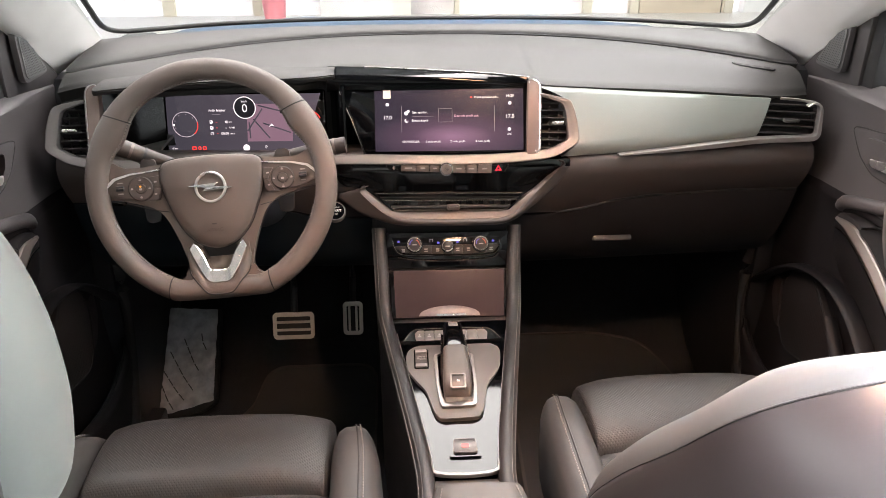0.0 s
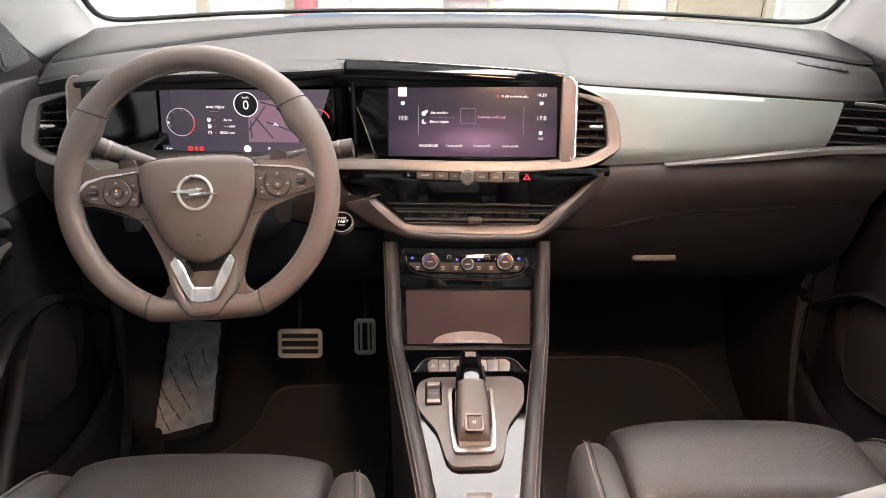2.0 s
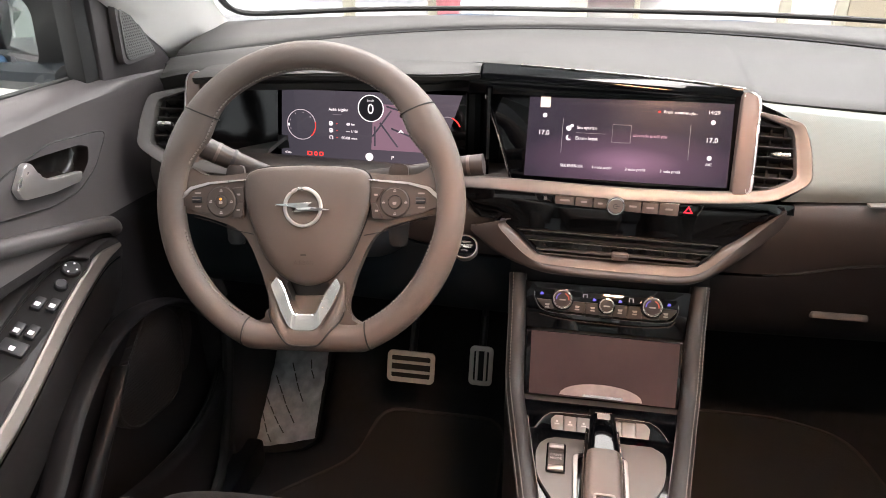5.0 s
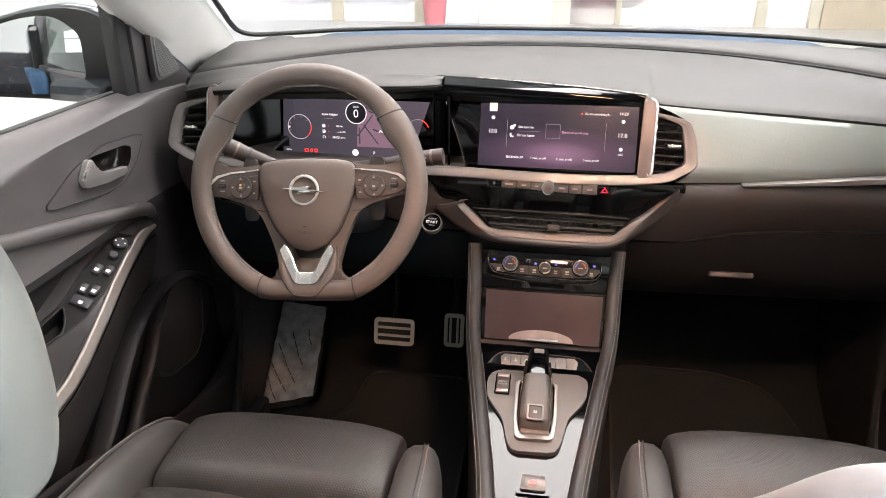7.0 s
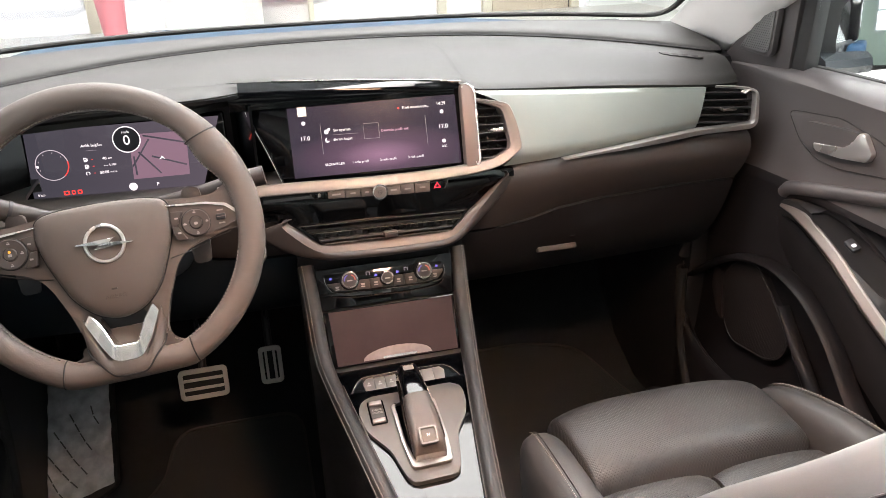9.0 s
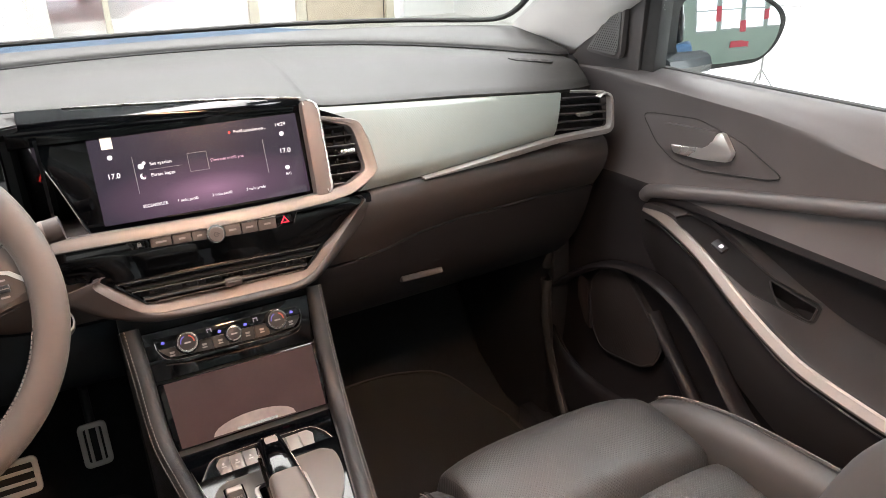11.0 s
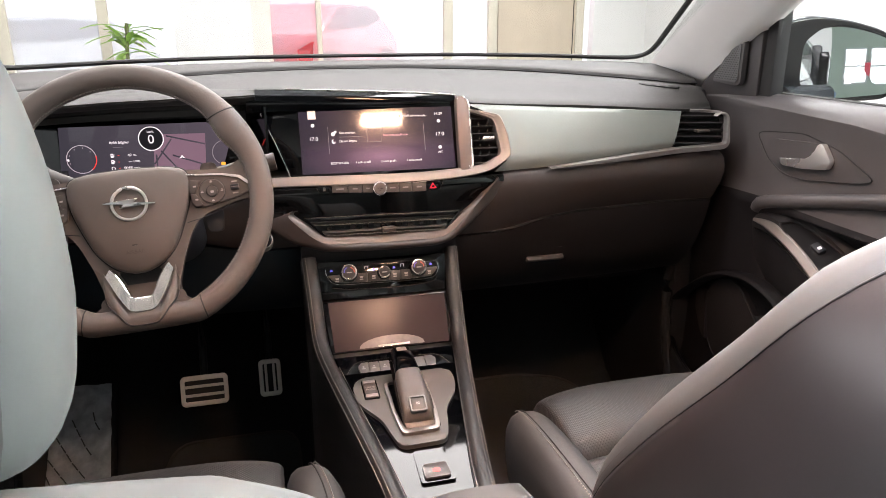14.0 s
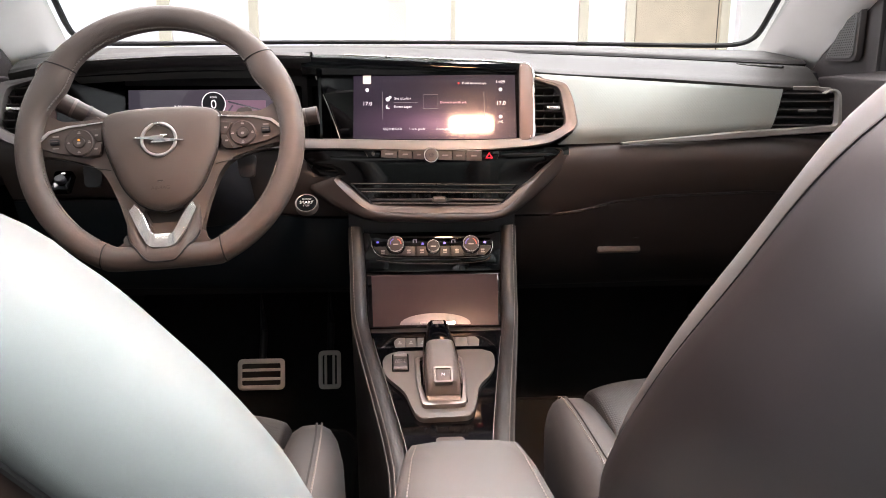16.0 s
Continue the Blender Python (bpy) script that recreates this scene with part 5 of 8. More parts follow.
for s in (-1, 1):
    p0 = [Vector(q) for q in rail_path(s)]
    p0 += [Vector((s * 0.0565, 0.74, 0.4385)), Vector((s * 0.0565, 0.70, 0.434)), Vector((s * 0.0565, 0.60, 0.43))]
    rows, hem = [], ([], [])
    for i, p in enumerate(p0):
        t = p0[min(i + 1, len(p0) - 1)] - p0[max(i - 1, 0)]
        n_ = Vector((0, t.z, -t.y)).normalized()
        x_ = Vector((s, 0, 0))
        rows.append([p + x_ * a + n_ * b for a, b in ((-0.0125, -0.012), (-0.0125, 0.0), (-0.0105, 0.006), (-0.004, 0.0095), (0.002, 0.0095), (0.007, 0.0075), (0.0105, 0.0035), (0.0125, -0.006), (0.0135, -0.020))]
                    + [p + Vector((s * 0.013, 0.02, -0.06)), p + Vector((s * 0.012, 0.03, -0.12)), p + Vector((s * 0.010, 0.04, -0.22)), Vector((p.x + s * 0.01, p.y + 0.04, 0.06)), Vector((p.x - s * 0.012, p.y + 0.04, 0.06))])
        hem[0].append(p + x_ * 0.0060 + n_ * 0.0083)
        hem[1].append(p + x_ * 0.0112 + n_ * 0.0027)
    r = part("padded_rail", grid(rows, closed=True, caps=True), CONSOLE, cc, "black padded console side", 60)
    for line in hem:
        stitches("rail_stitching", line, r, (s, -0.4, 0.6), 0.0030, 0.0018, 0.0008)
    strip("rail_edge", [Vector(q) + Vector((-s * 0.0135, -0.002, 0.003)) for q in rail_path(s)[17:]], 30, 0.0005, 0.002, cc, SATIN2, "thin bright rail edge", (0, -0.3, 1))

# climate panel, storage lid, lower switch panel
hv = Plane((0, 1.165, 0.57), (1, 0, 0), (0, 0.025, 0.055))
part("climate_panel", hv.plate([(-0.110, -0.001), (0.110, -0.001), (0.112, 0.064), (-0.112, 0.064)], 0.0, 0.03, 0.002), GLOSS, cc, "gloss black climate panel")
sc = Plane((0, 1.11, 0.496), (1, 0, 0), (0, 0.055, 0.07))
part("panel_gap", sc.plate([(-0.106, -0.012), (0.106, -0.012), (0.112, 0.095), (-0.112, 0.095)], -0.004, 0.03), SEAM, cc)
part("storage_lid", sc.plate(soft_poly([(-0.103, -0.001), (0.103, -0.001), (0.107, 0.0885), (-0.107, 0.0885)], 0.002, 2), 0.0, 0.02, 0.0015), GLOSS, cc, "gloss black storage lid in clear film")
# Brown reflection on the clear film is put into its base colour.
part("protective_film", sc.plate([(-0.096, 0.001), (0.098, 0.0), (0.102, 0.086), (-0.099, 0.087)], 0.0014, 0.0008), mat("film_gloss", (0.034, 0.0235, 0.0235), 0.16, spec=0.03, vary=0.12, wear=0.05), cc, "clear protective film")
# Pale crescent and bright bar laid on the film as a painted reflection.
part("lid_reflection", sc.plate([(-0.055, 0.003), (0.055, 0.002)] + [(0.055 * math.cos(radians(a)), 0.003 + 0.018 * math.sin(radians(a))) for a in range(15, 180, 15)], 0.0022, 0.0008), mat("reflection_pale", (0.15, 0.13, 0.125), 0.42, 0.2, vary=0.2, vary_size=60), cc, "pale crescent painted as a reflection")
part("lid_glint", sc.plate(rrect(-0.024, 0.030, 0.0025, 0.006, 0.001, 1), 0.0028, 0.0006), CHROME, cc)
part("switch_panel", sheet([[Vector((u, 1.106, 0.489)), Vector((u * 0.98, 1.09, 0.4835)), Vector((u * 0.95, 1.07, 0.4795)), Vector((u * 0.9, 1.045, 0.476))] for u in (-0.104, -0.05, 0, 0.05, 0.104)], 0.02, (0, 0, 1)), GLOSS, cc)
rows = []
top = [Vector(p) for p in rail_path(1, 0, 0, 40)]
for i in range(18, 40):
    p = top[i]
    w = p.x - 0.0135
    rows.append([Vector((w * k, p.y, p.z - 0.003)) for k in (-1, -0.5, 0, 0.5, 1)])
part("gloss_tray", sheet(rows, 0.03, (0, 0, 1)), GLOSS, cc, "reflective gloss black console top", 60)
part("silver_plate", con.plate(soft_poly([(-0.0925, 0.004), (0.0925, 0.004), (0.0915, -0.0060), (0.05, -0.0095), (-0.05, -0.0105), (-0.089, -0.0125)], 0.003), 0.003, 0.006, 0.001), SATIN, cc, "satin silver plate behind the selector")
strip("tray_lip", [con.at(-0.050, -0.262, 0.004), con.at(-0.047, -0.275, 0.004), con.at(-0.036, -0.281, 0.004), con.at(0, -0.284, 0.004), con.at(0.036, -0.281, 0.004), con.at(0.047, -0.275, 0.004), con.at(0.050, -0.262, 0.004)], 24, 0.003, 0.003, cc, SATIN, "satin silver end of the tray", con.n)

# climate controls
cp = thing("climate_controls", hv.at(0, 0.035), "climate control strip with three ringed dials and small keys", "climate control")
part("key_field", hv.plate(soft_poly([(-0.100, 0.0555), (0.094, 0.0525), (0.0965, 0.036), (0.086, 0.0225), (0.036, 0.0205), (-0.038, 0.0222), (-0.0835, 0.0250), (-0.0975, 0.039)], 0.004), 0.002, 0.004, 0.001), GLOSS, cp)
field_edge = [(-0.0985, 0.050), (-0.0965, 0.0392), (-0.0840, 0.0252), (-0.0377, 0.0222), (0.0, 0.0212), (0.0364, 0.0206), (0.0845, 0.0228), (0.0950, 0.0355), (0.0952, 0.046)]
strip("bright_edge", [hv.at(a, b, 0.0042) for a, b in field_edge], 50, 0.0006, 0.002, cp, CHROME, "bright line round the keys")
strip("bright_edge", [hv.at(a, b, 0.0005) for a, b in ((-0.090, 0.0195), (-0.060, 0.0150), (0.0, 0.0122), (0.052, 0.0128), (0.084, 0.0165), (0.093, 0.0235))], 40, 0.0012, 0.002, cp, DARKCHROME, "dark bright line below the keys")


def key_low(a):
    return float(np.interp(a, (-0.095, -0.083, -0.038, 0.036, 0.084, 0.0937), (0.0385, 0.0268, 0.0240, 0.0224, 0.0246, 0.0365)))


for x0, x1 in ((-0.0945, -0.0715), (-0.0710, -0.0500), (-0.0495, -0.0285), (-0.0280, -0.0080), (-0.0075, 0.0090), (0.0095, 0.0280), (0.0285, 0.0480), (0.0485, 0.0710), (0.0715, 0.0932)):
    mid = [x0 + (x1 - x0) * k / 4 for k in range(5)]
    b = part("key", hv.plate([(a, key_low(a) + 0.0003) for a in mid] + [(x1, 0.0398), (x0, 0.0398)], 0.0052, 0.004, 0.0006), KEY, cp)
    c = (x0 + x1) / 2 + (0.003 if x0 < -0.09 else -0.003 if x1 > 0.09 else 0)
    if abs(abs(c) - 0.060) > 0.006 and abs(c) > 0.004:
        part("key_symbol", hv.plate(rrect(c - 0.0032, c + 0.0032, 0.0282, 0.0300, 0.0006, 1), 0.0056, 0.0005), DIM, b)
        part("key_symbol", hv.plate(soft_poly([(c - 0.0024, 0.0312), (c + 0.0024, 0.0312), (c + 0.0034, 0.0342), (c - 0.0034, 0.0342)], 0.0008, 2), 0.0056, 0.0005), DIM, b)
for x, y, r in ((-0.0597, 0.0422, 0.0138), (0.0, 0.0382, 0.0106), (0.0602, 0.0415, 0.0138)):
    part("dial_shadow", hv.knob(x, y - 0.001, 0.0, [(r * 1.10, 0), (r * 1.10, 0.0062), (r * 1.0, 0.0066)]), GLOSS, cp)
    dl = part("dial", hv.knob(x, y, 0.0, [(r * 0.98, 0), (r * 0.98, 0.0125), (r * 0.94, 0.0146), (r * 0.86, 0.0148), (r * 0.81, 0.0132)]), mat("dial_ring", (0.62, 0.59, 0.57), 0.26, 1.0, vary=0.04), cp, "chrome-ringed dial")
    part("dial_face", hv.knob(x, y, 0.008, [(r * 0.79, 0), (r * 0.79, 0.0052), (r * 0.70, 0.0056)]), KEY, dl)
    part("dial_mark", hv.plate(rrect(x - 0.0042, x + 0.0042, y - 0.0018, y + 0.0002, 0.0005, 1), 0.0142, 0.0005), DIM, dl)
    if r > 0.012:
        part("blue_arc", flat_ring(hv, x, y, 0.0142, r * 0.56, r * 0.66, 110, 185, 14), BL_ICON, dl)
        part("red_arc", flat_ring(hv, x, y, 0.0142, r * 0.56, r * 0.66, -5, 70, 14), OR_ICON, dl)
for x, y, m in ((-0.0885, 0.0478, BL_ICON), (-0.0165, 0.0445, BL_ICON), (0.0185, 0.0450, BL_ICON), (0.0835, 0.0458, BL_ICON)):
    part("small_symbol", hv.plate(soft_poly([(x - 0.0026, y - 0.0020), (x + 0.0020, y - 0.0020), (x + 0.0026, y + 0.0004), (x - 0.0010, y + 0.0022)], 0.0008, 2), 0.0026, 0.0005), m, cp)
for x, y in ((-0.0290, 0.0485), (0.0330, 0.0475)):
    for dx, dy, w, h in ((-0.0026, 0, 0.0005, 0.0026), (0.0026, 0, 0.0005, 0.0026), (0, 0.0022, 0.0026, 0.0005)):
        part("small_symbol", hv.plate(rrect(x + dx - w, x + dx + w, y + dy - h, y + dy + h, 0.0002, 1), 0.0026, 0.0005), G_ICON, cp)

# switch row below the lid
sr = thing("switch_row", (0, 1.075, 0.482), "arched row of grey-brown console switches", "switches")
swp = Plane((0, 1.0685, 0.4790), (1, 0, 0), (0, 0.055, 0.022))
part("switch_bed", swp.plate(soft_poly([(-0.086, -0.013), (-0.070, 0.012), (-0.060, 0.0165), (0.060, 0.0165), (0.072, 0.012), (0.086, -0.013)], 0.006), 0.0035, 0.012, 0.002), GLOSS, sr, "gloss black arched bed")
strip("arch_edge", [swp.at(a, b, 0.0035) for a, b in ((-0.086, -0.0125), (-0.076, 0.004), (-0.069, 0.0120), (-0.056, 0.0165), (0.056, 0.0165), (0.070, 0.0120), (0.078, 0.004), (0.088, -0.0125))], 40, 0.0008, 0.002, sr, DARKCHROME, "dark bright arched edge", swp.n)
for x0, x1 in ((-0.0640, -0.0475), (-0.0470, -0.0305), (-0.0300, -0.0125), (0.0105, 0.0270), (0.0275, 0.0450), (0.0455, 0.0635)):
    end = -1 if x0 < -0.06 else 1 if x1 > 0.06 else 0
    r0 = 0.0016
    pts = [(x0, -0.0125), (x1, -0.0125), (x1, 0.0110), (x0, 0.0110)]
    if end:
        pts = [(x0 + (0.003 if end < 0 else 0), -0.0125), (x1 - (0.003 if end > 0 else 0), -0.0125), (x1, 0.004 if end > 0 else 0.0110), (x1 - (0.006 if end > 0 else 0), 0.0110), (x0 + (0.006 if end < 0 else 0), 0.0110), (x0, 0.004 if end < 0 else 0.0110)]
    b = part("switch", swp.plate(soft_poly(pts, r0, 3), 0.0085, 0.010, 0.0018), BUTTON, sr)
    if x0 < 0:
        c = (x0 + x1) / 2
        part("switch_symbol", swp.plate(soft_poly([(c - 0.0045, -0.0045), (c + 0.0045, -0.0045), (c + 0.0015, 0.0035), (c - 0.0015, 0.0035)], 0.0008, 1), 0.0088, 0.0005), BUTTON2, b)
        part("switch_symbol", swp.plate(rrect(c - 0.0030, c + 0.0030, -0.0030, -0.0015, 0.0004, 1), 0.0090, 0.0005), DIM, b)
        part("switch_symbol", swp.plate(rrect(c - 0.0012, c + 0.0012, 0.0, 0.0030, 0.0004, 1), 0.0090, 0.0005), DIM, b)

# gear selector
gs = thing("gear_selector", con.at(0, -0.09), "short leather-topped gear selector on a dark grey plate", "gear selector")
part("base_plate", con.plate(soft_poly([(-0.070, -0.0115), (0.071, -0.0100), (0.0795, -0.026), (0.0765, -0.058), (0.068, -0.080), (0.048, -0.110), (0.0400, -0.153), (0.032, -0.180), (-0.034, -0.182), (-0.0415, -0.157), (-0.0495, -0.120), (-0.064, -0.098), (-0.077, -0.075), (-0.081, -0.036)], 0.012, 5), 0.010, 0.014, 0.003), mat("grey_brown_satin", (0.078, 0.068, 0.061), 0.42, vary=0.06), gs, "grey-brown satin plate")
part("silver_surround", ring_plate(con, soft_poly([(-0.0345, -0.040), (0.0315, -0.040), (0.0310, -0.115), (0.0270, -0.161), (-0.0285, -0.163), (-0.0330, -0.115)], 0.009, 5), soft_poly([(-0.0285, -0.040), (0.0270, -0.040), (0.0262, -0.113), (0.0215, -0.152), (-0.0225, -0.153), (-0.0278, -0.113)], 0.007, 5), 0.016, 0.012, 0.002), mat("surround_silver", (0.26, 0.235, 0.22), 0.34, 0.9, vary=0.08), gs, "satin silver surround")
part("apron", sheet([[con.at(x, -0.154, 0.0150), con.at(x, -0.150, 0.0185), con.at(x * 1.04, -0.142, 0.0215), con.at(x * 1.10, -0.132, 0.0240)] for x in (-0.0215, -0.01, 0.01, 0.0205)], 0.004, con.n), APRON, gs, "satin silver slope below the lever")
part("slot", con.plate(rrect(-0.030, 0.030, -0.152, -0.034, 0.004), 0.0105, 0.002), GLOSS, gs)
lever = spline([(0, -0.147, 0.020), (0, -0.138, 0.032), (0, -0.120, 0.040), (0, -0.088, 0.046), (0, -0.044, 0.050), (0, -0.006, 0.0490)], 26)
rows = []
for i, p in enumerate(lever):
    k = i / 25
    w = float(np.interp(k, (0.0, 0.12, 0.4, 0.7, 1.0), (0.0210, 0.0225, 0.0220, 0.0190, 0.0158)))
    h = 0.015 + 0.006 * math.sin(math.pi * k * 0.75)
    rows.append([con.at(p[0] + a - 0.001, p[1], p[2] - h * 0.62 + b) for a, b in oval(w, h, 24, 4.2)])
part("lever_grip", grid(rows[:17], closed=True, caps=True), mat("selector_leather", (0.070, 0.058, 0.051), 0.45, grain=0.3, grain_size=900, kind="leather"), gs, "grey-brown selector grip", 50)
rows2 = [[Vector(v) - con.n * 0.0010 for v in r] for r in rows[16:]]
part("lever_tip", grid(rows2, closed=True, caps=True), GLOSS, gs, "gloss black selector tip", 50)
for s in (-1, 1):
    strip("lever_side", [con.at(s * 0.0232 - 0.001, -0.130, 0.026), con.at(s * 0.0232 - 0.001, -0.10, 0.033), con.at(s * 0.0208 - 0.001, -0.060, 0.038), con.at(s * 0.0180 - 0.001, -0.020, 0.039)], 20, 0.0012, 0.002, gs, DARKCHROME, "thin dark chrome lever side", (s, -0.3, 0.6))
for k, (m_, y_) in enumerate(((G_ICON, -0.0235), (AMBER, -0.0310), (G_ICON, -0.0385))):
    part("gear_letter", con.plate(rrect(0.0050, 0.0082, y_ - 0.0026, y_ + 0.0026, 0.0008, 1), 0.0558, 0.0006), OR_ICON if m_ is AMBER else m_, gs)
part("tip_button", con.plate(rrect(-0.0085, 0.0075, -0.0185, -0.0070, 0.002, 2), 0.0560, 0.004, 0.001), BUTTON, gs)
part("tip_edge", con.plate(rrect(-0.0115, 0.0100, -0.0068, -0.0052, 0.0006, 1), 0.0555, 0.004), DARKCHROME, gs)
lp = Plane(con.at(-0.001, -0.1330, 0.0385), (1, 0, 0), con.at(0, 0.035, 0.016) - con.at(0, 0, 0))
part("park_frame", ring_plate(lp, rrect(-0.0122, 0.0122, -0.0122, 0.0122, 0.003, 3), rrect(-0.0095, 0.0095, -0.0095, 0.0095, 0.002, 3), 0.0055, 0.010, 0.0006), SATIN, gs, "silver square frame")
pk = part("park_button", lp.plate(rrect(-0.0093, 0.0093, -0.0093, 0.0093, 0.002, 3), 0.0042, 0.008, 0.0008), KEY, gs)
words("letter", "N", lp, 0, 0, 0.0048, 0.006, W_ICON, pk, "CENTER")
md = thing("drive_mode_switch", con.at(-0.054, -0.045), "small silver-edged drive mode rocker switch", "switch")
part("frame", ring_plate(con, rrect(-0.0668, -0.0432, -0.0700, -0.0240, 0.002, 3), rrect(-0.0650, -0.0450, -0.0685, -0.0255, 0.001, 3), 0.0125, 0.006, 0.0006), GLOSS, md)
rk = part("rocker", con.plate(rrect(-0.0648, -0.0452, -0.0600, -0.0345, 0.001, 3), 0.0135, 0.006, 0.0012), KEY, md)
for y0, y1 in ((-0.0683, -0.0605), (-0.0340, -0.0257)):
    part("rocker_end", con.plate(rrect(-0.0645, -0.0455, y0, y1, 0.0012, 2), 0.0148, 0.005, 0.0018), mat("rocker_silver", (0.30, 0.26, 0.24), 0.30, 0.7, vary=0.06), md, "bright silver rocker end")
words("word", "DRIVE", con, -0.055, -0.0445, 0.0142, 0.0052, DIM, rk, "CENTER")
words("word", "MODE", con, -0.055, -0.0500, 0.0142, 0.0052, DIM, rk, "CENTER")
eb = thing("parking_brake_switch", con.at(0.002, -0.22), "parking brake switch with a lit red symbol", "switch")
part("recess", con.plate(soft_poly([(-0.021, -0.252), (0.025, -0.252), (0.024, -0.190), (-0.020, -0.190)], 0.004), 0.0055, 0.004), GLOSS, eb)
k = part("paddle", con.plate(soft_poly([(-0.0155, -0.247), (0.0195, -0.247), (0.0185, -0.221), (-0.0145, -0.221)], 0.003), 0.009, 0.008, 0.002), mat("switch_silver", (0.10, 0.085, 0.08), 0.32, 0.6, vary=0.05), eb, "silver-grey switch paddle")
part("lit_symbol", con.plate(soft_poly([(-0.0035, -0.2385), (0.0075, -0.2385), (0.0075, -0.2315), (-0.0035, -0.2315)], 0.0025), 0.0096, 0.0008), glow("lit_red", (1.0, 0.12, 0.10), 1.0), k)

# console end and armrest
part("console_end", box(-0.055, 0.055, 0.58, 0.772, 0.06, 0.437, 0.012, 3), mat("console_end_leather", (0.034, 0.029, 0.027), 0.5, grain=0.2, grain_size=900, kind="leather"), cc, "padded leather end of the console")
ar = thing("armrest", (0, 0.45, 0.30), "grey-black leather armrest box between the front seats", "armrest")
rows = []
for y, w, z in ((0.634, 0.046, 0.540), (0.637, 0.0475, 0.546), (0.632, 0.050, 0.5535), (0.60, 0.055, 0.556), (0.53, 0.062, 0.557), (0.42, 0.068, 0.557), (0.25, 0.070, 0.556), (0.22, 0.070, 0.550)):
    rows.append([Vector((sx * w, y, z + dz)) for sx, dz in ((-1.06, -0.06), (-1.06, -0.02), (-1.03, -0.008), (-0.93, -0.001), (-0.5, 0.002), (0, 0.003), (0.5, 0.002), (0.93, -0.001), (1.03, -0.008), (1.06, -0.02), (1.06, -0.06))])
ap = part("lid", grid(rows, closed=True, caps=True), mat("armrest_leather", (0.040, 0.0375, 0.0355), 0.6, spec=0.4, grain=0.06, grain_size=1500, kind="leather", vary=0.12), ar, "padded leather lid", 50)
for s in (-1, 1):
    stitches("lid_stitching", [Vector((s * w * 0.86, y, z + 0.0005)) for y, w, z in ((0.625, 0.050, 0.5555), (0.60, 0.055, 0.557), (0.53, 0.062, 0.558), (0.42, 0.068, 0.5585), (0.25, 0.070, 0.557))], ap, (0, 0, 1), 0.003, 0.0020, 0.0006, STITCH, "pale stitching")
part("box_body", box(-0.066, 0.066, 0.22, 0.622, 0.06, 0.495, 0.012, 3), HARD, ar)

# ---- floor, mats, pedals ----
rows = []
for y, z in ((-0.9, 0.05), (0.2, 0.05), (1.3, 0.05), (1.50, 0.06), (1.62, 0.12), (1.72, 0.24), (1.80, 0.42), (1.82, 0.60)):
    rows.append([Vector((x, y, z)) for x in (-0.74, -0.5, -0.2, -0.07, 0.07, 0.2, 0.5, 0.74)])
single("floor", sheet(rows, 0.02, (0, -0.3, 1)), CARPET, "dark brown-black carpeted cabin floor", "floor", "structure", sharp=60)


def floor_mat(sign):
    m = thing("floor_mat", (sign * 0.40, 1.3, 0.055), "dark textile floor mat with stitched edge", "floor mat", "front floor mats")
    out = [(0.155, 0.95), (0.60, 0.95), (0.64, 1.20), (0.63, 1.46), (0.55, 1.60), (0.42, 1.63), (0.18, 1.63)] if sign > 0 else \
          [(-0.155, 0.95), (-0.60, 0.95), (-0.62, 1.15), (-0.60, 1.28), (-0.46, 1.42), (-0.43, 1.56), (-0.155, 1.56)]
    pts = soft_poly(out, 0.05)
    def fz(y):
        return 0.062 + max(0, y - 1.48) * 0.45
    part("textile", slab([Vector((p.x, p.y, fz(p.y))) for p in pts], 0.006, 0, toward=(0, 0, 1)), mat("mat_pile", (0.0105, 0.0100, 0.0105), 0.95, grain=1.0, grain_size=1500, vary=0.3, vary_size=80, sheen=0.2), m)
    part("edge_binding", sweep([Vector((p.x, p.y, fz(p.y) + 0.001)) for p in pts], oval(0.004, 0.003, 8), ring=True), mat("binding", (0.05, 0.04, 0.04), 0.8, vary=0.1), m)


floor_mat(1)
floor_mat(-1)
pp = Plane((-0.341, 1.465, 0.277), (1, 0, 0), (0, 0.3, 0.95))


def pedal(name, plane, w, h, upright, label):
    p = thing(name, plane.o, label, "pedal", "foot pedals")
    outer, inner = rrect(-w, w, -h, h, 0.010, 4), rrect(-w + 0.009, w - 0.009, -h + 0.010, h - 0.010, 0.003, 4)
    part("steel_frame", ring_plate(plane, outer, inner, 0.003, 0.006, 0.001), STEEL, p, "brushed steel pedal frame")
    part("rubber_pad", plane.plate(inner, 0.001, 0.006), RUBBER, p)
    for c in (-0.56, 0.56):
        q = (c * (w - 0.009), 0.0028, h - 0.010) if upright else (c * (h - 0.010) * 0.75, 0.0030, w - 0.009)
        pts = rrect(q[0] - q[1], q[0] + q[1], -q[2], q[2], 0.001, 1) if upright else rrect(-q[2], q[2], q[0] - q[1], q[0] + q[1], 0.001, 1)
        part("steel_bar", plane.plate(pts, 0.0035, 0.005, 0.0006), STEEL, p)
    part("pedal_arm", sweep([plane.at(0, h * 0.3, -0.01), plane.at(0, h + 0.06, -0.03), plane.at(0, h + 0.22, 0.05)], oval(0.008, 0.012, 10)), HARD, p)


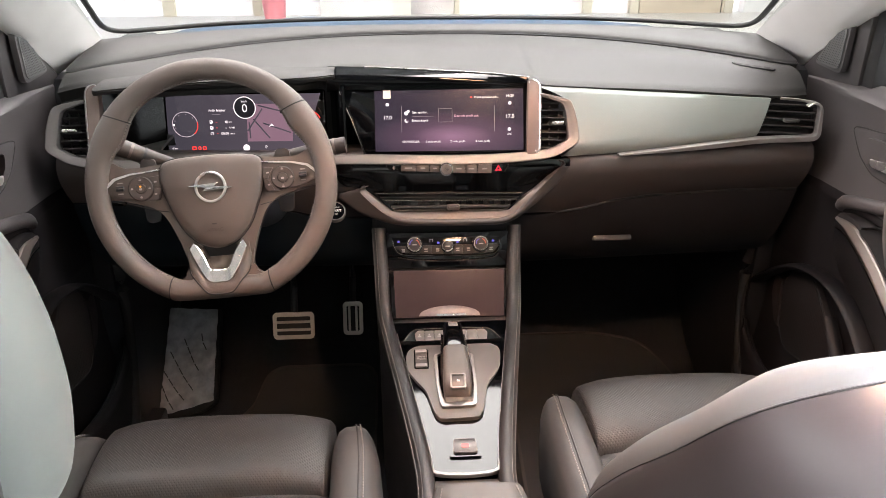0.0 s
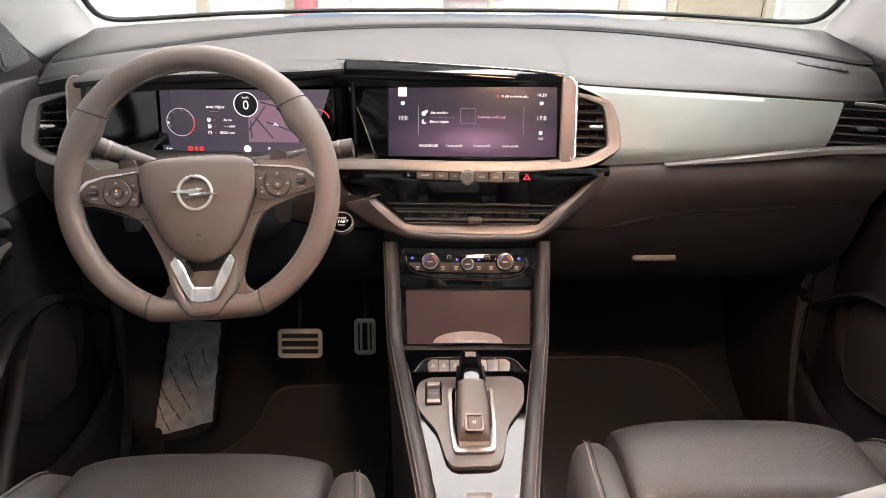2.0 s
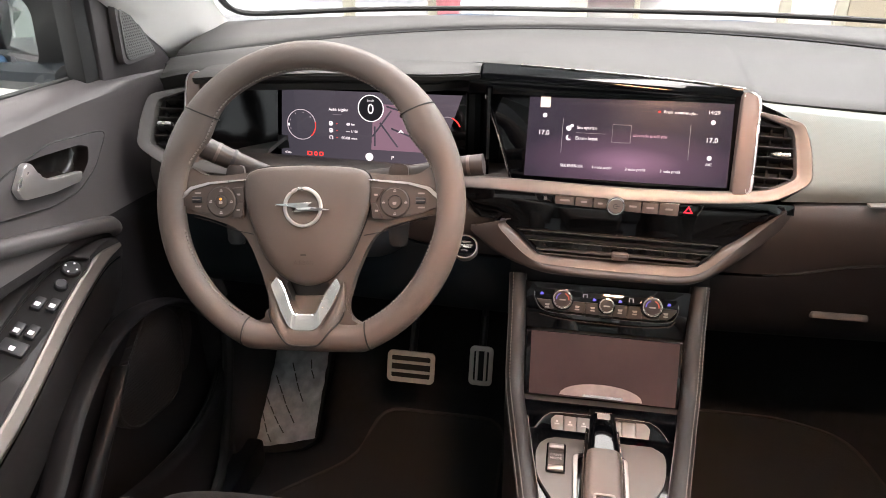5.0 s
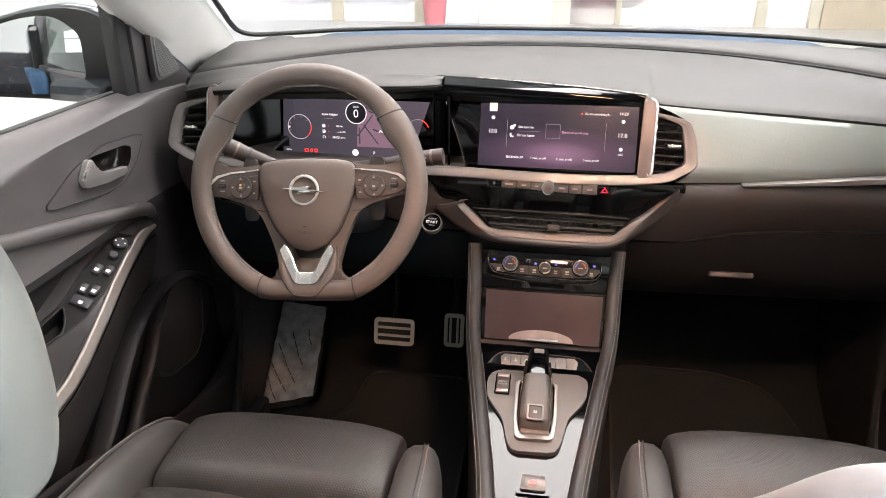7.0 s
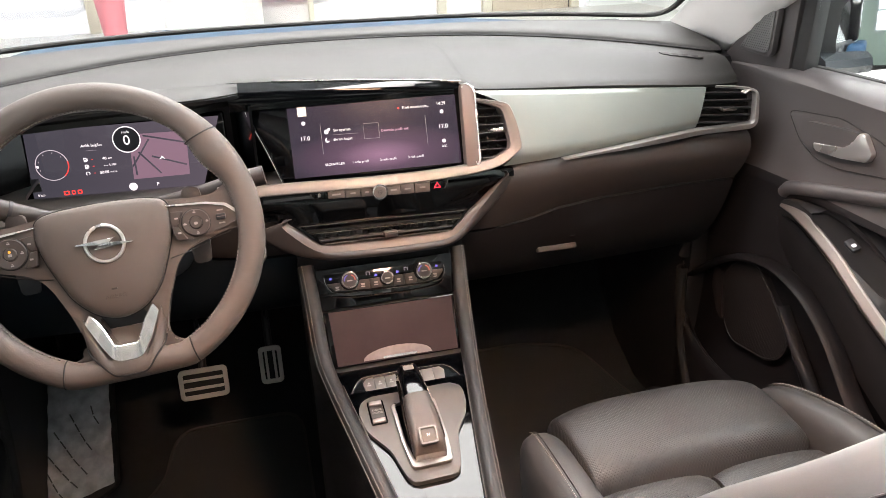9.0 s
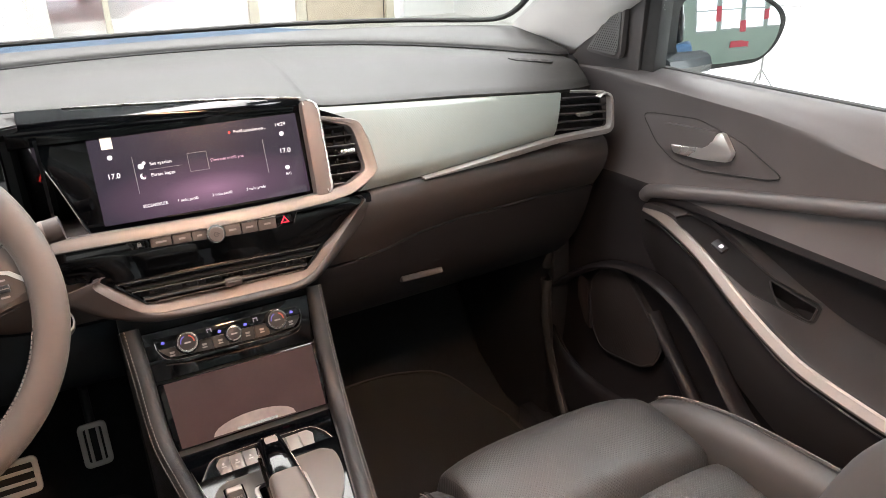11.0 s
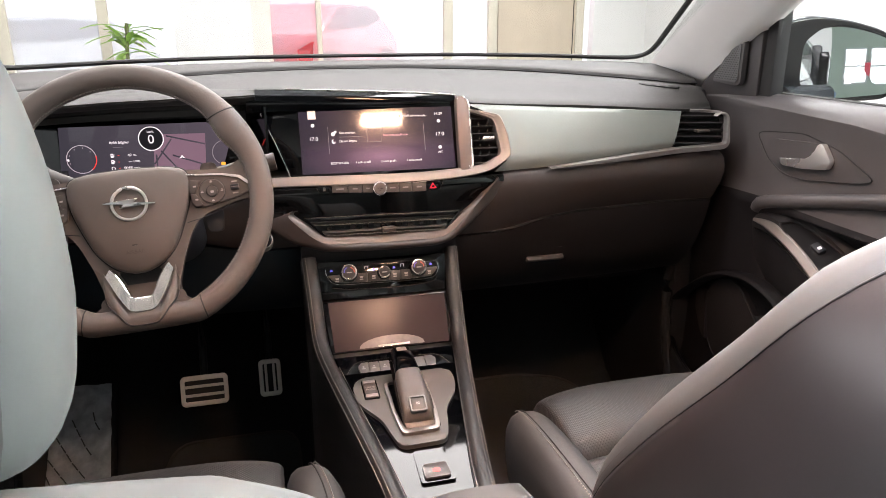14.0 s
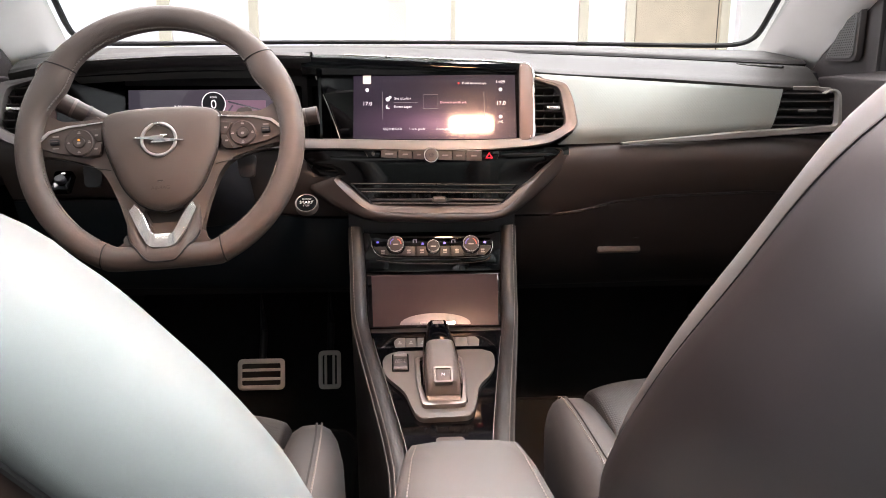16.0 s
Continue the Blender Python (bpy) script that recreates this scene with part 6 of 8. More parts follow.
pedal("brake_pedal", pp, 0.048, 0.032, False, "wide brushed steel brake pedal with rubber slots")
pedal("accelerator_pedal", Plane((-0.206, 1.515, 0.263), (1, 0, 0), (0, 0.3, 0.95)), 0.024, 0.041, True, "narrow upright brushed steel accelerator pedal")
fr = Plane((-0.595, 1.50, 0.155), (0.97, -0.12, 0.0), (0.06, 0.62, 0.60))
rest = thing("footrest", fr.o, "crumpled film over the driver footrest", "footrest")
part("base", fr.plate(soft_poly([(-0.077, -0.138), (-0.02, -0.128), (0.035, -0.110), (0.064, -0.086), (0.040, 0.145), (-0.090, 0.145)], 0.008), -0.004, 0.02, 0.002), RUBBER, rest)
rows = []
for i in range(33):
    t = i / 32
    a0, a1 = -0.066 - 0.020 * t, 0.060 - 0.024 * t
    row = []
    for j in range(21):
        k = j / 20
        low = -0.126 + 0.030 * k + 0.012 * k * k
        row.append(fr.at(a0 + (a1 - a0) * k, low + (0.140 - low) * t, 0.003 + 0.0032 * noise.noise(Vector((j * 0.5, i * 0.4, 1.5))) + 0.0022 * math.sin(j * 0.9 + i * 1.1)))
    rows.append(row)
part("plastic_film", sheet(rows, 0.001, fr.n), FOOT, rest, "grey crinkled protective film", 40)
for p, q in (((-0.064, 0.028), (0.016, -0.073)), ((-0.035, 0.062), (0.023, -0.028)), ((-0.072, -0.02), (0.0, -0.097)), ((-0.070, -0.055), (-0.030, -0.113)), ((0.006, 0.076), (0.026, 0.034))):
    stitches("tread_line", [fr.at(*p, 0.0062), fr.at(p[0] * 0.4 + q[0] * 0.6 - 0.004, p[1] * 0.4 + q[1] * 0.6, 0.0062), fr.at(*q, 0.0062)], rest, fr.n, 0.020, 0.004, 0.0013, TREAD, "dark tread line under the film")


# ---- front seats ----
def seat(shift, lean, drop, label):
    """The passenger seat; the driver's is its mirror image, set back by shift."""
    st = thing("front_seat", (0.355, 0.70 + shift, 0.06), label, "seat", "front seats")
    C = 0.355

    def P(x, y, z):
        x *= 1.0 + (float(np.interp(z, (0.55, 0.70, 0.86, 0.93), (0.0, 0.08, 0.08, 0.0))) if drop > 0 else 0.0)
        return Vector((C + x, y + shift - lean * max(0.0, z - 0.45), z - drop * max(0.0, min(1.0, (z - 0.47) / 0.2)) - float(np.interp(abs(x), (0.08, 0.115, 0.19, 0.22), (0.2, 0.33, 1.1, 1.3))) * drop * max(0.0, min(1.0, (z - 0.83) / 0.07))))
    # base
    part("seat_base", box(C - 0.21, C + 0.21, 0.42 + shift, 0.88 + shift, 0.06, 0.30, 0.03, 3), HARD, st)
    # thigh support
    rows = []
    for k in range(15):
        t = k / 14
        x = 0.163 * math.sin(math.pi * (t - 0.5) * 0.98) / math.sin(math.pi * 0.49)
        crown = 1 - (2 * t - 1) ** 2
        dz, fy = 0.002 + 0.015 * (1 - abs(x / 0.163) ** 4), 0.010 * crown
        edge = (-0.004 if k in (0, 14) else 0.0) - (0.006 if drop > 0 else 0.0)
        rows.append([P(x, y + (fy if y > 0.8 else 0), z + dz + edge) for y, z in
                     spline([(0.90, 0.30), (0.945, 0.34), (0.960, 0.40), (0.955, 0.437), (0.935, 0.457), (0.91, 0.466), (0.87, 0.468), (0.825, 0.464), (0.803, 0.457), (0.797, 0.440)], 20)])
    part("thigh_support", sheet(rows, 0.05, (0, 0.3, 1)), PERF, st, "perforated black leather thigh support", 60)
    # cushion centre, split by a lengthwise seam
    for s in (-1, 1):
        rows = []
        for k in range(11):
            t = k / 10
            x = s * (0.003 + 0.167 * t)
            edge = -0.008 * max(0, 1 - t * 8) - 0.004 * max(0, t * 8 - 7)
            rows.append([P(x, y, z + 0.006 * math.sin(math.pi * t) + edge) for y, z in spline([(0.793, 0.44), (0.788, 0.450), (0.76, 0.456), (0.66, 0.448), (0.58, 0.437), (0.50, 0.428), (0.45, 0.44)], 16)])
        cu = part("seat_cushion", sheet(rows, 0.05, (0, 0, 1)), PERF, st, "perforated black leather cushion", 60)
        stitches("cushion_stitching", [P(s * 0.062, y, z + 0.0065) for y, z in spline([(0.75, 0.4555), (0.66, 0.450), (0.58, 0.439), (0.50, 0.430)], 12)], cu, (0, 0, 1), 0.004, 0.004, 0.0006, SEAM, "dark seam stitching")
    # cushion bolsters
    for s in (-1, 1):
        path = spline([P(s * 0.188, 0.945, 0.395), P(s * 0.192, 0.920, 0.432), P(s * 0.202, 0.82, 0.464), P(s * 0.207, 0.68, 0.480), P(s * 0.209, 0.55, 0.488), P(s * 0.209, 0.44, 0.50)], 24)
        def prof(k, s=s):
            a, b = 0.026 + 0.010 * min(1.0, k * 4), 0.075 - 0.02 * max(0, 1 - k * 5)
            return [(p, q - 0.052) for p, q in oval(a, b + 0.005, 18, 3.0)]
        bo = part("cushion_bolster", sweep(path, prof), CUSHION, st, "smooth leather side bolster", 60)
        for off in (0.012,):
            stitches("bolster_stitching", [Vector(q) + Vector((s * off, 0, 0.029)) for q in path[2:]], bo, (0, 0, 1), 0.0034, 0.0020, 0.0010)
        part("bolster_piping", sweep([Vector(q) + Vector((s * (off - 0.006), 0, 0.0285)) for q in path[2:]], oval(0.0012, 0.0012, 6)), SEAM, bo)
    # backrest centre
    rows = []
    back = spline([(0.50, 0.44), (0.465, 0.52), (0.425, 0.62), (0.385, 0.72), (0.350, 0.80), (0.325, 0.86), (0.300, 0.90), (0.27, 0.915)], 26)
    if drop > 0:
        back = [(0.325 + 0.536 * max(0.0, 0.805 - z), z) for z in np.linspace(0.44, 0.80, 20)]
    for k in range(15):
        t = k / 14
        rows.append([(Vector((C - 0.15 + 0.30 * t, y - 0.012 * math.sin(math.pi * t), z)) if drop > 0 else P(-0.125 + 0.25 * t, y - 0.012 * math.sin(math.pi * t), z)) for y, z in back])
    part("backrest_centre", sheet(rows, 0.02 if drop > 0 else 0.05, (0, 1, 0.3)), PERF, st, "perforated leather backrest", 60)
    if drop > 0:
        # rounded shoulders of the reclined backrest, with a separate rear panel
        half = spline([(0.0, 0.848), (0.122, 0.8375), (0.146, 0.8325), (0.190, 0.8095), (0.219, 0.7680), (0.241, 0.7240), (0.256, 0.6800), (0.275, 0.585), (0.262, 0.45)], 48)
        line = [(-x, z) for x, z in half[::-1]] + [tuple(p) for p in half[1:]]
        rows, edge_ = [], []
        for i, (x, z) in enumerate(line):
            a, b = Vector(line[max(0, i - 1)]), Vector(line[min(len(line) - 1, i + 1)])
            t = (b - a).normalized()
            n_ = Vector((t.y, -t.x))
            if n_.dot(Vector((-x, 0.5 - z))) < 0:
                n_ = -n_
            yb = 0.280 + 0.536 * max(0.0, 0.805 - z)
            side_ = max(0.0, min(1.0, (abs(x) - 0.09) / 0.15))
            side_ *= side_ * (3 - 2 * side_)
            ir = 0.009 + 0.026 * side_
            rw = 0.012 + 0.034 * side_
            cuts = [(ir + 0.012, 0.010 - rw), (ir, -rw), (ir * 0.55, 0.006 - rw), (0.003, -0.48 * rw), (0.0, 0.0), (0.006, 0.026), (0.024, 0.046), (0.052, 0.050), (0.085, 0.032), (0.11, -0.005)]
            row = [Vector((C + x + n_.x * q, yb + w, z + n_.y * q)) for q, w in spline(cuts, 26)]
            rows.append(row)
            edge_.append(row[1])
        sh = part("back_shoulder", grid(rows), LEATHER, st, "smooth rounded leather backrest shell", 70)
        part("shell_gap", sweep([p + Vector((0, 0.002, 0)) for p in edge_[6:-6]], oval(0.0034, 0.0030, 8), (0, 1, 0)), SEAM, sh)
        rows = []
        m_ = len(edge_) // 2
        for k in range(6, m_ - 1):
            a, b = edge_[k], edge_[-1 - k]
            rows.append([Vector((a.x + (b.x - a.x) * (0.5 + 0.49 * c), a.y + 0.004 - 0.030 * (1 - c * c), a.z - 0.003)) for c in (-1, -0.9, -0.7, -0.4, 0, 0.4, 0.7, 0.9, 1)])
        # Shade and a warm reflection are put into this panel's brown.
        part("rear_panel", sheet(rows, 0.006, (0, -1, 0)), mat("warm_shaded_rear_panel", (0.026, 0.0135, 0.0098), 0.6, spec=0.22, grain=0.08, grain_size=900, kind="leather"), st, "backrest rear panel, warm shade in its colour", 60)
    else:
        # side bolsters: a padded front and a smooth side panel joined at a stitched seam
        for s in (-1, 1):
            seam = spline([(0.216, 0.640, 0.440), (0.228, 0.615, 0.54), (0.221, 0.545, 0.65), (0.206, 0.462, 0.755), (0.186, 0.398, 0.840), (0.140, 0.352, 0.893), (0.07, 0.330, 0.912), (0.0, 0.322, 0.918)], 40)
            inner, side = [], []
            for i, (x, y, z) in enumerate(seam):
                k = i / 39
                sag = math.sin(math.pi * min(1.0, k / 0.9)) ** 0.7
                x, y, z = x + 0.007 * sag, y - 0.005 * sag, z - 0.009 * sag
                nrm = Vector((-0.3 * k, 0.6, 0.5 + 0.3 * k)).normalized()
                a = Vector((x, y, z))
                front = [(a.x, a.y, a.z), (a.x - 0.007, a.y + 0.010, a.z + 0.015), (a.x - 0.024, a.y + 0.020, a.z + 0.030 - 0.008 * k), (a.x - 0.050, a.y + 0.020, a.z + 0.026), (a.x - 0.085, a.y - 0.012, a.z - 0.01), (a.x - 0.11, a.y - 0.05, a.z - 0.03)]
                if k > 0.62:
                    g = (k - 0.62) / 0.38
                    front = [(p[0] + (x - p[0]) * g, p[1] + (y + 0.022 - 0.02 * j - p[1]) * g * 0.7, p[2] + (z + 0.01 - 0.012 * j - p[2]) * g * 0.5) for j, p in enumerate(front)]
                inner.append([P(s * p[0], p[1], p[2]) for p in spline(front, 14)])
                bx = x * (1 - 0.02 * k)
                rear = [(x, y, z), (x + 0.012 * (1 - k), y - 0.012, z - 0.004), (bx + 0.020 * (1 - k), y - 0.06, z - 0.020), (bx + 0.010 * (1 - k), y - 0.11, z - 0.034), (bx - 0.03 * (1 - k), y - 0.16, z - 0.05), (bx * 0.6, y - 0.18, z - 0.06)]
                g = max(0.0, min(1.0, (k - 0.40) / 0.30))
                g = g * g * (3 - 2 * g)
                fall = [(x, y, z), (x, y - 0.015, z - 0.002), (bx, y - 0.050, z - 0.008), (bx * 0.99, y - 0.080, z - 0.030), (bx * 0.96, y - 0.097, z - 0.100), (bx * 0.90, y - 0.110, z - 0.20)]
                rear = [tuple(p[m] + (q[m] - p[m]) * g for m in range(3)) for p, q in zip(rear, fall)]
                side.append([P(s * p[0], p[1], p[2]) for p in spline(rear, 14)])
            bo = part("back_bolster", sheet(inner, 0.03, (0, 0.8, 0.4)), LEATHER, st, "smooth leather backrest bolster", 70)
            part("side_panel", sheet(side, 0.02, (s, 0.2, 0.3)), SIDELEATHER, st, "smooth side panel, leather darkened for shade", 70)
            line = [r_[0] for r_ in side]
            stitches("bolster_stitching", [p + Vector((s * -0.004, 0.0075, 0.0060)) for p in line], bo, (s, 0.6, 0.6), 0.0030, 0.0016, 0.0009, STITCH2, "dull red stitching")
            part("panel_seam", sweep([p + Vector((0, 0, 0.002)) for p in side[31]], oval(0.0022, 0.0016, 6), (s, 0, 0.2)), LEATHER, bo, "raised seam")
            part("rear_seam", sweep([row[8] + Vector((0, -0.001, 0.001)) for row in side[26:]], oval(0.0016, 0.0016, 6)), SEAM, bo)
            part("bolster_seam", sweep(line, oval(0.0010, 0.0010, 6)), SEAM, bo)
        # rear shell
        rows = []
        for y, z, w in ((0.36, 0.36, 0.19), (0.30, 0.50, 0.195), (0.24, 0.65, 0.185), (0.22, 0.74, 0.165), (0.24, 0.80, 0.12), (0.25, 0.84, 0.07)):
            rows.append([P(w * c, y - 0.02 * math.cos(c * 1.5), z) for c in (-1, -0.8, -0.4, 0, 0.4, 0.8, 1)])
        part("rear_shell", sheet(rows, 0.02, (0, -1, 0)), HARD, st, "", 60)
    # headrest
    for s in (-1, 1):
        part("headrest_post", sweep([P(s * 0.06, 0.31, 0.86), P(s * 0.06, 0.36, 0.98)], oval(0.006, 0.006, 10), (0, 1, 0)), CHROME, st)
    rows = []
    if drop > 0:
        rest_ = [(0.878, 0.042, 0.018, 0.427), (0.883, 0.067, 0.036, 0.429), (0.903, 0.081, 0.048, 0.433), (0.940, 0.0895, 0.052, 0.440), (0.975, 0.0893, 0.053, 0.446), (1.005, 0.0858, 0.053, 0.450), (1.035, 0.0795, 0.050, 0.452), (1.065, 0.069, 0.046, 0.452), (1.09, 0.060, 0.040, 0.450), (1.112, 0.045, 0.028, 0.448), (1.12, 0.028, 0.014, 0.447)]
    else:
        rest_ = [(0.912, 0.080, 0.020, 0.395), (0.918, 0.100, 0.036, 0.395), (0.935, 0.114, 0.048, 0.397), (0.98, 0.122, 0.054, 0.400), (1.04, 0.124, 0.054, 0.395), (1.09, 0.118, 0.049, 0.385), (1.115, 0.105, 0.038, 0.378), (1.125, 0.080, 0.018, 0.375)]
    if drop > 0:
        rest_ = [(z, w * 0.97, d * 0.9, y + 0.002) for z, w, d, y in rest_]
    for z, w, d, y in spline(rest_, 28):
        rows.append([P(p, y + q, z) for p, q in oval(w, d, 44, 2.6)])
    hr = part("headrest", grid(rows, closed=True, caps=True), LEATHER, st, "padded leather headrest", 60)
    for s in (-1, 1):
        edge = [P(s * w * 0.84, y + d * 0.60, z) for z, w, d, y in rest_[1:-2]]
        part("headrest_seam", sweep(spline([P(s * w * 0.80, y - d * 0.83, z) for z, w, d, y in rest_[1:-1]], 24), oval(0.0012, 0.0012, 6), (0, 1, 0)), SEAM, hr)
        if drop == 0:
            stitches("headrest_stitching", spline(edge, 20), hr, (s, 1, 0), 0.0026, 0.0014, 0.0006, STITCH2, "dark stitching")
    return st


seat(0.0, 0.0, 0.0, "black leather passenger seat with perforated cushion")
MIRRORED[0] = True
seat(-0.055, 0.12, 0.035, "black leather driver seat set further back")
MIRRORED[0] = False


# ---- doors ----
def door(n, label):
    dr = thing("door_%d" % n, (0.72, 0.75, 0.05), label, "door", "front doors", "structure")
    us = []
    ys = [1.40, 1.36, 1.30, 1.22, 1.13, 1.04, 0.95, 0.85, 0.75, 0.65, 0.5, 0.3, 0.1]
    rows = []
    for y in ys:
        f = max(0.0, (y - 1.18) / 0.2)
        a = max(0.0, min(1.0, (1.12 - y) / 0.10))
        zc = float(np.interp(y, (0.4, 0.677, 0.775, 0.912, 1.196, 1.40), (0.800, 0.816, 0.836, 0.857, 0.868, 0.872)))
        prof = [(0.768 - 0.03 * f, 0.874), (0.755 - 0.03 * f, 0.885), (0.738 - 0.02 * f, 0.884), (0.714, zc + 0.010), (0.7045, zc + 0.002), (0.7030, zc - 0.004), (0.7055, zc - 0.014), (0.7065, zc - 0.034), (0.7072, 0.745), (0.700 - 0.004 * a, 0.702), (0.694, 0.690),
                (0.700 + 0.02 * a, 0.676), (0.704 + 0.024 * a, 0.64), (0.706 + 0.018 * a, 0.58), (0.708, 0.50), (0.712, 0.40), (0.705, 0.28), (0.69, 0.20), (0.69, 0.08)]
        rows.append([Vector((u, y, z)) for u, z in spline(prof, 44)])
    cut = [next(i for i, q in enumerate(r) if q.z < 0.698) for r in rows]
    k_ = min(cut)
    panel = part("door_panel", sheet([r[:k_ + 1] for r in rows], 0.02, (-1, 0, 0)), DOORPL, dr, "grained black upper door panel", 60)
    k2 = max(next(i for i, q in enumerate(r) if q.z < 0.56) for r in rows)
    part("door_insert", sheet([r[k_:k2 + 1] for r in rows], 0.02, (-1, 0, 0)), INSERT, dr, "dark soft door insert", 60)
    part("door_lower", sheet([r[k2:] for r in rows], 0.02, (-1, 0, 0)), DOORLO, dr, "lower door panel, darkened for shade", 60)
    # padded roll over the insert
    part("insert_roll", sweep(spline([(0.702, 1.142, 0.682), (0.697, 1.125, 0.696), (0.697, 1.04, 0.717), (0.699, 0.93, 0.742), (0.701, 0.80, 0.770), (0.703, 0.66, 0.798), (0.705, 0.40, 0.83)], 40), oval(0.012, 0.012, 12)), DOORPL, dr, "padded roll over the door insert")
    # armrest body with the silver arc along its edge
    arc = spline([(0.694, 1.140, 0.658), (0.690, 1.120, 0.660), (0.686, 1.085, 0.661), (0.676, 1.035, 0.654), (0.665, 0.970, 0.636), (0.656, 0.885, 0.596), (0.647, 0.820, 0.573), (0.641, 0.760, 0.559), (0.638, 0.60, 0.545), (0.637, 0.40, 0.540)], 40)
    rows = []
    for i, p in enumerate(arc):
        x, y, z = p
        w = min(1.0, i / 39 * 4)

        def top(u, rise):
            return z + (max(0.642 + 0.33 * (y - 0.93) + 0.467 * (u - 0.70) - z, rise)) * w + 0.010 * (1 - w)
        rows.append([Vector(q) for q in ((0.745, y, top(0.745, 0.056)), (0.722, y, top(0.722, 0.045)), (0.700, y, top(0.700, 0.034)), (max(0.676, x + 0.006), y, top(0.676, 0.020)),
                                         (x + 0.0060, y, top(0.668, 0.014) - 0.002 * w), (x + 0.0030, y, z + (top(0.668, 0.014) - z) * 0.45 + 0.002), (x + 0.001, y, z + 0.004),
                                         (x - 0.001, y, z - 0.006), (x + 0.008, y, z - 0.05), (x + 0.022, y, z - 0.11), (x + 0.04, y, z - 0.16), (0.75, y, z - 0.17))])
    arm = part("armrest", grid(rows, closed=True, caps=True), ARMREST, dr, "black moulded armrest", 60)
    strip("silver_arc", [Vector(p) + Vector((-0.001, 0, 0.003)) for p in arc[1:34]], 50, 0.0088, 0.004, dr, ARCMETAL, "curved satin silver armrest trim", (-1, 0, 0.55), taper=lambda k: 0.35 + 0.65 * min(1, k * 9))
    strip("bright_line", [Vector(p) + Vector((-0.004, 0, -0.011)) for p in arc[2:34]], 50, 0.0016, 0.002, dr, CHROME, "thin bright line", (-1, 0, 0.3))
    # release handle in its cup
    hp = Plane((0.7060, 1.02, 0.80), (0, -1, 0.05), (0.0, 0.05, 1))
    bez = soft_poly([(-0.150, 0.024), (-0.130, 0.029), (-0.034, 0.033), (0.048, 0.013), (0.123, -0.025), (0.103, -0.032), (-0.023, -0.045), (-0.074, -0.041), (-0.115, -0.019)], 0.014)
    surround = part("handle_surround", hp.plate(bez, 0.0006, 0.012, 0.0006), DOORPL, dr, "moulded handle surround")
    part("surround_gap", sweep([hp.at(p[0], p[1], 0.0004) for p in bez], oval(0.0011, 0.0011, 6), ring=True), SEAM, dr)
    cup = soft_poly([(-0.108, 0.0126), (-0.091, 0.019), (-0.013, 0.021), (0.012, 0.020), (0.014, 0.000), (-0.012, -0.012), (-0.085, -0.022), (-0.103, -0.007)], 0.005, 3)
    for ob in (panel, surround):
        carve(ob, hp.plate(cup, 0.01, 0.06))
    part("handle_cup", bowl(hp, cup, 0.0004, 0.024), mat("cup_dark", (0.0065, 0.0045, 0.004), 0.26, vary=0.1), surround, "dark glossy handle cup", 50)
    part("release_handle", hp.plate(soft_poly([(-0.0756, -0.012), (-0.012, -0.0065), (0.004, 0.003), (0.014, 0.0215), (0.0234, 0.021), (0.043, -0.005), (0.036, -0.019), (-0.016, -0.0244), (-0.069, -0.024)], 0.004, 3), 0.011, 0.009, 0.0030, 3), BADGE, dr, "satin silver release handle")
    # window switches in a sunk plate, a grip pocket behind them
    wp2 = Plane((0.700, 0.93, 0.642), (0.0, -1, -0.33), (0.9, 0, 0.42))
    rim_ = soft_poly([(-0.119, 0.004), (-0.131, -0.019), (-0.117, -0.024), (-0.0175, -0.034), (0.044, -0.0315), (0.0845, -0.020), (0.132, -0.0055), (0.134, 0.003), (0.122, 0.027), (0.113, 0.028), (0.055, 0.014), (0.029, 0.012), (-0.038, 0.014), (-0.084, 0.012)], 0.006, 3)
    pocket = soft_poly([(0.117, 0.022), (0.043, 0.008), (0.064, -0.006), (0.086, -0.0140), (0.127, -0.001)], 0.006, 3)
    carve(arm, wp2.plate(rim_, 0.02, 0.025))
    carve(arm, wp2.plate(pocket, 0.02, 0.055))
    sp_ = part("switch_plate", wp2.plate(rim_, -0.0035, 0.004), SWITCHPL, dr, "black sunk switch plate")
    carve(sp_, wp2.plate(pocket, 0.02, 0.055))
    part("plate_rim", sweep([wp2.at(p[0], p[1], 0.0006) for p in rim_], oval(0.0010, 0.0010, 6), wp2.n, ring=True), SEAM, dr)
    part("grip_pocket", bowl(wp2, pocket, -0.0030, 0.028, 0.92), SWITCHPL, sp_, "dark grip pocket", 50)
    part("pocket_rim", sweep([wp2.at(p[0], p[1], -0.0030) for p in pocket], oval(0.0014, 0.0014, 6), wp2.n, ring=True), ARMREST, sp_)
    if n == 1:
        dial = part("mirror_dial", wp2.knob(-0.104, -0.008, -0.004, [(0.0115, 0), (0.0115, 0.006), (0.0095, 0.0075)]), HARD, sp_)
        part("mirror_switch", wp2.knob(-0.076, -0.010, -0.004, [(0.0085, 0), (0.0080, 0.006), (0.006, 0.008)]), HARD, sp_)
        for a in (0, 90, 180, 270):
            u_, v_ = -0.104 + 0.0075 * math.cos(radians(a)), -0.008 + 0.0075 * math.sin(radians(a))
            part("switch_mark", wp2.plate(rrect(u_ - 0.0012, u_ + 0.0012, v_ - 0.0012, v_ + 0.0012, 0.0004, 1), 0.0040, 0.0005), W_ICON, dial)
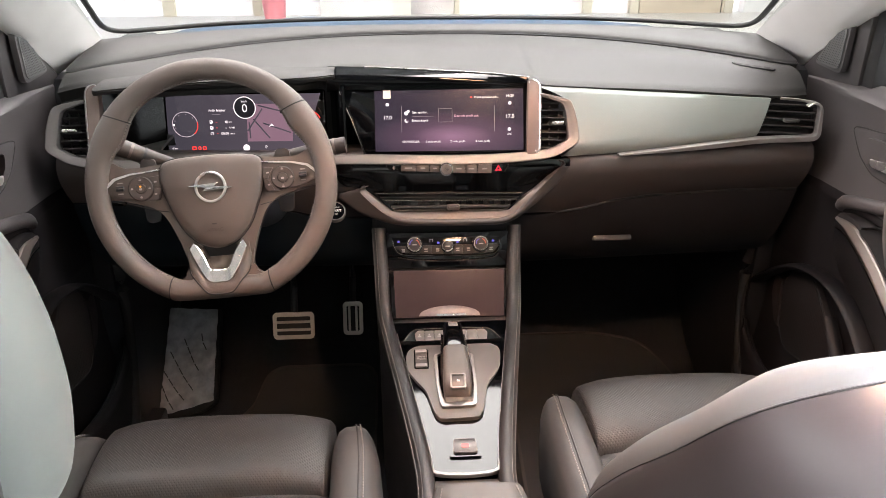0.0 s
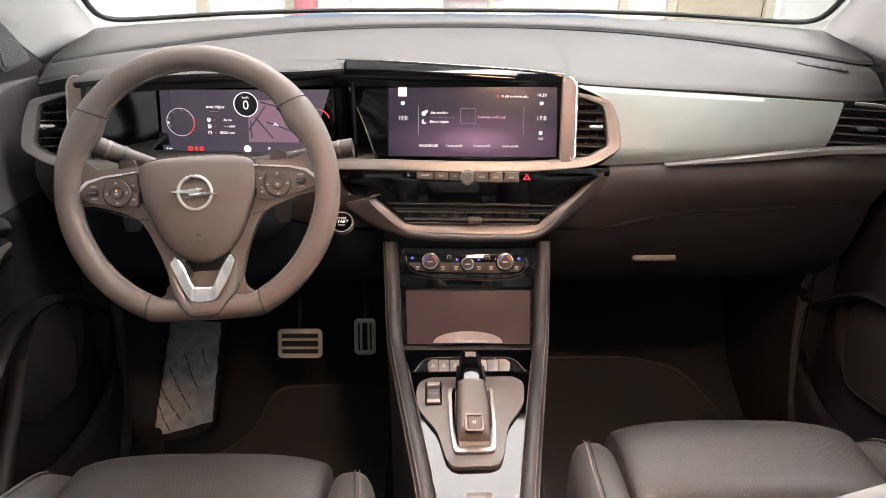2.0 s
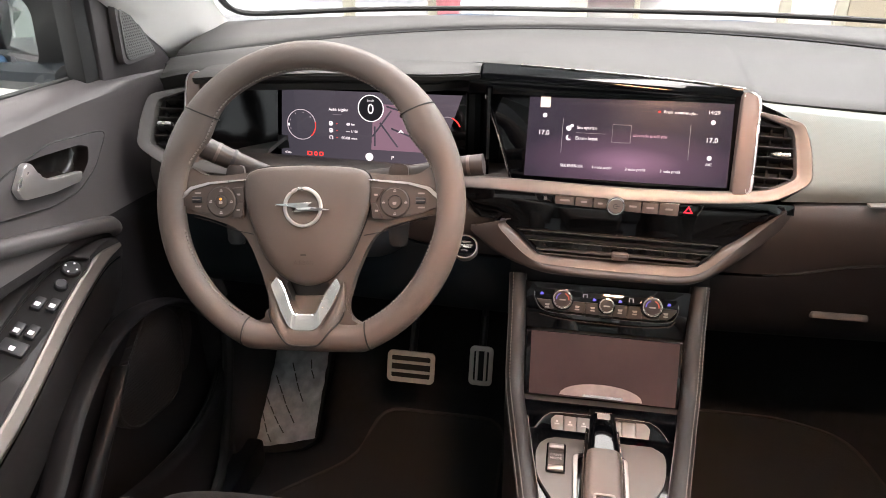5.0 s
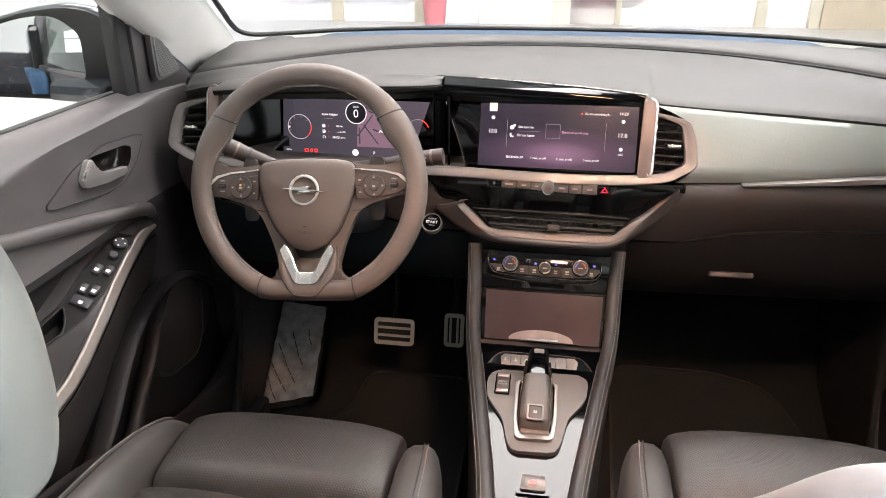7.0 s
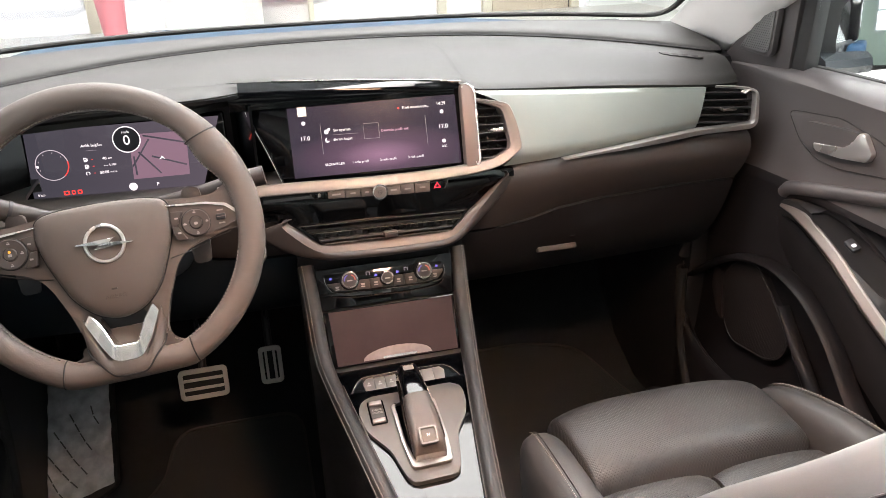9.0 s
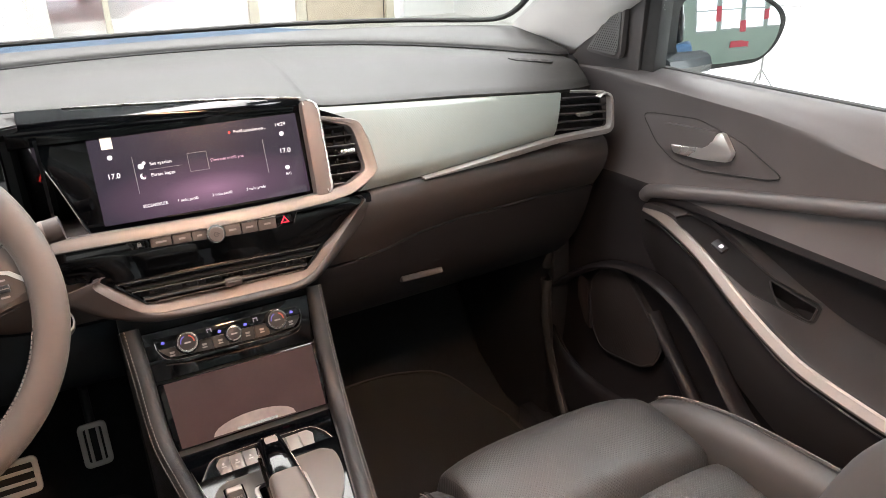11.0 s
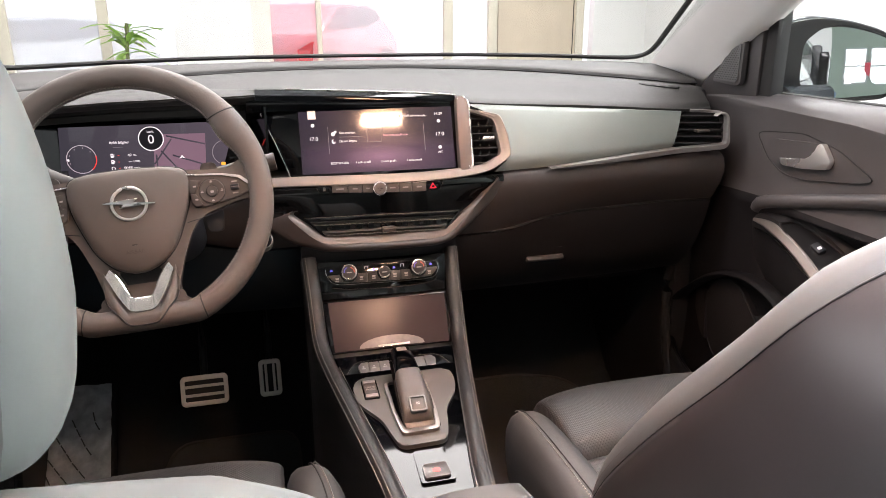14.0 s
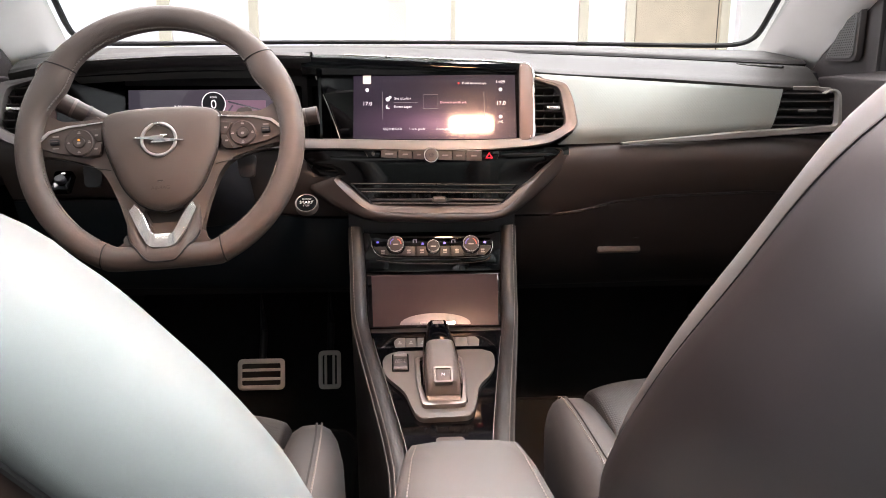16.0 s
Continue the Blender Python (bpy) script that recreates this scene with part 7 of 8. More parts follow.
        keys = [(-0.0400, -0.002, 0.010, 0.0062), (-0.0445, -0.018, 0.010, 0.0062), (0.003, -0.002, 0.010, 0.0062), (0.000, -0.0175, 0.010, 0.0062), (0.0270, -0.0110, 0.0095, 0.0150)]
    else:
        keys = [(-0.044, -0.0055, 0.012, 0.0075)]
    for a, b, ha, hb in keys:
        kx = part("window_switch", wp2.plate(rrect(a - ha, a + ha, b - hb, b + hb, 0.003, 3), 0.0025, 0.007, 0.0022), HARD, sp_, "black window switch")
        a += 0.003
        part("switch_mark", wp2.plate(soft_poly([(a - 0.0030, b - 0.0034), (a + 0.0030, b - 0.0030), (a + 0.0030, b + 0.0030), (a - 0.0030, b + 0.0034)], 0.0006, 1), 0.0029, 0.0005), W_ICON, kx)
    # leather sleeve on the armrest with two stitch rows
    for d_, w_ in ((0.0, 0), (0.016, 0), (0.008, 1)):
        way = [wp2.at(0.160 + d_, 0.035, 0.0012), wp2.at(0.166 + d_, 0.005, 0.0012), wp2.at(0.173 + d_, -0.022, 0.0012), Vector((0.652, 0.763 - d_, 0.566)), Vector((0.650, 0.759 - d_, 0.552))]
        if w_:
            part("armrest_seam", sweep(spline(way, 14), oval(0.0012, 0.0012, 6)), SEAM, dr)
        else:
            stitches("armrest_stitching", spline(way, 20), dr, (-1, 0, 1), 0.003, 0.002, 0.0007)
    # lower pocket with the round speaker
    sg = Plane((0.699, 1.175, 0.43), (0, -1, 0), (0.02, 0.0, 1))
    sgo = soft_poly([(-0.082, 0.022), (-0.075, 0.060), (-0.040, 0.092), (0.0, 0.098), (0.024, 0.088), (0.119, 0.006), (0.112, -0.040), (0.078, -0.070), (-0.031, -0.088), (-0.064, -0.055)], 0.02, 5)
    spk = part("speaker_grille", sg.plate(sgo, 0.004, 0.02, 0.003), mat("door_speaker", (0.014, 0.0115, 0.011), 0.55, spec=0.25, grain=1.0, grain_size=500, kind="dots", across="x"), dr, "dark perforated speaker grille")
    part("grille_line", sweep([sg.at(p[0] * 0.96, p[1] * 0.96, 0.0045) for p in sgo], oval(0.0010, 0.0010, 6), ring=True), ARMREST, spk)
    part("speaker_side", sg.plate(soft_poly([(-0.118, 0.042), (-0.090, 0.040), (-0.088, 0.010), (-0.068, -0.062), (-0.088, -0.052), (-0.116, -0.004)], 0.008), 0.002, 0.02, 0.002), WARMPL, dr, "plate beside the speaker, warm light in its colour")
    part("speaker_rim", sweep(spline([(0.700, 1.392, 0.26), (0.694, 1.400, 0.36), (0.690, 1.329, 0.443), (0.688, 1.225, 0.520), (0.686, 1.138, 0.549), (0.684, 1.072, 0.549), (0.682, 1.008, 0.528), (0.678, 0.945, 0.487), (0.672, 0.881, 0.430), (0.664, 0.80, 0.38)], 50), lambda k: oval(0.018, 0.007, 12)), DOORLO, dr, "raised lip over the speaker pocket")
    # Ridge added where the door only reflects the armrest's underside.
    part("reflection_ridge", sweep(spline([(0.694, 1.085, 0.485), (0.688, 1.040, 0.445), (0.682, 0.980, 0.392), (0.676, 0.920, 0.335), (0.672, 0.880, 0.300)], 20), lambda k: oval(0.013, 0.006 + 0.012 * k, 12)), DOORLO, dr, "rounded black ridge shaped in place of a reflection")
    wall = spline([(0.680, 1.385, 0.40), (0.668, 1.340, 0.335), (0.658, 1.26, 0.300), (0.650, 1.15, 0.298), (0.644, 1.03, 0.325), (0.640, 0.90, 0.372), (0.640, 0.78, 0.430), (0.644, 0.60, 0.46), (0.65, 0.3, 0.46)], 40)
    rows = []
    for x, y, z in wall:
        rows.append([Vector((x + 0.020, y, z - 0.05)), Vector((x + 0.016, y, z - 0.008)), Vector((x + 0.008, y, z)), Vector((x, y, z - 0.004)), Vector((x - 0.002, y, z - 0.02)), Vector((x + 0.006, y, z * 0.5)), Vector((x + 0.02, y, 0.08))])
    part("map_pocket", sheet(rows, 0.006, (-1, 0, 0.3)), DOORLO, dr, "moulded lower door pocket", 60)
    part("pocket_floor", box(0.655, 0.705, 0.70, 1.02, 0.27, 0.285, 0.004), LOWER, dr)
    # mirror triangle, tweeter and window frame
    tri_ = [(0.700, 1.375, 0.872), (0.718, 1.205, 0.870), (0.706, 1.190, 1.035), (0.700, 1.205, 1.028)]
    part("mirror_triangle", slab(tri_, 0.02, 0.004, toward=(-1, 0, 0)), DOORPL, dr, "black corner panel")
    tp = Plane((0.7085, 1.255, 0.925), Vector((0, -1, 0.0)), Vector((-0.06, 0, 1)))
    part("tweeter_frame", tp.plate(soft_poly([(-0.062, -0.024), (0.028, -0.028), (0.036, 0.060), (0.010, 0.058)], 0.014), 0.014, 0.010, 0.001), DOORPL, dr)
    part("tweeter_grille", tp.plate(soft_poly([(-0.055, -0.018), (0.022, -0.022), (0.030, 0.052), (0.014, 0.050)], 0.012), 0.0165, 0.006, 0.001), MESHG, dr, "grey tweeter grille")
    bm = bmesh.new()
    for i in range(15):
        for j in range(18):
            u_, v_ = -0.046 + 0.005 * i + 0.0025 * (j % 2), -0.016 + 0.0040 * j
            if v_ < 0.046 and u_ < 0.023 + 0.05 * v_ and u_ > -0.046 + 0.9 * (v_ + 0.014):
                vs_ = [bm.verts.new(tp.at(u_ + 0.0013 * math.cos(w), v_ + 0.0013 * math.sin(w), 0.0168)) for w in (0, 1.05, 2.09, 3.14, 4.19, 5.24)]
                bm.faces.new(vs_)
    part("perforation", bm, SEAM, dr, "", 35)
    part("front_post", slab([(0.724, 1.208, 0.868), (0.726, 1.178, 0.868), (0.712, 1.160, 1.060), (0.708, 1.180, 1.050)], 0.03, 0.003, toward=(-1, 0, 0)), RUBBER, dr, "black window post")
    gl = part("window_pane", slab([(0.752, 1.20, 0.87), (0.752, -0.77, 0.87), (0.64, -0.77, 1.33), (0.64, 0.60, 1.33), (0.70, 1.14, 1.08)], 0.004, toward=(-1, 0, 0)), GLASS, dr, "clear side window pane")
    gl.visible_shadow = False
    part("belt_seal", sweep([(0.757, 1.20, 0.882), (0.757, 0.7, 0.884), (0.757, 0.10, 0.882)], oval(0.006, 0.006, 8)), RUBBER, dr)
    return dr


door(2, "black front passenger door panel with silver armrest arc")
MIRRORED[0] = True
door(1, "black driver door panel with window switches")
MIRRORED[0] = False


# ---- pillars, roof, screen ----
def pillar(n):
    rows = []
    for k in range(16):
        t = k / 15
        a = Vector((0.672, 1.520, 0.915)).lerp(Vector((0.520, 0.74, 1.345)), t)
        b = Vector((0.705, 1.375, 0.885)).lerp(Vector((0.630, 0.60, 1.345)), t)
        m = a.lerp(b, 0.5) + Vector((-0.012, -0.012, 0.008))
        rows.append([a + Vector((0.004, 0.02, -0.004)), a, a.lerp(m, 0.5) + Vector((-0.004, 0, 0.002)), m, b.lerp(m, 0.4), b, b + Vector((0.03, 0.01, 0))])
    ob = single("pillar_%d" % n, sheet(rows, 0.012, (-1, -0.3, 0)), PILLAR, "pale grey fabric-covered windscreen pillar", "pillar", "structure", sharp=60)
    path = [Vector((0.512, 0.75, 1.355)).lerp(Vector((0.648, 1.448, 0.970)), k / 15) for k in range(16)]
    path += [Vector(q) for q in spline([(0.652, 1.475, 0.957), (0.650, 1.500, 0.946), (0.632, 1.522, 0.939), (0.590, 1.548, 0.938), (0.45, 1.598, 0.942), (0.25, 1.622, 0.946), (0.0, 1.630, 0.947)], 24)]
    single("trim_%d" % n, sweep(path, lambda k: oval(0.006, 0.0055 - 0.0015 * k, 8)), RUBBER, "black windscreen seal", "seal", "structure")
    single("kick_panel_%d" % n, box(0.672, 0.76, 1.34, 1.90, 0.05, 0.885, 0.015), HARD, "dark plastic side panel of the footwell", "side panel", "structure")
    path = spline([(0.672, 1.352, 0.86), (0.668, 1.350, 0.70), (0.664, 1.352, 0.50), (0.664, 1.345, 0.36), (0.660, 1.29, 0.22), (0.65, 1.20, 0.14), (0.65, 0.9, 0.10), (0.65, 0.2, 0.10)], 50)
    single("baseboard_%d" % n, sweep(path, oval(0.010, 0.012, 10)), RUBBER, "black rubber door seal along the sill", "door seal", "structure")
    single("sill_%d" % n, box(0.64, 0.76, -1.2, 1.40, 0.03, 0.11, 0.01), HARD, "dark plastic door sill", "sill", "structure")
    single("rear_pillar_%d" % n, box(0.62, 0.72, -0.92, -0.78, 0.05, 1.36, 0.02), HARD, "dark plain door pillar", "pillar", "structure")
    single("rear_side_%d" % n, box(0.70, 0.76, -1.3, -0.05, 0.05, 0.90, 0.02), HARD, "dark plain rear door panel", "door panel", "structure")


pillar(2)
MIRRORED[0] = True
pillar(1)
MIRRORED[0] = False
def roof_z(x, y):
    return float(np.interp(y, [-1.3, -0.7, 0.0, 0.5, 0.76], [1.30, 1.37, 1.39, 1.375, 1.345])) - 0.06 * (abs(x) / 0.62) ** 3


def roof_piece(name, x0, x1, y0, y1, material, label, thick):
    rws = [[Vector((x0 + (x1 - x0) * i / 6, y0 + (y1 - y0) * j / 6, roof_z(x0 + (x1 - x0) * i / 6, y0 + (y1 - y0) * j / 6))) for i in range(7)] for j in range(7)]
    return single(name, sheet(rws, thick, (0, 0, -1)), material, label, "roof", "structure", sharp=60)


roof_piece("ceiling", -0.62, 0.62, 0.36, 0.76, PILLAR, "pale grey fabric headliner", 0.03)
roof_piece("ceiling_rear", -0.62, 0.62, -1.3, -0.40, PILLAR, "pale grey fabric headliner", 0.03)
for n_, s_ in ((1, -1), (2, 1)):
    roof_piece("ceiling_side_%d" % n_, *sorted((s_ * 0.62, s_ * 0.46)), -0.40, 0.36, PILLAR, "pale grey fabric headliner", 0.03)
# Assumed glass panel, unseen, above the added roof fill lamps.
rg = roof_piece("window_roof", -0.46, 0.46, -0.40, 0.36, GLASS, "assumed clear roof panel, unseen, over the seats", 0.005)
rg.visible_shadow = False
ws = single("windscreen", sheet([[Vector((0.68 * c, 1.80 - 0.25 * abs(c) ** 2.2, 0.905)), Vector((0.60 * c, 1.28 - 0.2 * abs(c) ** 2.2, 1.13)), Vector((0.53 * c, 0.76, 1.345))] for c in (-1, -0.75, -0.5, -0.25, 0, 0.25, 0.5, 0.75, 1)], 0.004, (0, -0.6, -1)), GLASS, "clear sloping windscreen glass", "windscreen", "structure", sharp=60)
ws.visible_shadow = False
# Unseen; added to block light from behind onto the dashboard.
single("tailgate", box(-0.74, 0.74, -1.36, -1.30, 0.05, 1.02, 0.03), HARD, "unseen dark tailgate added behind the rear bench", "tailgate", "structure")
single("backdrop_seat", box(-0.66, 0.66, -1.05, -0.75, 0.05, 0.75, 0.06, 3), LEATHER, "dark plain rear bench back", "rear bench", "structure")
rows = []
for k in range(25):
    u = -0.68 + 1.36 * k / 24
    s = abs(u) / 0.68
    rows.append([Vector((u, 1.63 - 0.09 * s**3, 0.915)), Vector((u, 1.72 - 0.15 * s**3, 0.900)), Vector((u, 1.82 - 0.22 * s**3, 0.893)), Vector((u, 1.85 - 0.22 * s**3, 0.86))])
part("defroster_shelf", sheet(rows, 0.01, (0, 0, 1)), RUBBER, dash, "black shelf along the windscreen", 60)
part("dash_core", box(-0.67, 0.67, 1.40, 1.84, 0.47, 0.86), HARD, dash)
single("firewall", box(-0.76, 0.76, 1.84, 1.88, 0.0, 0.87), HARD, "dark plain bulkhead behind the dashboard", "bulkhead", "structure")

# bonnet
rows = []
for y, z in ((1.86, 0.848), (2.1, 0.850), (2.4, 0.842), (2.65, 0.826), (2.85, 0.800), (2.95, 0.74), (2.97, 0.45)):
    rows.append([Vector((x, y - 0.12 * (abs(x) / 0.75) ** 2.5 * (1 if y > 2.2 else 0), z - 0.002 - 0.016 * (abs(x) / 0.75) ** 2.5 + (0.008 if abs(abs(x) - 0.42) < 0.05 and y < 2.8 else 0))) for x in (-0.78, -0.6, -0.46, -0.40, -0.2, 0, 0.2, 0.40, 0.46, 0.6, 0.78)])
for bx_ in (-0.09, 0.12):
    single("washer_jet", box(bx_ - 0.02, bx_ + 0.02, 2.02, 2.06, 0.846, 0.866, 0.005), RUBBER, "small black washer jet on the bonnet", "washer jet", group="washer jets")
single("bonnet", sheet(rows, 0.02, (0, 0, 1)), BLUEPAINT, "glossy dark blue car bonnet ahead of the windscreen", "bonnet", sharp=50)


for n_, s_ in ((1, -1), (2, 1)):
    single("body_side_%d" % n_, box(*sorted((s_ * 0.77, s_ * 0.90)), -1.38, -0.05, 0.0, 0.87, 0.04, 3), BLUEPAINT, "dark blue rear flank of the car", "car body", "structure")
    single("rear_glass_%d" % n_, box(*sorted((s_ * 0.70, s_ * 0.80)), -1.34, -0.75, 0.87, 1.28, 0.02), GLOSS, "dark rear side glass of the car", "window", "structure")


# ---- outside mirrors ----
def wing_mirror(label):
    m = thing("wing_mirror", (0.95, 1.24, 0.92), label, "mirror", "wing mirrors")
    mp = Plane((0.972, 1.215, 0.928), (1, -0.30, 0), (0, -0.05, 1))
    mp.o = mp.at(-0.045, 0.008)
    out = soft_poly([(-0.165, 0.045), (-0.120, 0.078), (-0.070, 0.086), (-0.008, 0.079), (0.053, 0.063), (0.115, 0.032), (0.134, 0.006), (0.122, -0.040), (0.088, -0.071), (-0.037, -0.081), (-0.120, -0.076), (-0.160, -0.050)], 0.02, 5)
    rows = [[mp.at(p.x * f, p.y * f, c) for p in out] for f, c in ((0.2, -0.03), (0.92, -0.03), (0.96, 0.004), (1.0, 0.0), (1.02, -0.02), (0.98, -0.05), (0.85, -0.085), (0.55, -0.11), (0.2, -0.118))]
    part("shell", grid(rows, closed=True, caps=True), DARKPAINT, m, "glossy dark mirror shell", 50)
    inn = [(p.x * 0.66 + 0.020 if p.x < 0 else p.x * 0.72 + 0.020, p.y * 0.83) for p in out]
    gp_ = Plane(mp.at(0.020, 0, 0.004), (1, -0.36, 0), (0.03, 0.08, 1))
    # slightly convex glass
    rows = [[gp_.at((x - 0.020) * f, y * f, 0.004 - ((x - 0.020) ** 2 + y * y) * f * f / 2.4) for x, y in inn] for f in (1.0, 0.85, 0.7, 0.55, 0.4, 0.25, 0.1, 0.01)]
    part("mirror_glass", grid(rows, closed=True, caps=True), MIRROR, m, "convex mirror glass", 60)
    part("glass_rim", ring_plate(mp, [(p.x * 0.97, p.y * 0.97) for p in out], inn, 0.007, 0.010, 0.001), RUBBER, m)
    part("arm", sweep([(0.80, 1.255, 0.872), (0.86, 1.255, 0.872), (0.90, 1.25, 0.875)], oval(0.045, 0.022, 12, 2.6), (0, 0, 1)), DARKPAINT, m)
    return m


wing_mirror("dark blue wing mirror outside the passenger window")
MIRRORED[0] = True
wing_mirror("dark blue wing mirror outside the driver window")
MIRRORED[0] = False

# reading lamp under the roof
rl = thing("reading_lamp", (0.06, 0.62, 1.35), "lit warm reading lamp in a pale roof console", "lamp")
part("housing", box(-0.12, 0.20, 0.52, 0.74, 1.334, 1.375, 0.012, 3), PILLAR, rl)
part("lens", box(0.065, 0.175, 0.55, 0.60, 1.326, 1.338, 0.003), mat("warm_lens", (0.9, 0.8, 0.7), 0.3, vary=0, emit=(1.0, 0.62, 0.30), power=30.0), rl, "glowing warm lens")

# ---- showroom outside ----
G = -0.30
WY = 12.0
single("ground", box(-40, 40, -14, 60, G - 0.2, G), TILE, "pale glossy showroom floor tiles", "floor", "structure")
single("showroom_ceiling", box(-9, 9, -9, WY, 4.0, 4.2), mat("grey_ceiling_panels", (0.30, 0.31, 0.32), 0.8, vary=0.08), "grey showroom ceiling", "ceiling", "structure")
single("wall_south", box(-9, 9, -9.2, -9.0, G, 4.2), WALLW, "plain white showroom wall", "wall", "structure")
single("wall_east", box(6.6, 6.8, -9, 12.0, G, 4.2), WALLW, "plain white showroom wall", "wall", "structure")
single("wall_west", box(-8.2, -8.0, -9, WY, G, 4.2), WALLW, "plain white showroom wall", "wall", "structure")
single("backdrop", box(-22, 22, 19.0, 19.2, G, 9), DAY, "bright overexposed daylight outside the glazing", "backdrop", "structure")
single("wall_north_lintel", box(-8.2, 8.2, WY, WY + 0.2, 3.2, 4.2), WALLW, "white lintel over the glazing", "wall", "structure")
CREAM = mat("cream_frame", (0.62, 0.57, 0.46), 0.5, vary=0.05)
for i, (x0, x1) in enumerate(((-6.2, -6.0), (-3.75, -3.55), (-2.35, -2.2), (-0.58, -0.45), (0.84, 0.92), (2.92, 3.08))):
    single("window_post", box(x0, x1, WY, WY + 0.12, G, 3.2, 0.01), CREAM, "cream window post of the showroom glazing", "post", "structure", "window posts")
single("cream_panel", box(-0.45, 0.14, WY + 0.02, WY + 0.10, G, 3.2), mat("cream_panel", (0.74, 0.71, 0.64), 0.6, vary=0.04), "cream glazing panel", "panel", "structure")
bd = thing("showroom_door", (4.55, WY, G), "beige wooden double door panel in the glazed wall", "door")
part("leaf", box(3.85, 5.25, WY - 0.02, WY + 0.06, G, 3.2, 0.005), BEIGE, bd)
for x in (3.70, 5.27):
    part("jamb", box(x - 0.02, x + 0.13, WY - 0.05, WY + 0.08, G, 3.2, 0.005), CREAM, bd)
part("door_gap", box(5.20, 5.215, WY - 0.024, WY, G, 3.2), SEAM, bd)
single("wall_north", box(5.6, 6.6, WY, WY + 0.2, G, 3.2), WALLW, "white showroom wall beside the door", "wall", "structure")

# Glazing whitened to stand in for the overexposed glare outside.
VEILED = bpy.data.materials.new("glare_veil_glazing")
VEILED.use_nodes = True
dn = VEILED.node_tree
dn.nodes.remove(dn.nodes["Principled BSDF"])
d_clear, d_veil, d_mix = dn.nodes.new("ShaderNodeBsdfTransparent"), dn.nodes.new("ShaderNodeBsdfTranslucent"), dn.nodes.new("ShaderNodeMixShader")
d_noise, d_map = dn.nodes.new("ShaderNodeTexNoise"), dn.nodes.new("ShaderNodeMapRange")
d_veil.inputs["Color"].default_value = (0.9, 0.9, 0.9, 1)
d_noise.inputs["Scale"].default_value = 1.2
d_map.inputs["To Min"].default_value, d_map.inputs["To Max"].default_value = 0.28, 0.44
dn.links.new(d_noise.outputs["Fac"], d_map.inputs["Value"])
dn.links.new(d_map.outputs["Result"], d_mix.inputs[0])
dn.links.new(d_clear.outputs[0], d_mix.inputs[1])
dn.links.new(d_veil.outputs[0], d_mix.inputs[2])
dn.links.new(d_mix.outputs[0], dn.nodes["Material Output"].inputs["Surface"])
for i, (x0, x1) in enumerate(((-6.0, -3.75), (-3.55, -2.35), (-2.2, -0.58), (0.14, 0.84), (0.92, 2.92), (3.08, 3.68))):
    pane = single("window_%d" % (i + 1), box(x0, x1, WY + 0.05, WY + 0.06, G, 3.2), VEILED, "showroom glazing pane with an added white glare veil", "window", "structure")
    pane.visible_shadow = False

# Widened past the white bay to stand in for blown-out glare.
single("wall_panel", box(-1.29, -0.15, WY - 0.02, WY + 0.02, G, 3.2), WALLW, "white panel between the glazing bays, widened in place of glare", "panel", "structure")

# planter with a small palm
PX = -1.90
pl = thing("planter", (PX, 11.30, G), "tall red planter with a bright green leafy plant", "plant")
# Red of the pot paled in its colour to mimic glare.
part("pot", turned([(0.15, 0), (0.20, 0.56), (0.22, 0.60), (0.20, 0.61), (0.17, 0.58)], 20, Matrix.Translation((PX, 11.30, G))), mat("red_pot", (0.70, 0.22, 0.25), 0.5, vary=0.1), pl, "dull red pot")
part("stem", sweep([(PX, 11.30, G + 0.54), (PX + 0.01, 11.30, 0.64), (PX + 0.05, 11.30, 1.04)], oval(0.025, 0.025, 8), (0, 1, 0)), mat("stem_green", (0.10, 0.12, 0.03), 0.7, vary=0.2), pl)
LEAF = mat("leaf_green", (0.22, 0.42, 0.05), 0.5, vary=0.3, vary_size=6)
rng = random.Random(7)
for i in range(26):
    a, e = rng.uniform(0, 6.28), rng.uniform(-0.2, 1.0)
    L = rng.uniform(0.35, 0.7)
    base = Vector((PX + 0.03, 11.30, 0.59 + 0.4 * rng.random()))
    d = Vector((math.cos(a) * math.cos(e), math.sin(a) * math.cos(e), math.sin(e)))
    rows = []
    for k in range(6):
        t = k / 5
        p = base + d * L * t + Vector((0, 0, -0.35 * L * t * t))
        w = 0.05 * math.sin(math.pi * (0.1 + 0.88 * t))
        s = d.cross(Vector((0, 0, 1))).normalized() * w
        rows.append([p - s, p + Vector((0, 0, 0.012)), p + s])
    part("leaf", grid(rows), LEAF, pl)


# Rubber lightened to grey to mimic wash-out by glare.
TYRE = mat("glare_greyed_tyre", (0.07, 0.07, 0.07), 0.8, vary=0.2)


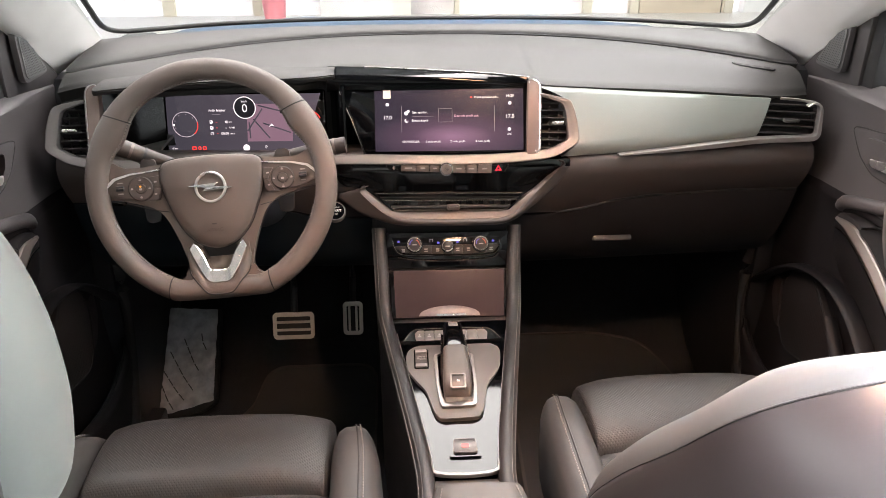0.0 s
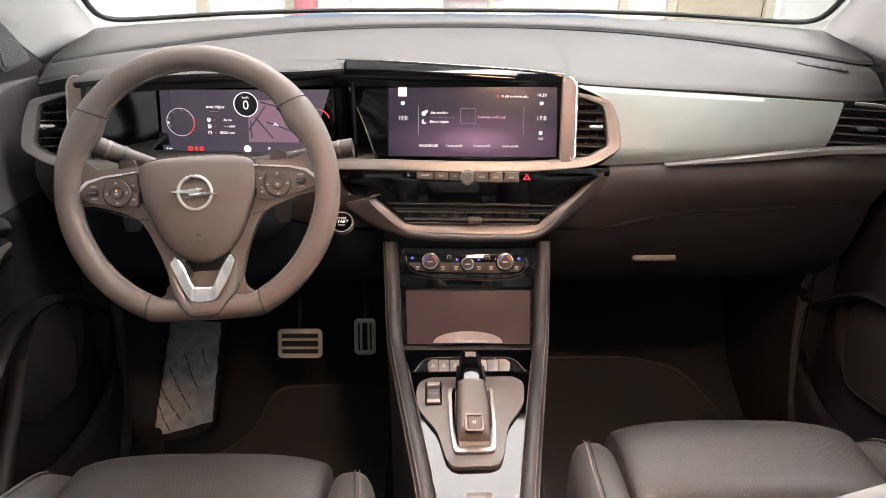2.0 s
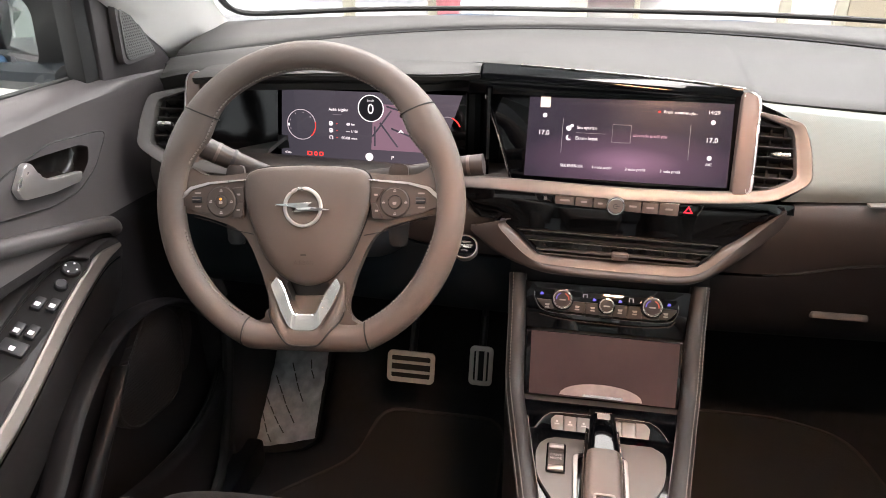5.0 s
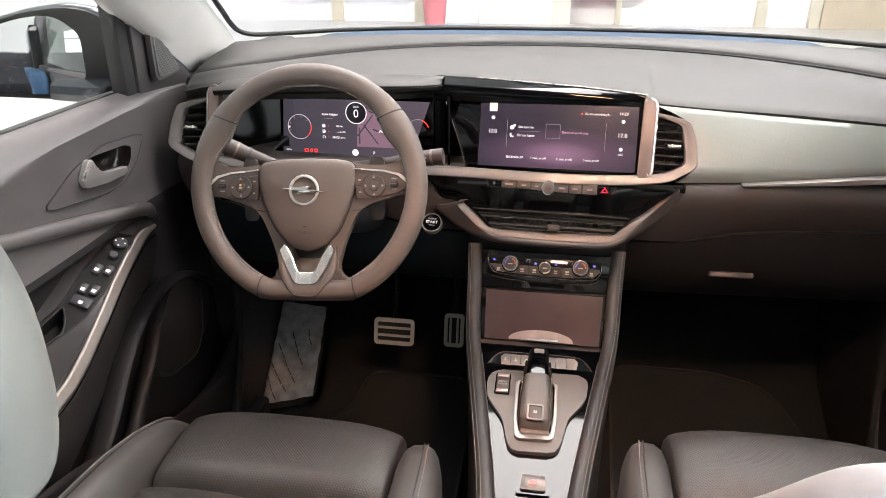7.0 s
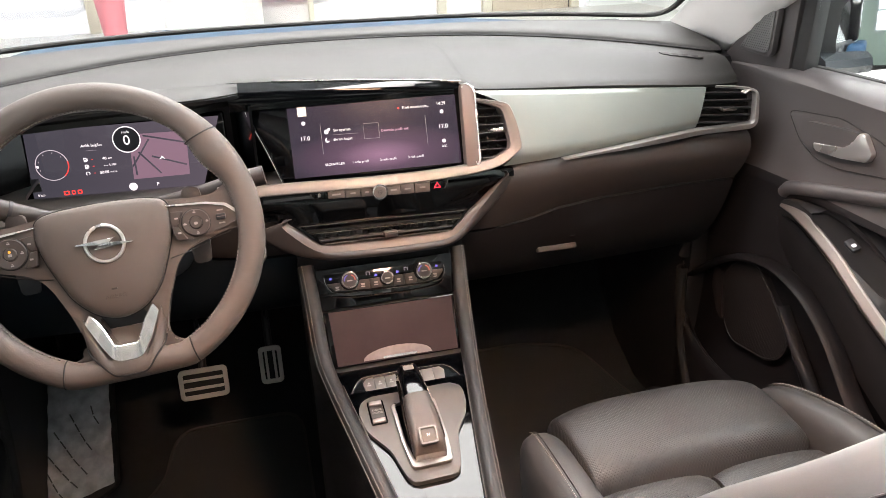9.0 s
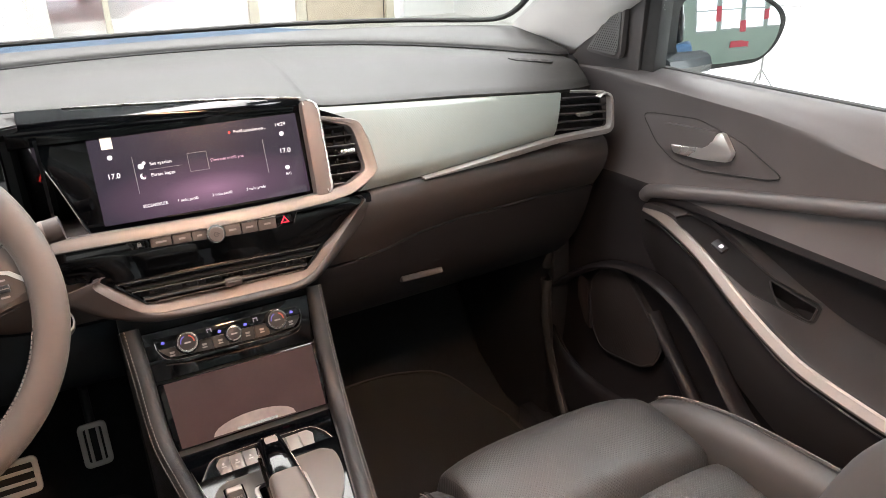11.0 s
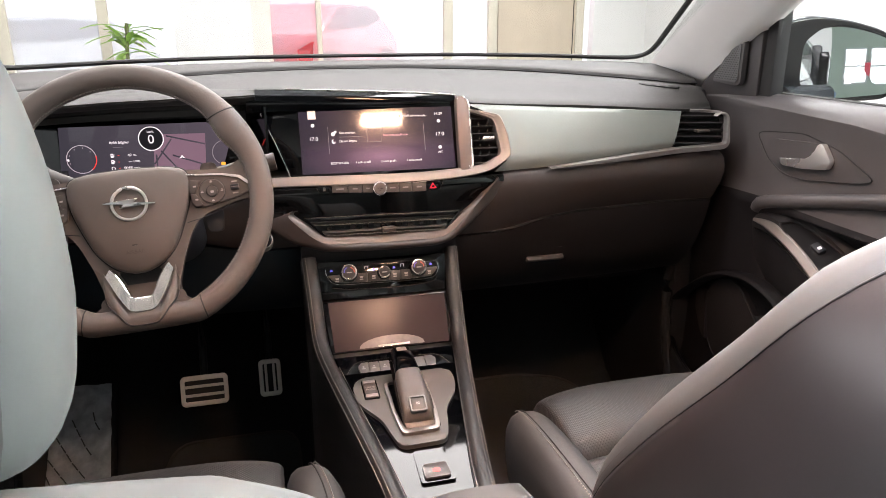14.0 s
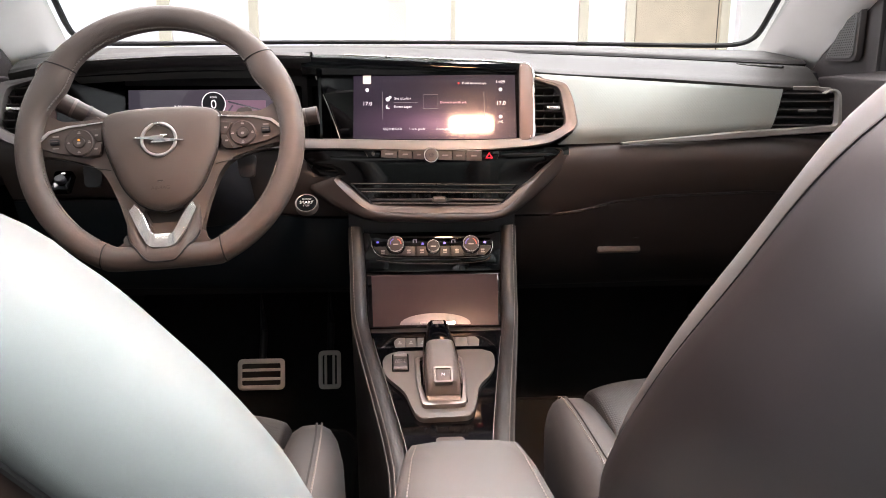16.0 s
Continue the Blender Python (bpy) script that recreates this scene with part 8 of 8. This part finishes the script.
# parked car beyond the glazing
def far_car(x, y, material, label, turn=0.0, lift=0.0):
    c = thing("parked_car", (x, y, G + lift), label, "car", "parked cars")

    def put(bm):
        bm.transform(Matrix.Translation((x, y, G + lift)) @ Matrix.Rotation(radians(turn), 4, "Z"))
        return bm
    prof = [(-2.1, 0.35), (-2.12, 0.7), (-1.9, 0.95), (-1.3, 1.02), (-0.7, 1.45), (0.5, 1.5), (1.3, 1.42), (1.9, 1.05), (2.1, 0.8), (2.1, 0.35)]
    rows = []
    for yy, f in ((-0.9, 0.94), (-0.86, 0.99), (-0.5, 1.0), (0.5, 1.0), (0.86, 0.99), (0.9, 0.94)):
        rows.append([Vector((px * (0.98 + 0.02 * f), yy * (1 if pz < 1.0 else 0.82), 0.35 + (pz - 0.35) * f)) for px, pz in prof])
    part("body", put(grid(rows, closed=True, caps=True)), material, c, "", 30)
    for s in (-1, 1):
        part("side_window", put(slab([(-1.15, s * 0.80, 1.02), (-0.62, s * 0.76, 1.38), (0.5, s * 0.75, 1.42), (1.2, s * 0.76, 1.36), (1.6, s * 0.80, 1.04)], 0.02, toward=(0, s, 0))), GLOSS, c)
        for wx in (-1.35, 1.35):
            m = Matrix.Translation((wx, s * 0.80, 0.34)) @ Matrix.Rotation(radians(-90 * s), 4, "X")
            ty = part("wheel", put(turned([(0.20, 0.0), (0.33, 0.0), (0.345, 0.03), (0.345, 0.16), (0.33, 0.19), (0.24, 0.19), (0.22, 0.17)], 28, m)), TYRE, c, "tyre greyed to mimic glare")
            part("rim", put(turned([(0.215, 0.15), (0.215, 0.17), (0.06, 0.165), (0.05, 0.175)], 20, m)), SATIN, ty)
            for q in range(5):
                mm = m @ Matrix.Rotation(2 * math.pi * q / 5, 4, "Z")
                b = box(0.04, 0.21, -0.03, 0.03, 0.165, 0.185, 0.005)
                b.transform(mm)
                part("spoke", put(b), SATIN, ty)


single("platform", box(-2.6, 4.2, 12.3, 17.0, G, G + 0.22, 0.02), TILE, "low pale platform under the red car", "platform", "structure")
far_car(1.0, 14.22, mat("red_paint", (0.55, 0.05, 0.06), 0.25, coat=1.0, vary=0.05), "red parked car outside the showroom glazing", 60, 0.22)
far_car(-3.9, 15.4, mat("pale_paint", (0.45, 0.50, 0.50), 0.3, coat=1.0, vary=0.05), "pale grey parked car outside the showroom glazing", 0)

# Added out of view so that the driver mirror reflects something dark.
far_car(-1.5, -5.2, mat("black_paint", (0.012, 0.013, 0.016), 0.25, coat=1.0, vary=0.05), "black car added behind to darken the driver mirror", 80)

# photo lamp on a tripod
sx, sy = 5.45, 4.56
# Dark stand lightened in colour, as glare washes it out.
STAND = mat("glare_greyed_metal", (0.16, 0.16, 0.16), 0.45, 0.3, vary=0.15)
ls = thing("photo_light", (sx, sy, G), "white photo light panel on a thin tripod stand", "lamp")
part("pole", sweep([(sx, sy, G + 0.12), (sx, sy, 0.50)], oval(0.0085, 0.0085, 10), (0, 1, 0)), STAND, ls)
for k in range(3):
    a = radians(60 + 120 * k)
    part("leg", sweep([(sx, sy, G + 0.22), (sx + 0.16 * math.cos(a), sy + 0.16 * math.sin(a), G + 0.01)], oval(0.0065, 0.0065, 8), (0, 1, 0.3)), STAND, ls)
part("clamp", box(sx - 0.017, sx + 0.022, sy - 0.017, sy + 0.017, 0.13, 0.18, 0.006), STAND, ls)
part("joint", box(sx - 0.018, sx + 0.03, sy - 0.022, sy + 0.022, 0.41, 0.47, 0.008), STAND, ls)
pn = Plane((sx, sy, 0.695), (0.64, -0.77, -0.05), (0.03, -0.04, 1))
part("softbox", pn.plate(rrect(-0.232, 0.232, -0.225, 0.225, 0.01, 2), 0.03, 0.08, 0.006), mat("softbox_white", (0.8, 0.8, 0.8), 0.7, vary=0, emit=(1, 1, 1), power=3.0), ls, "white glowing panel")
part("softbox_frame", ring_plate(pn, rrect(-0.241, 0.241, -0.234, 0.234, 0.01, 2), rrect(-0.232, 0.232, -0.225, 0.225, 0.01, 2), 0.035, 0.09), STAND, ls)

# showroom ceiling lamps
for ly in (0.8, 4.6):
    for lx in (-2.2, 2.2):
        tagged(part("ceiling_lamp", box(lx - 1.25, lx + 1.25, ly - 0.5, ly + 0.5, 3.90, 3.98, 0.01), WALLW, None), "long white showroom ceiling lamp", "lamp", "ceiling lamps")

tagged(part("ceiling_lamp", box(-1.05, 1.65, 2.55, 5.25, 3.90, 3.98, 0.01), WALLW, None), "long white showroom ceiling lamp", "lamp", "ceiling lamps")

# far wall behind the car, seen in the mirrors
GREEN = mat("pale_green_wall", (0.22, 0.28, 0.24), 0.7, vary=0.05)
REDP = mat("red_board", (0.45, 0.05, 0.07), 0.6, vary=0.08)
for x, z, w, h in ((2.15, 1.75, 0.12, 0.30), (3.35, 1.2, 0.14, 0.22), (3.3, 0.45, 0.40, 0.14), (4.5, 1.6, 0.12, 0.2)):
    tagged(part("wall_board", box(x - w, x + w, -8.98, -8.92, z - h, z + h, 0.01), REDP, None), "red display board on the showroom wall", "board", "wall boards")
single("wall_lining", box(0.5, 6.5, -8.995, -8.985, G, 3.9), GREEN, "pale green painted wall lining", "wall", "structure")
FRAMEG = mat("grey_window_frame", (0.30, 0.33, 0.33), 0.5, vary=0.05)
for x in (1.6, 2.75, 3.9, 5.05):
    w_ = thing("wall_window", (x, -8.98, 1.9), "bright window with grey frame in the rear showroom wall", "window", "rear windows")
    pw_ = Plane((x, -8.975, 1.9), (-1, 0, 0), (0, 0, 1))
    part("pane", pw_.plate(rrect(-0.45, 0.45, -0.75, 0.75, 0.01, 1), 0.01, 0.01), mat("window_glow", (0.8, 0.8, 0.8), 0.5, vary=0, emit=(0.93, 1.0, 1.0), power=1.1), w_)
    part("frame", ring_plate(pw_, rrect(-0.51, 0.51, -0.81, 0.81, 0.01, 1), rrect(-0.45, 0.45, -0.75, 0.75, 0.01, 1), 0.03, 0.04), FRAMEG, w_)
    part("frame_bar", pw_.plate(rrect(-0.45, 0.45, -0.03, 0.03, 0.005, 1), 0.03, 0.03), FRAMEG, w_)
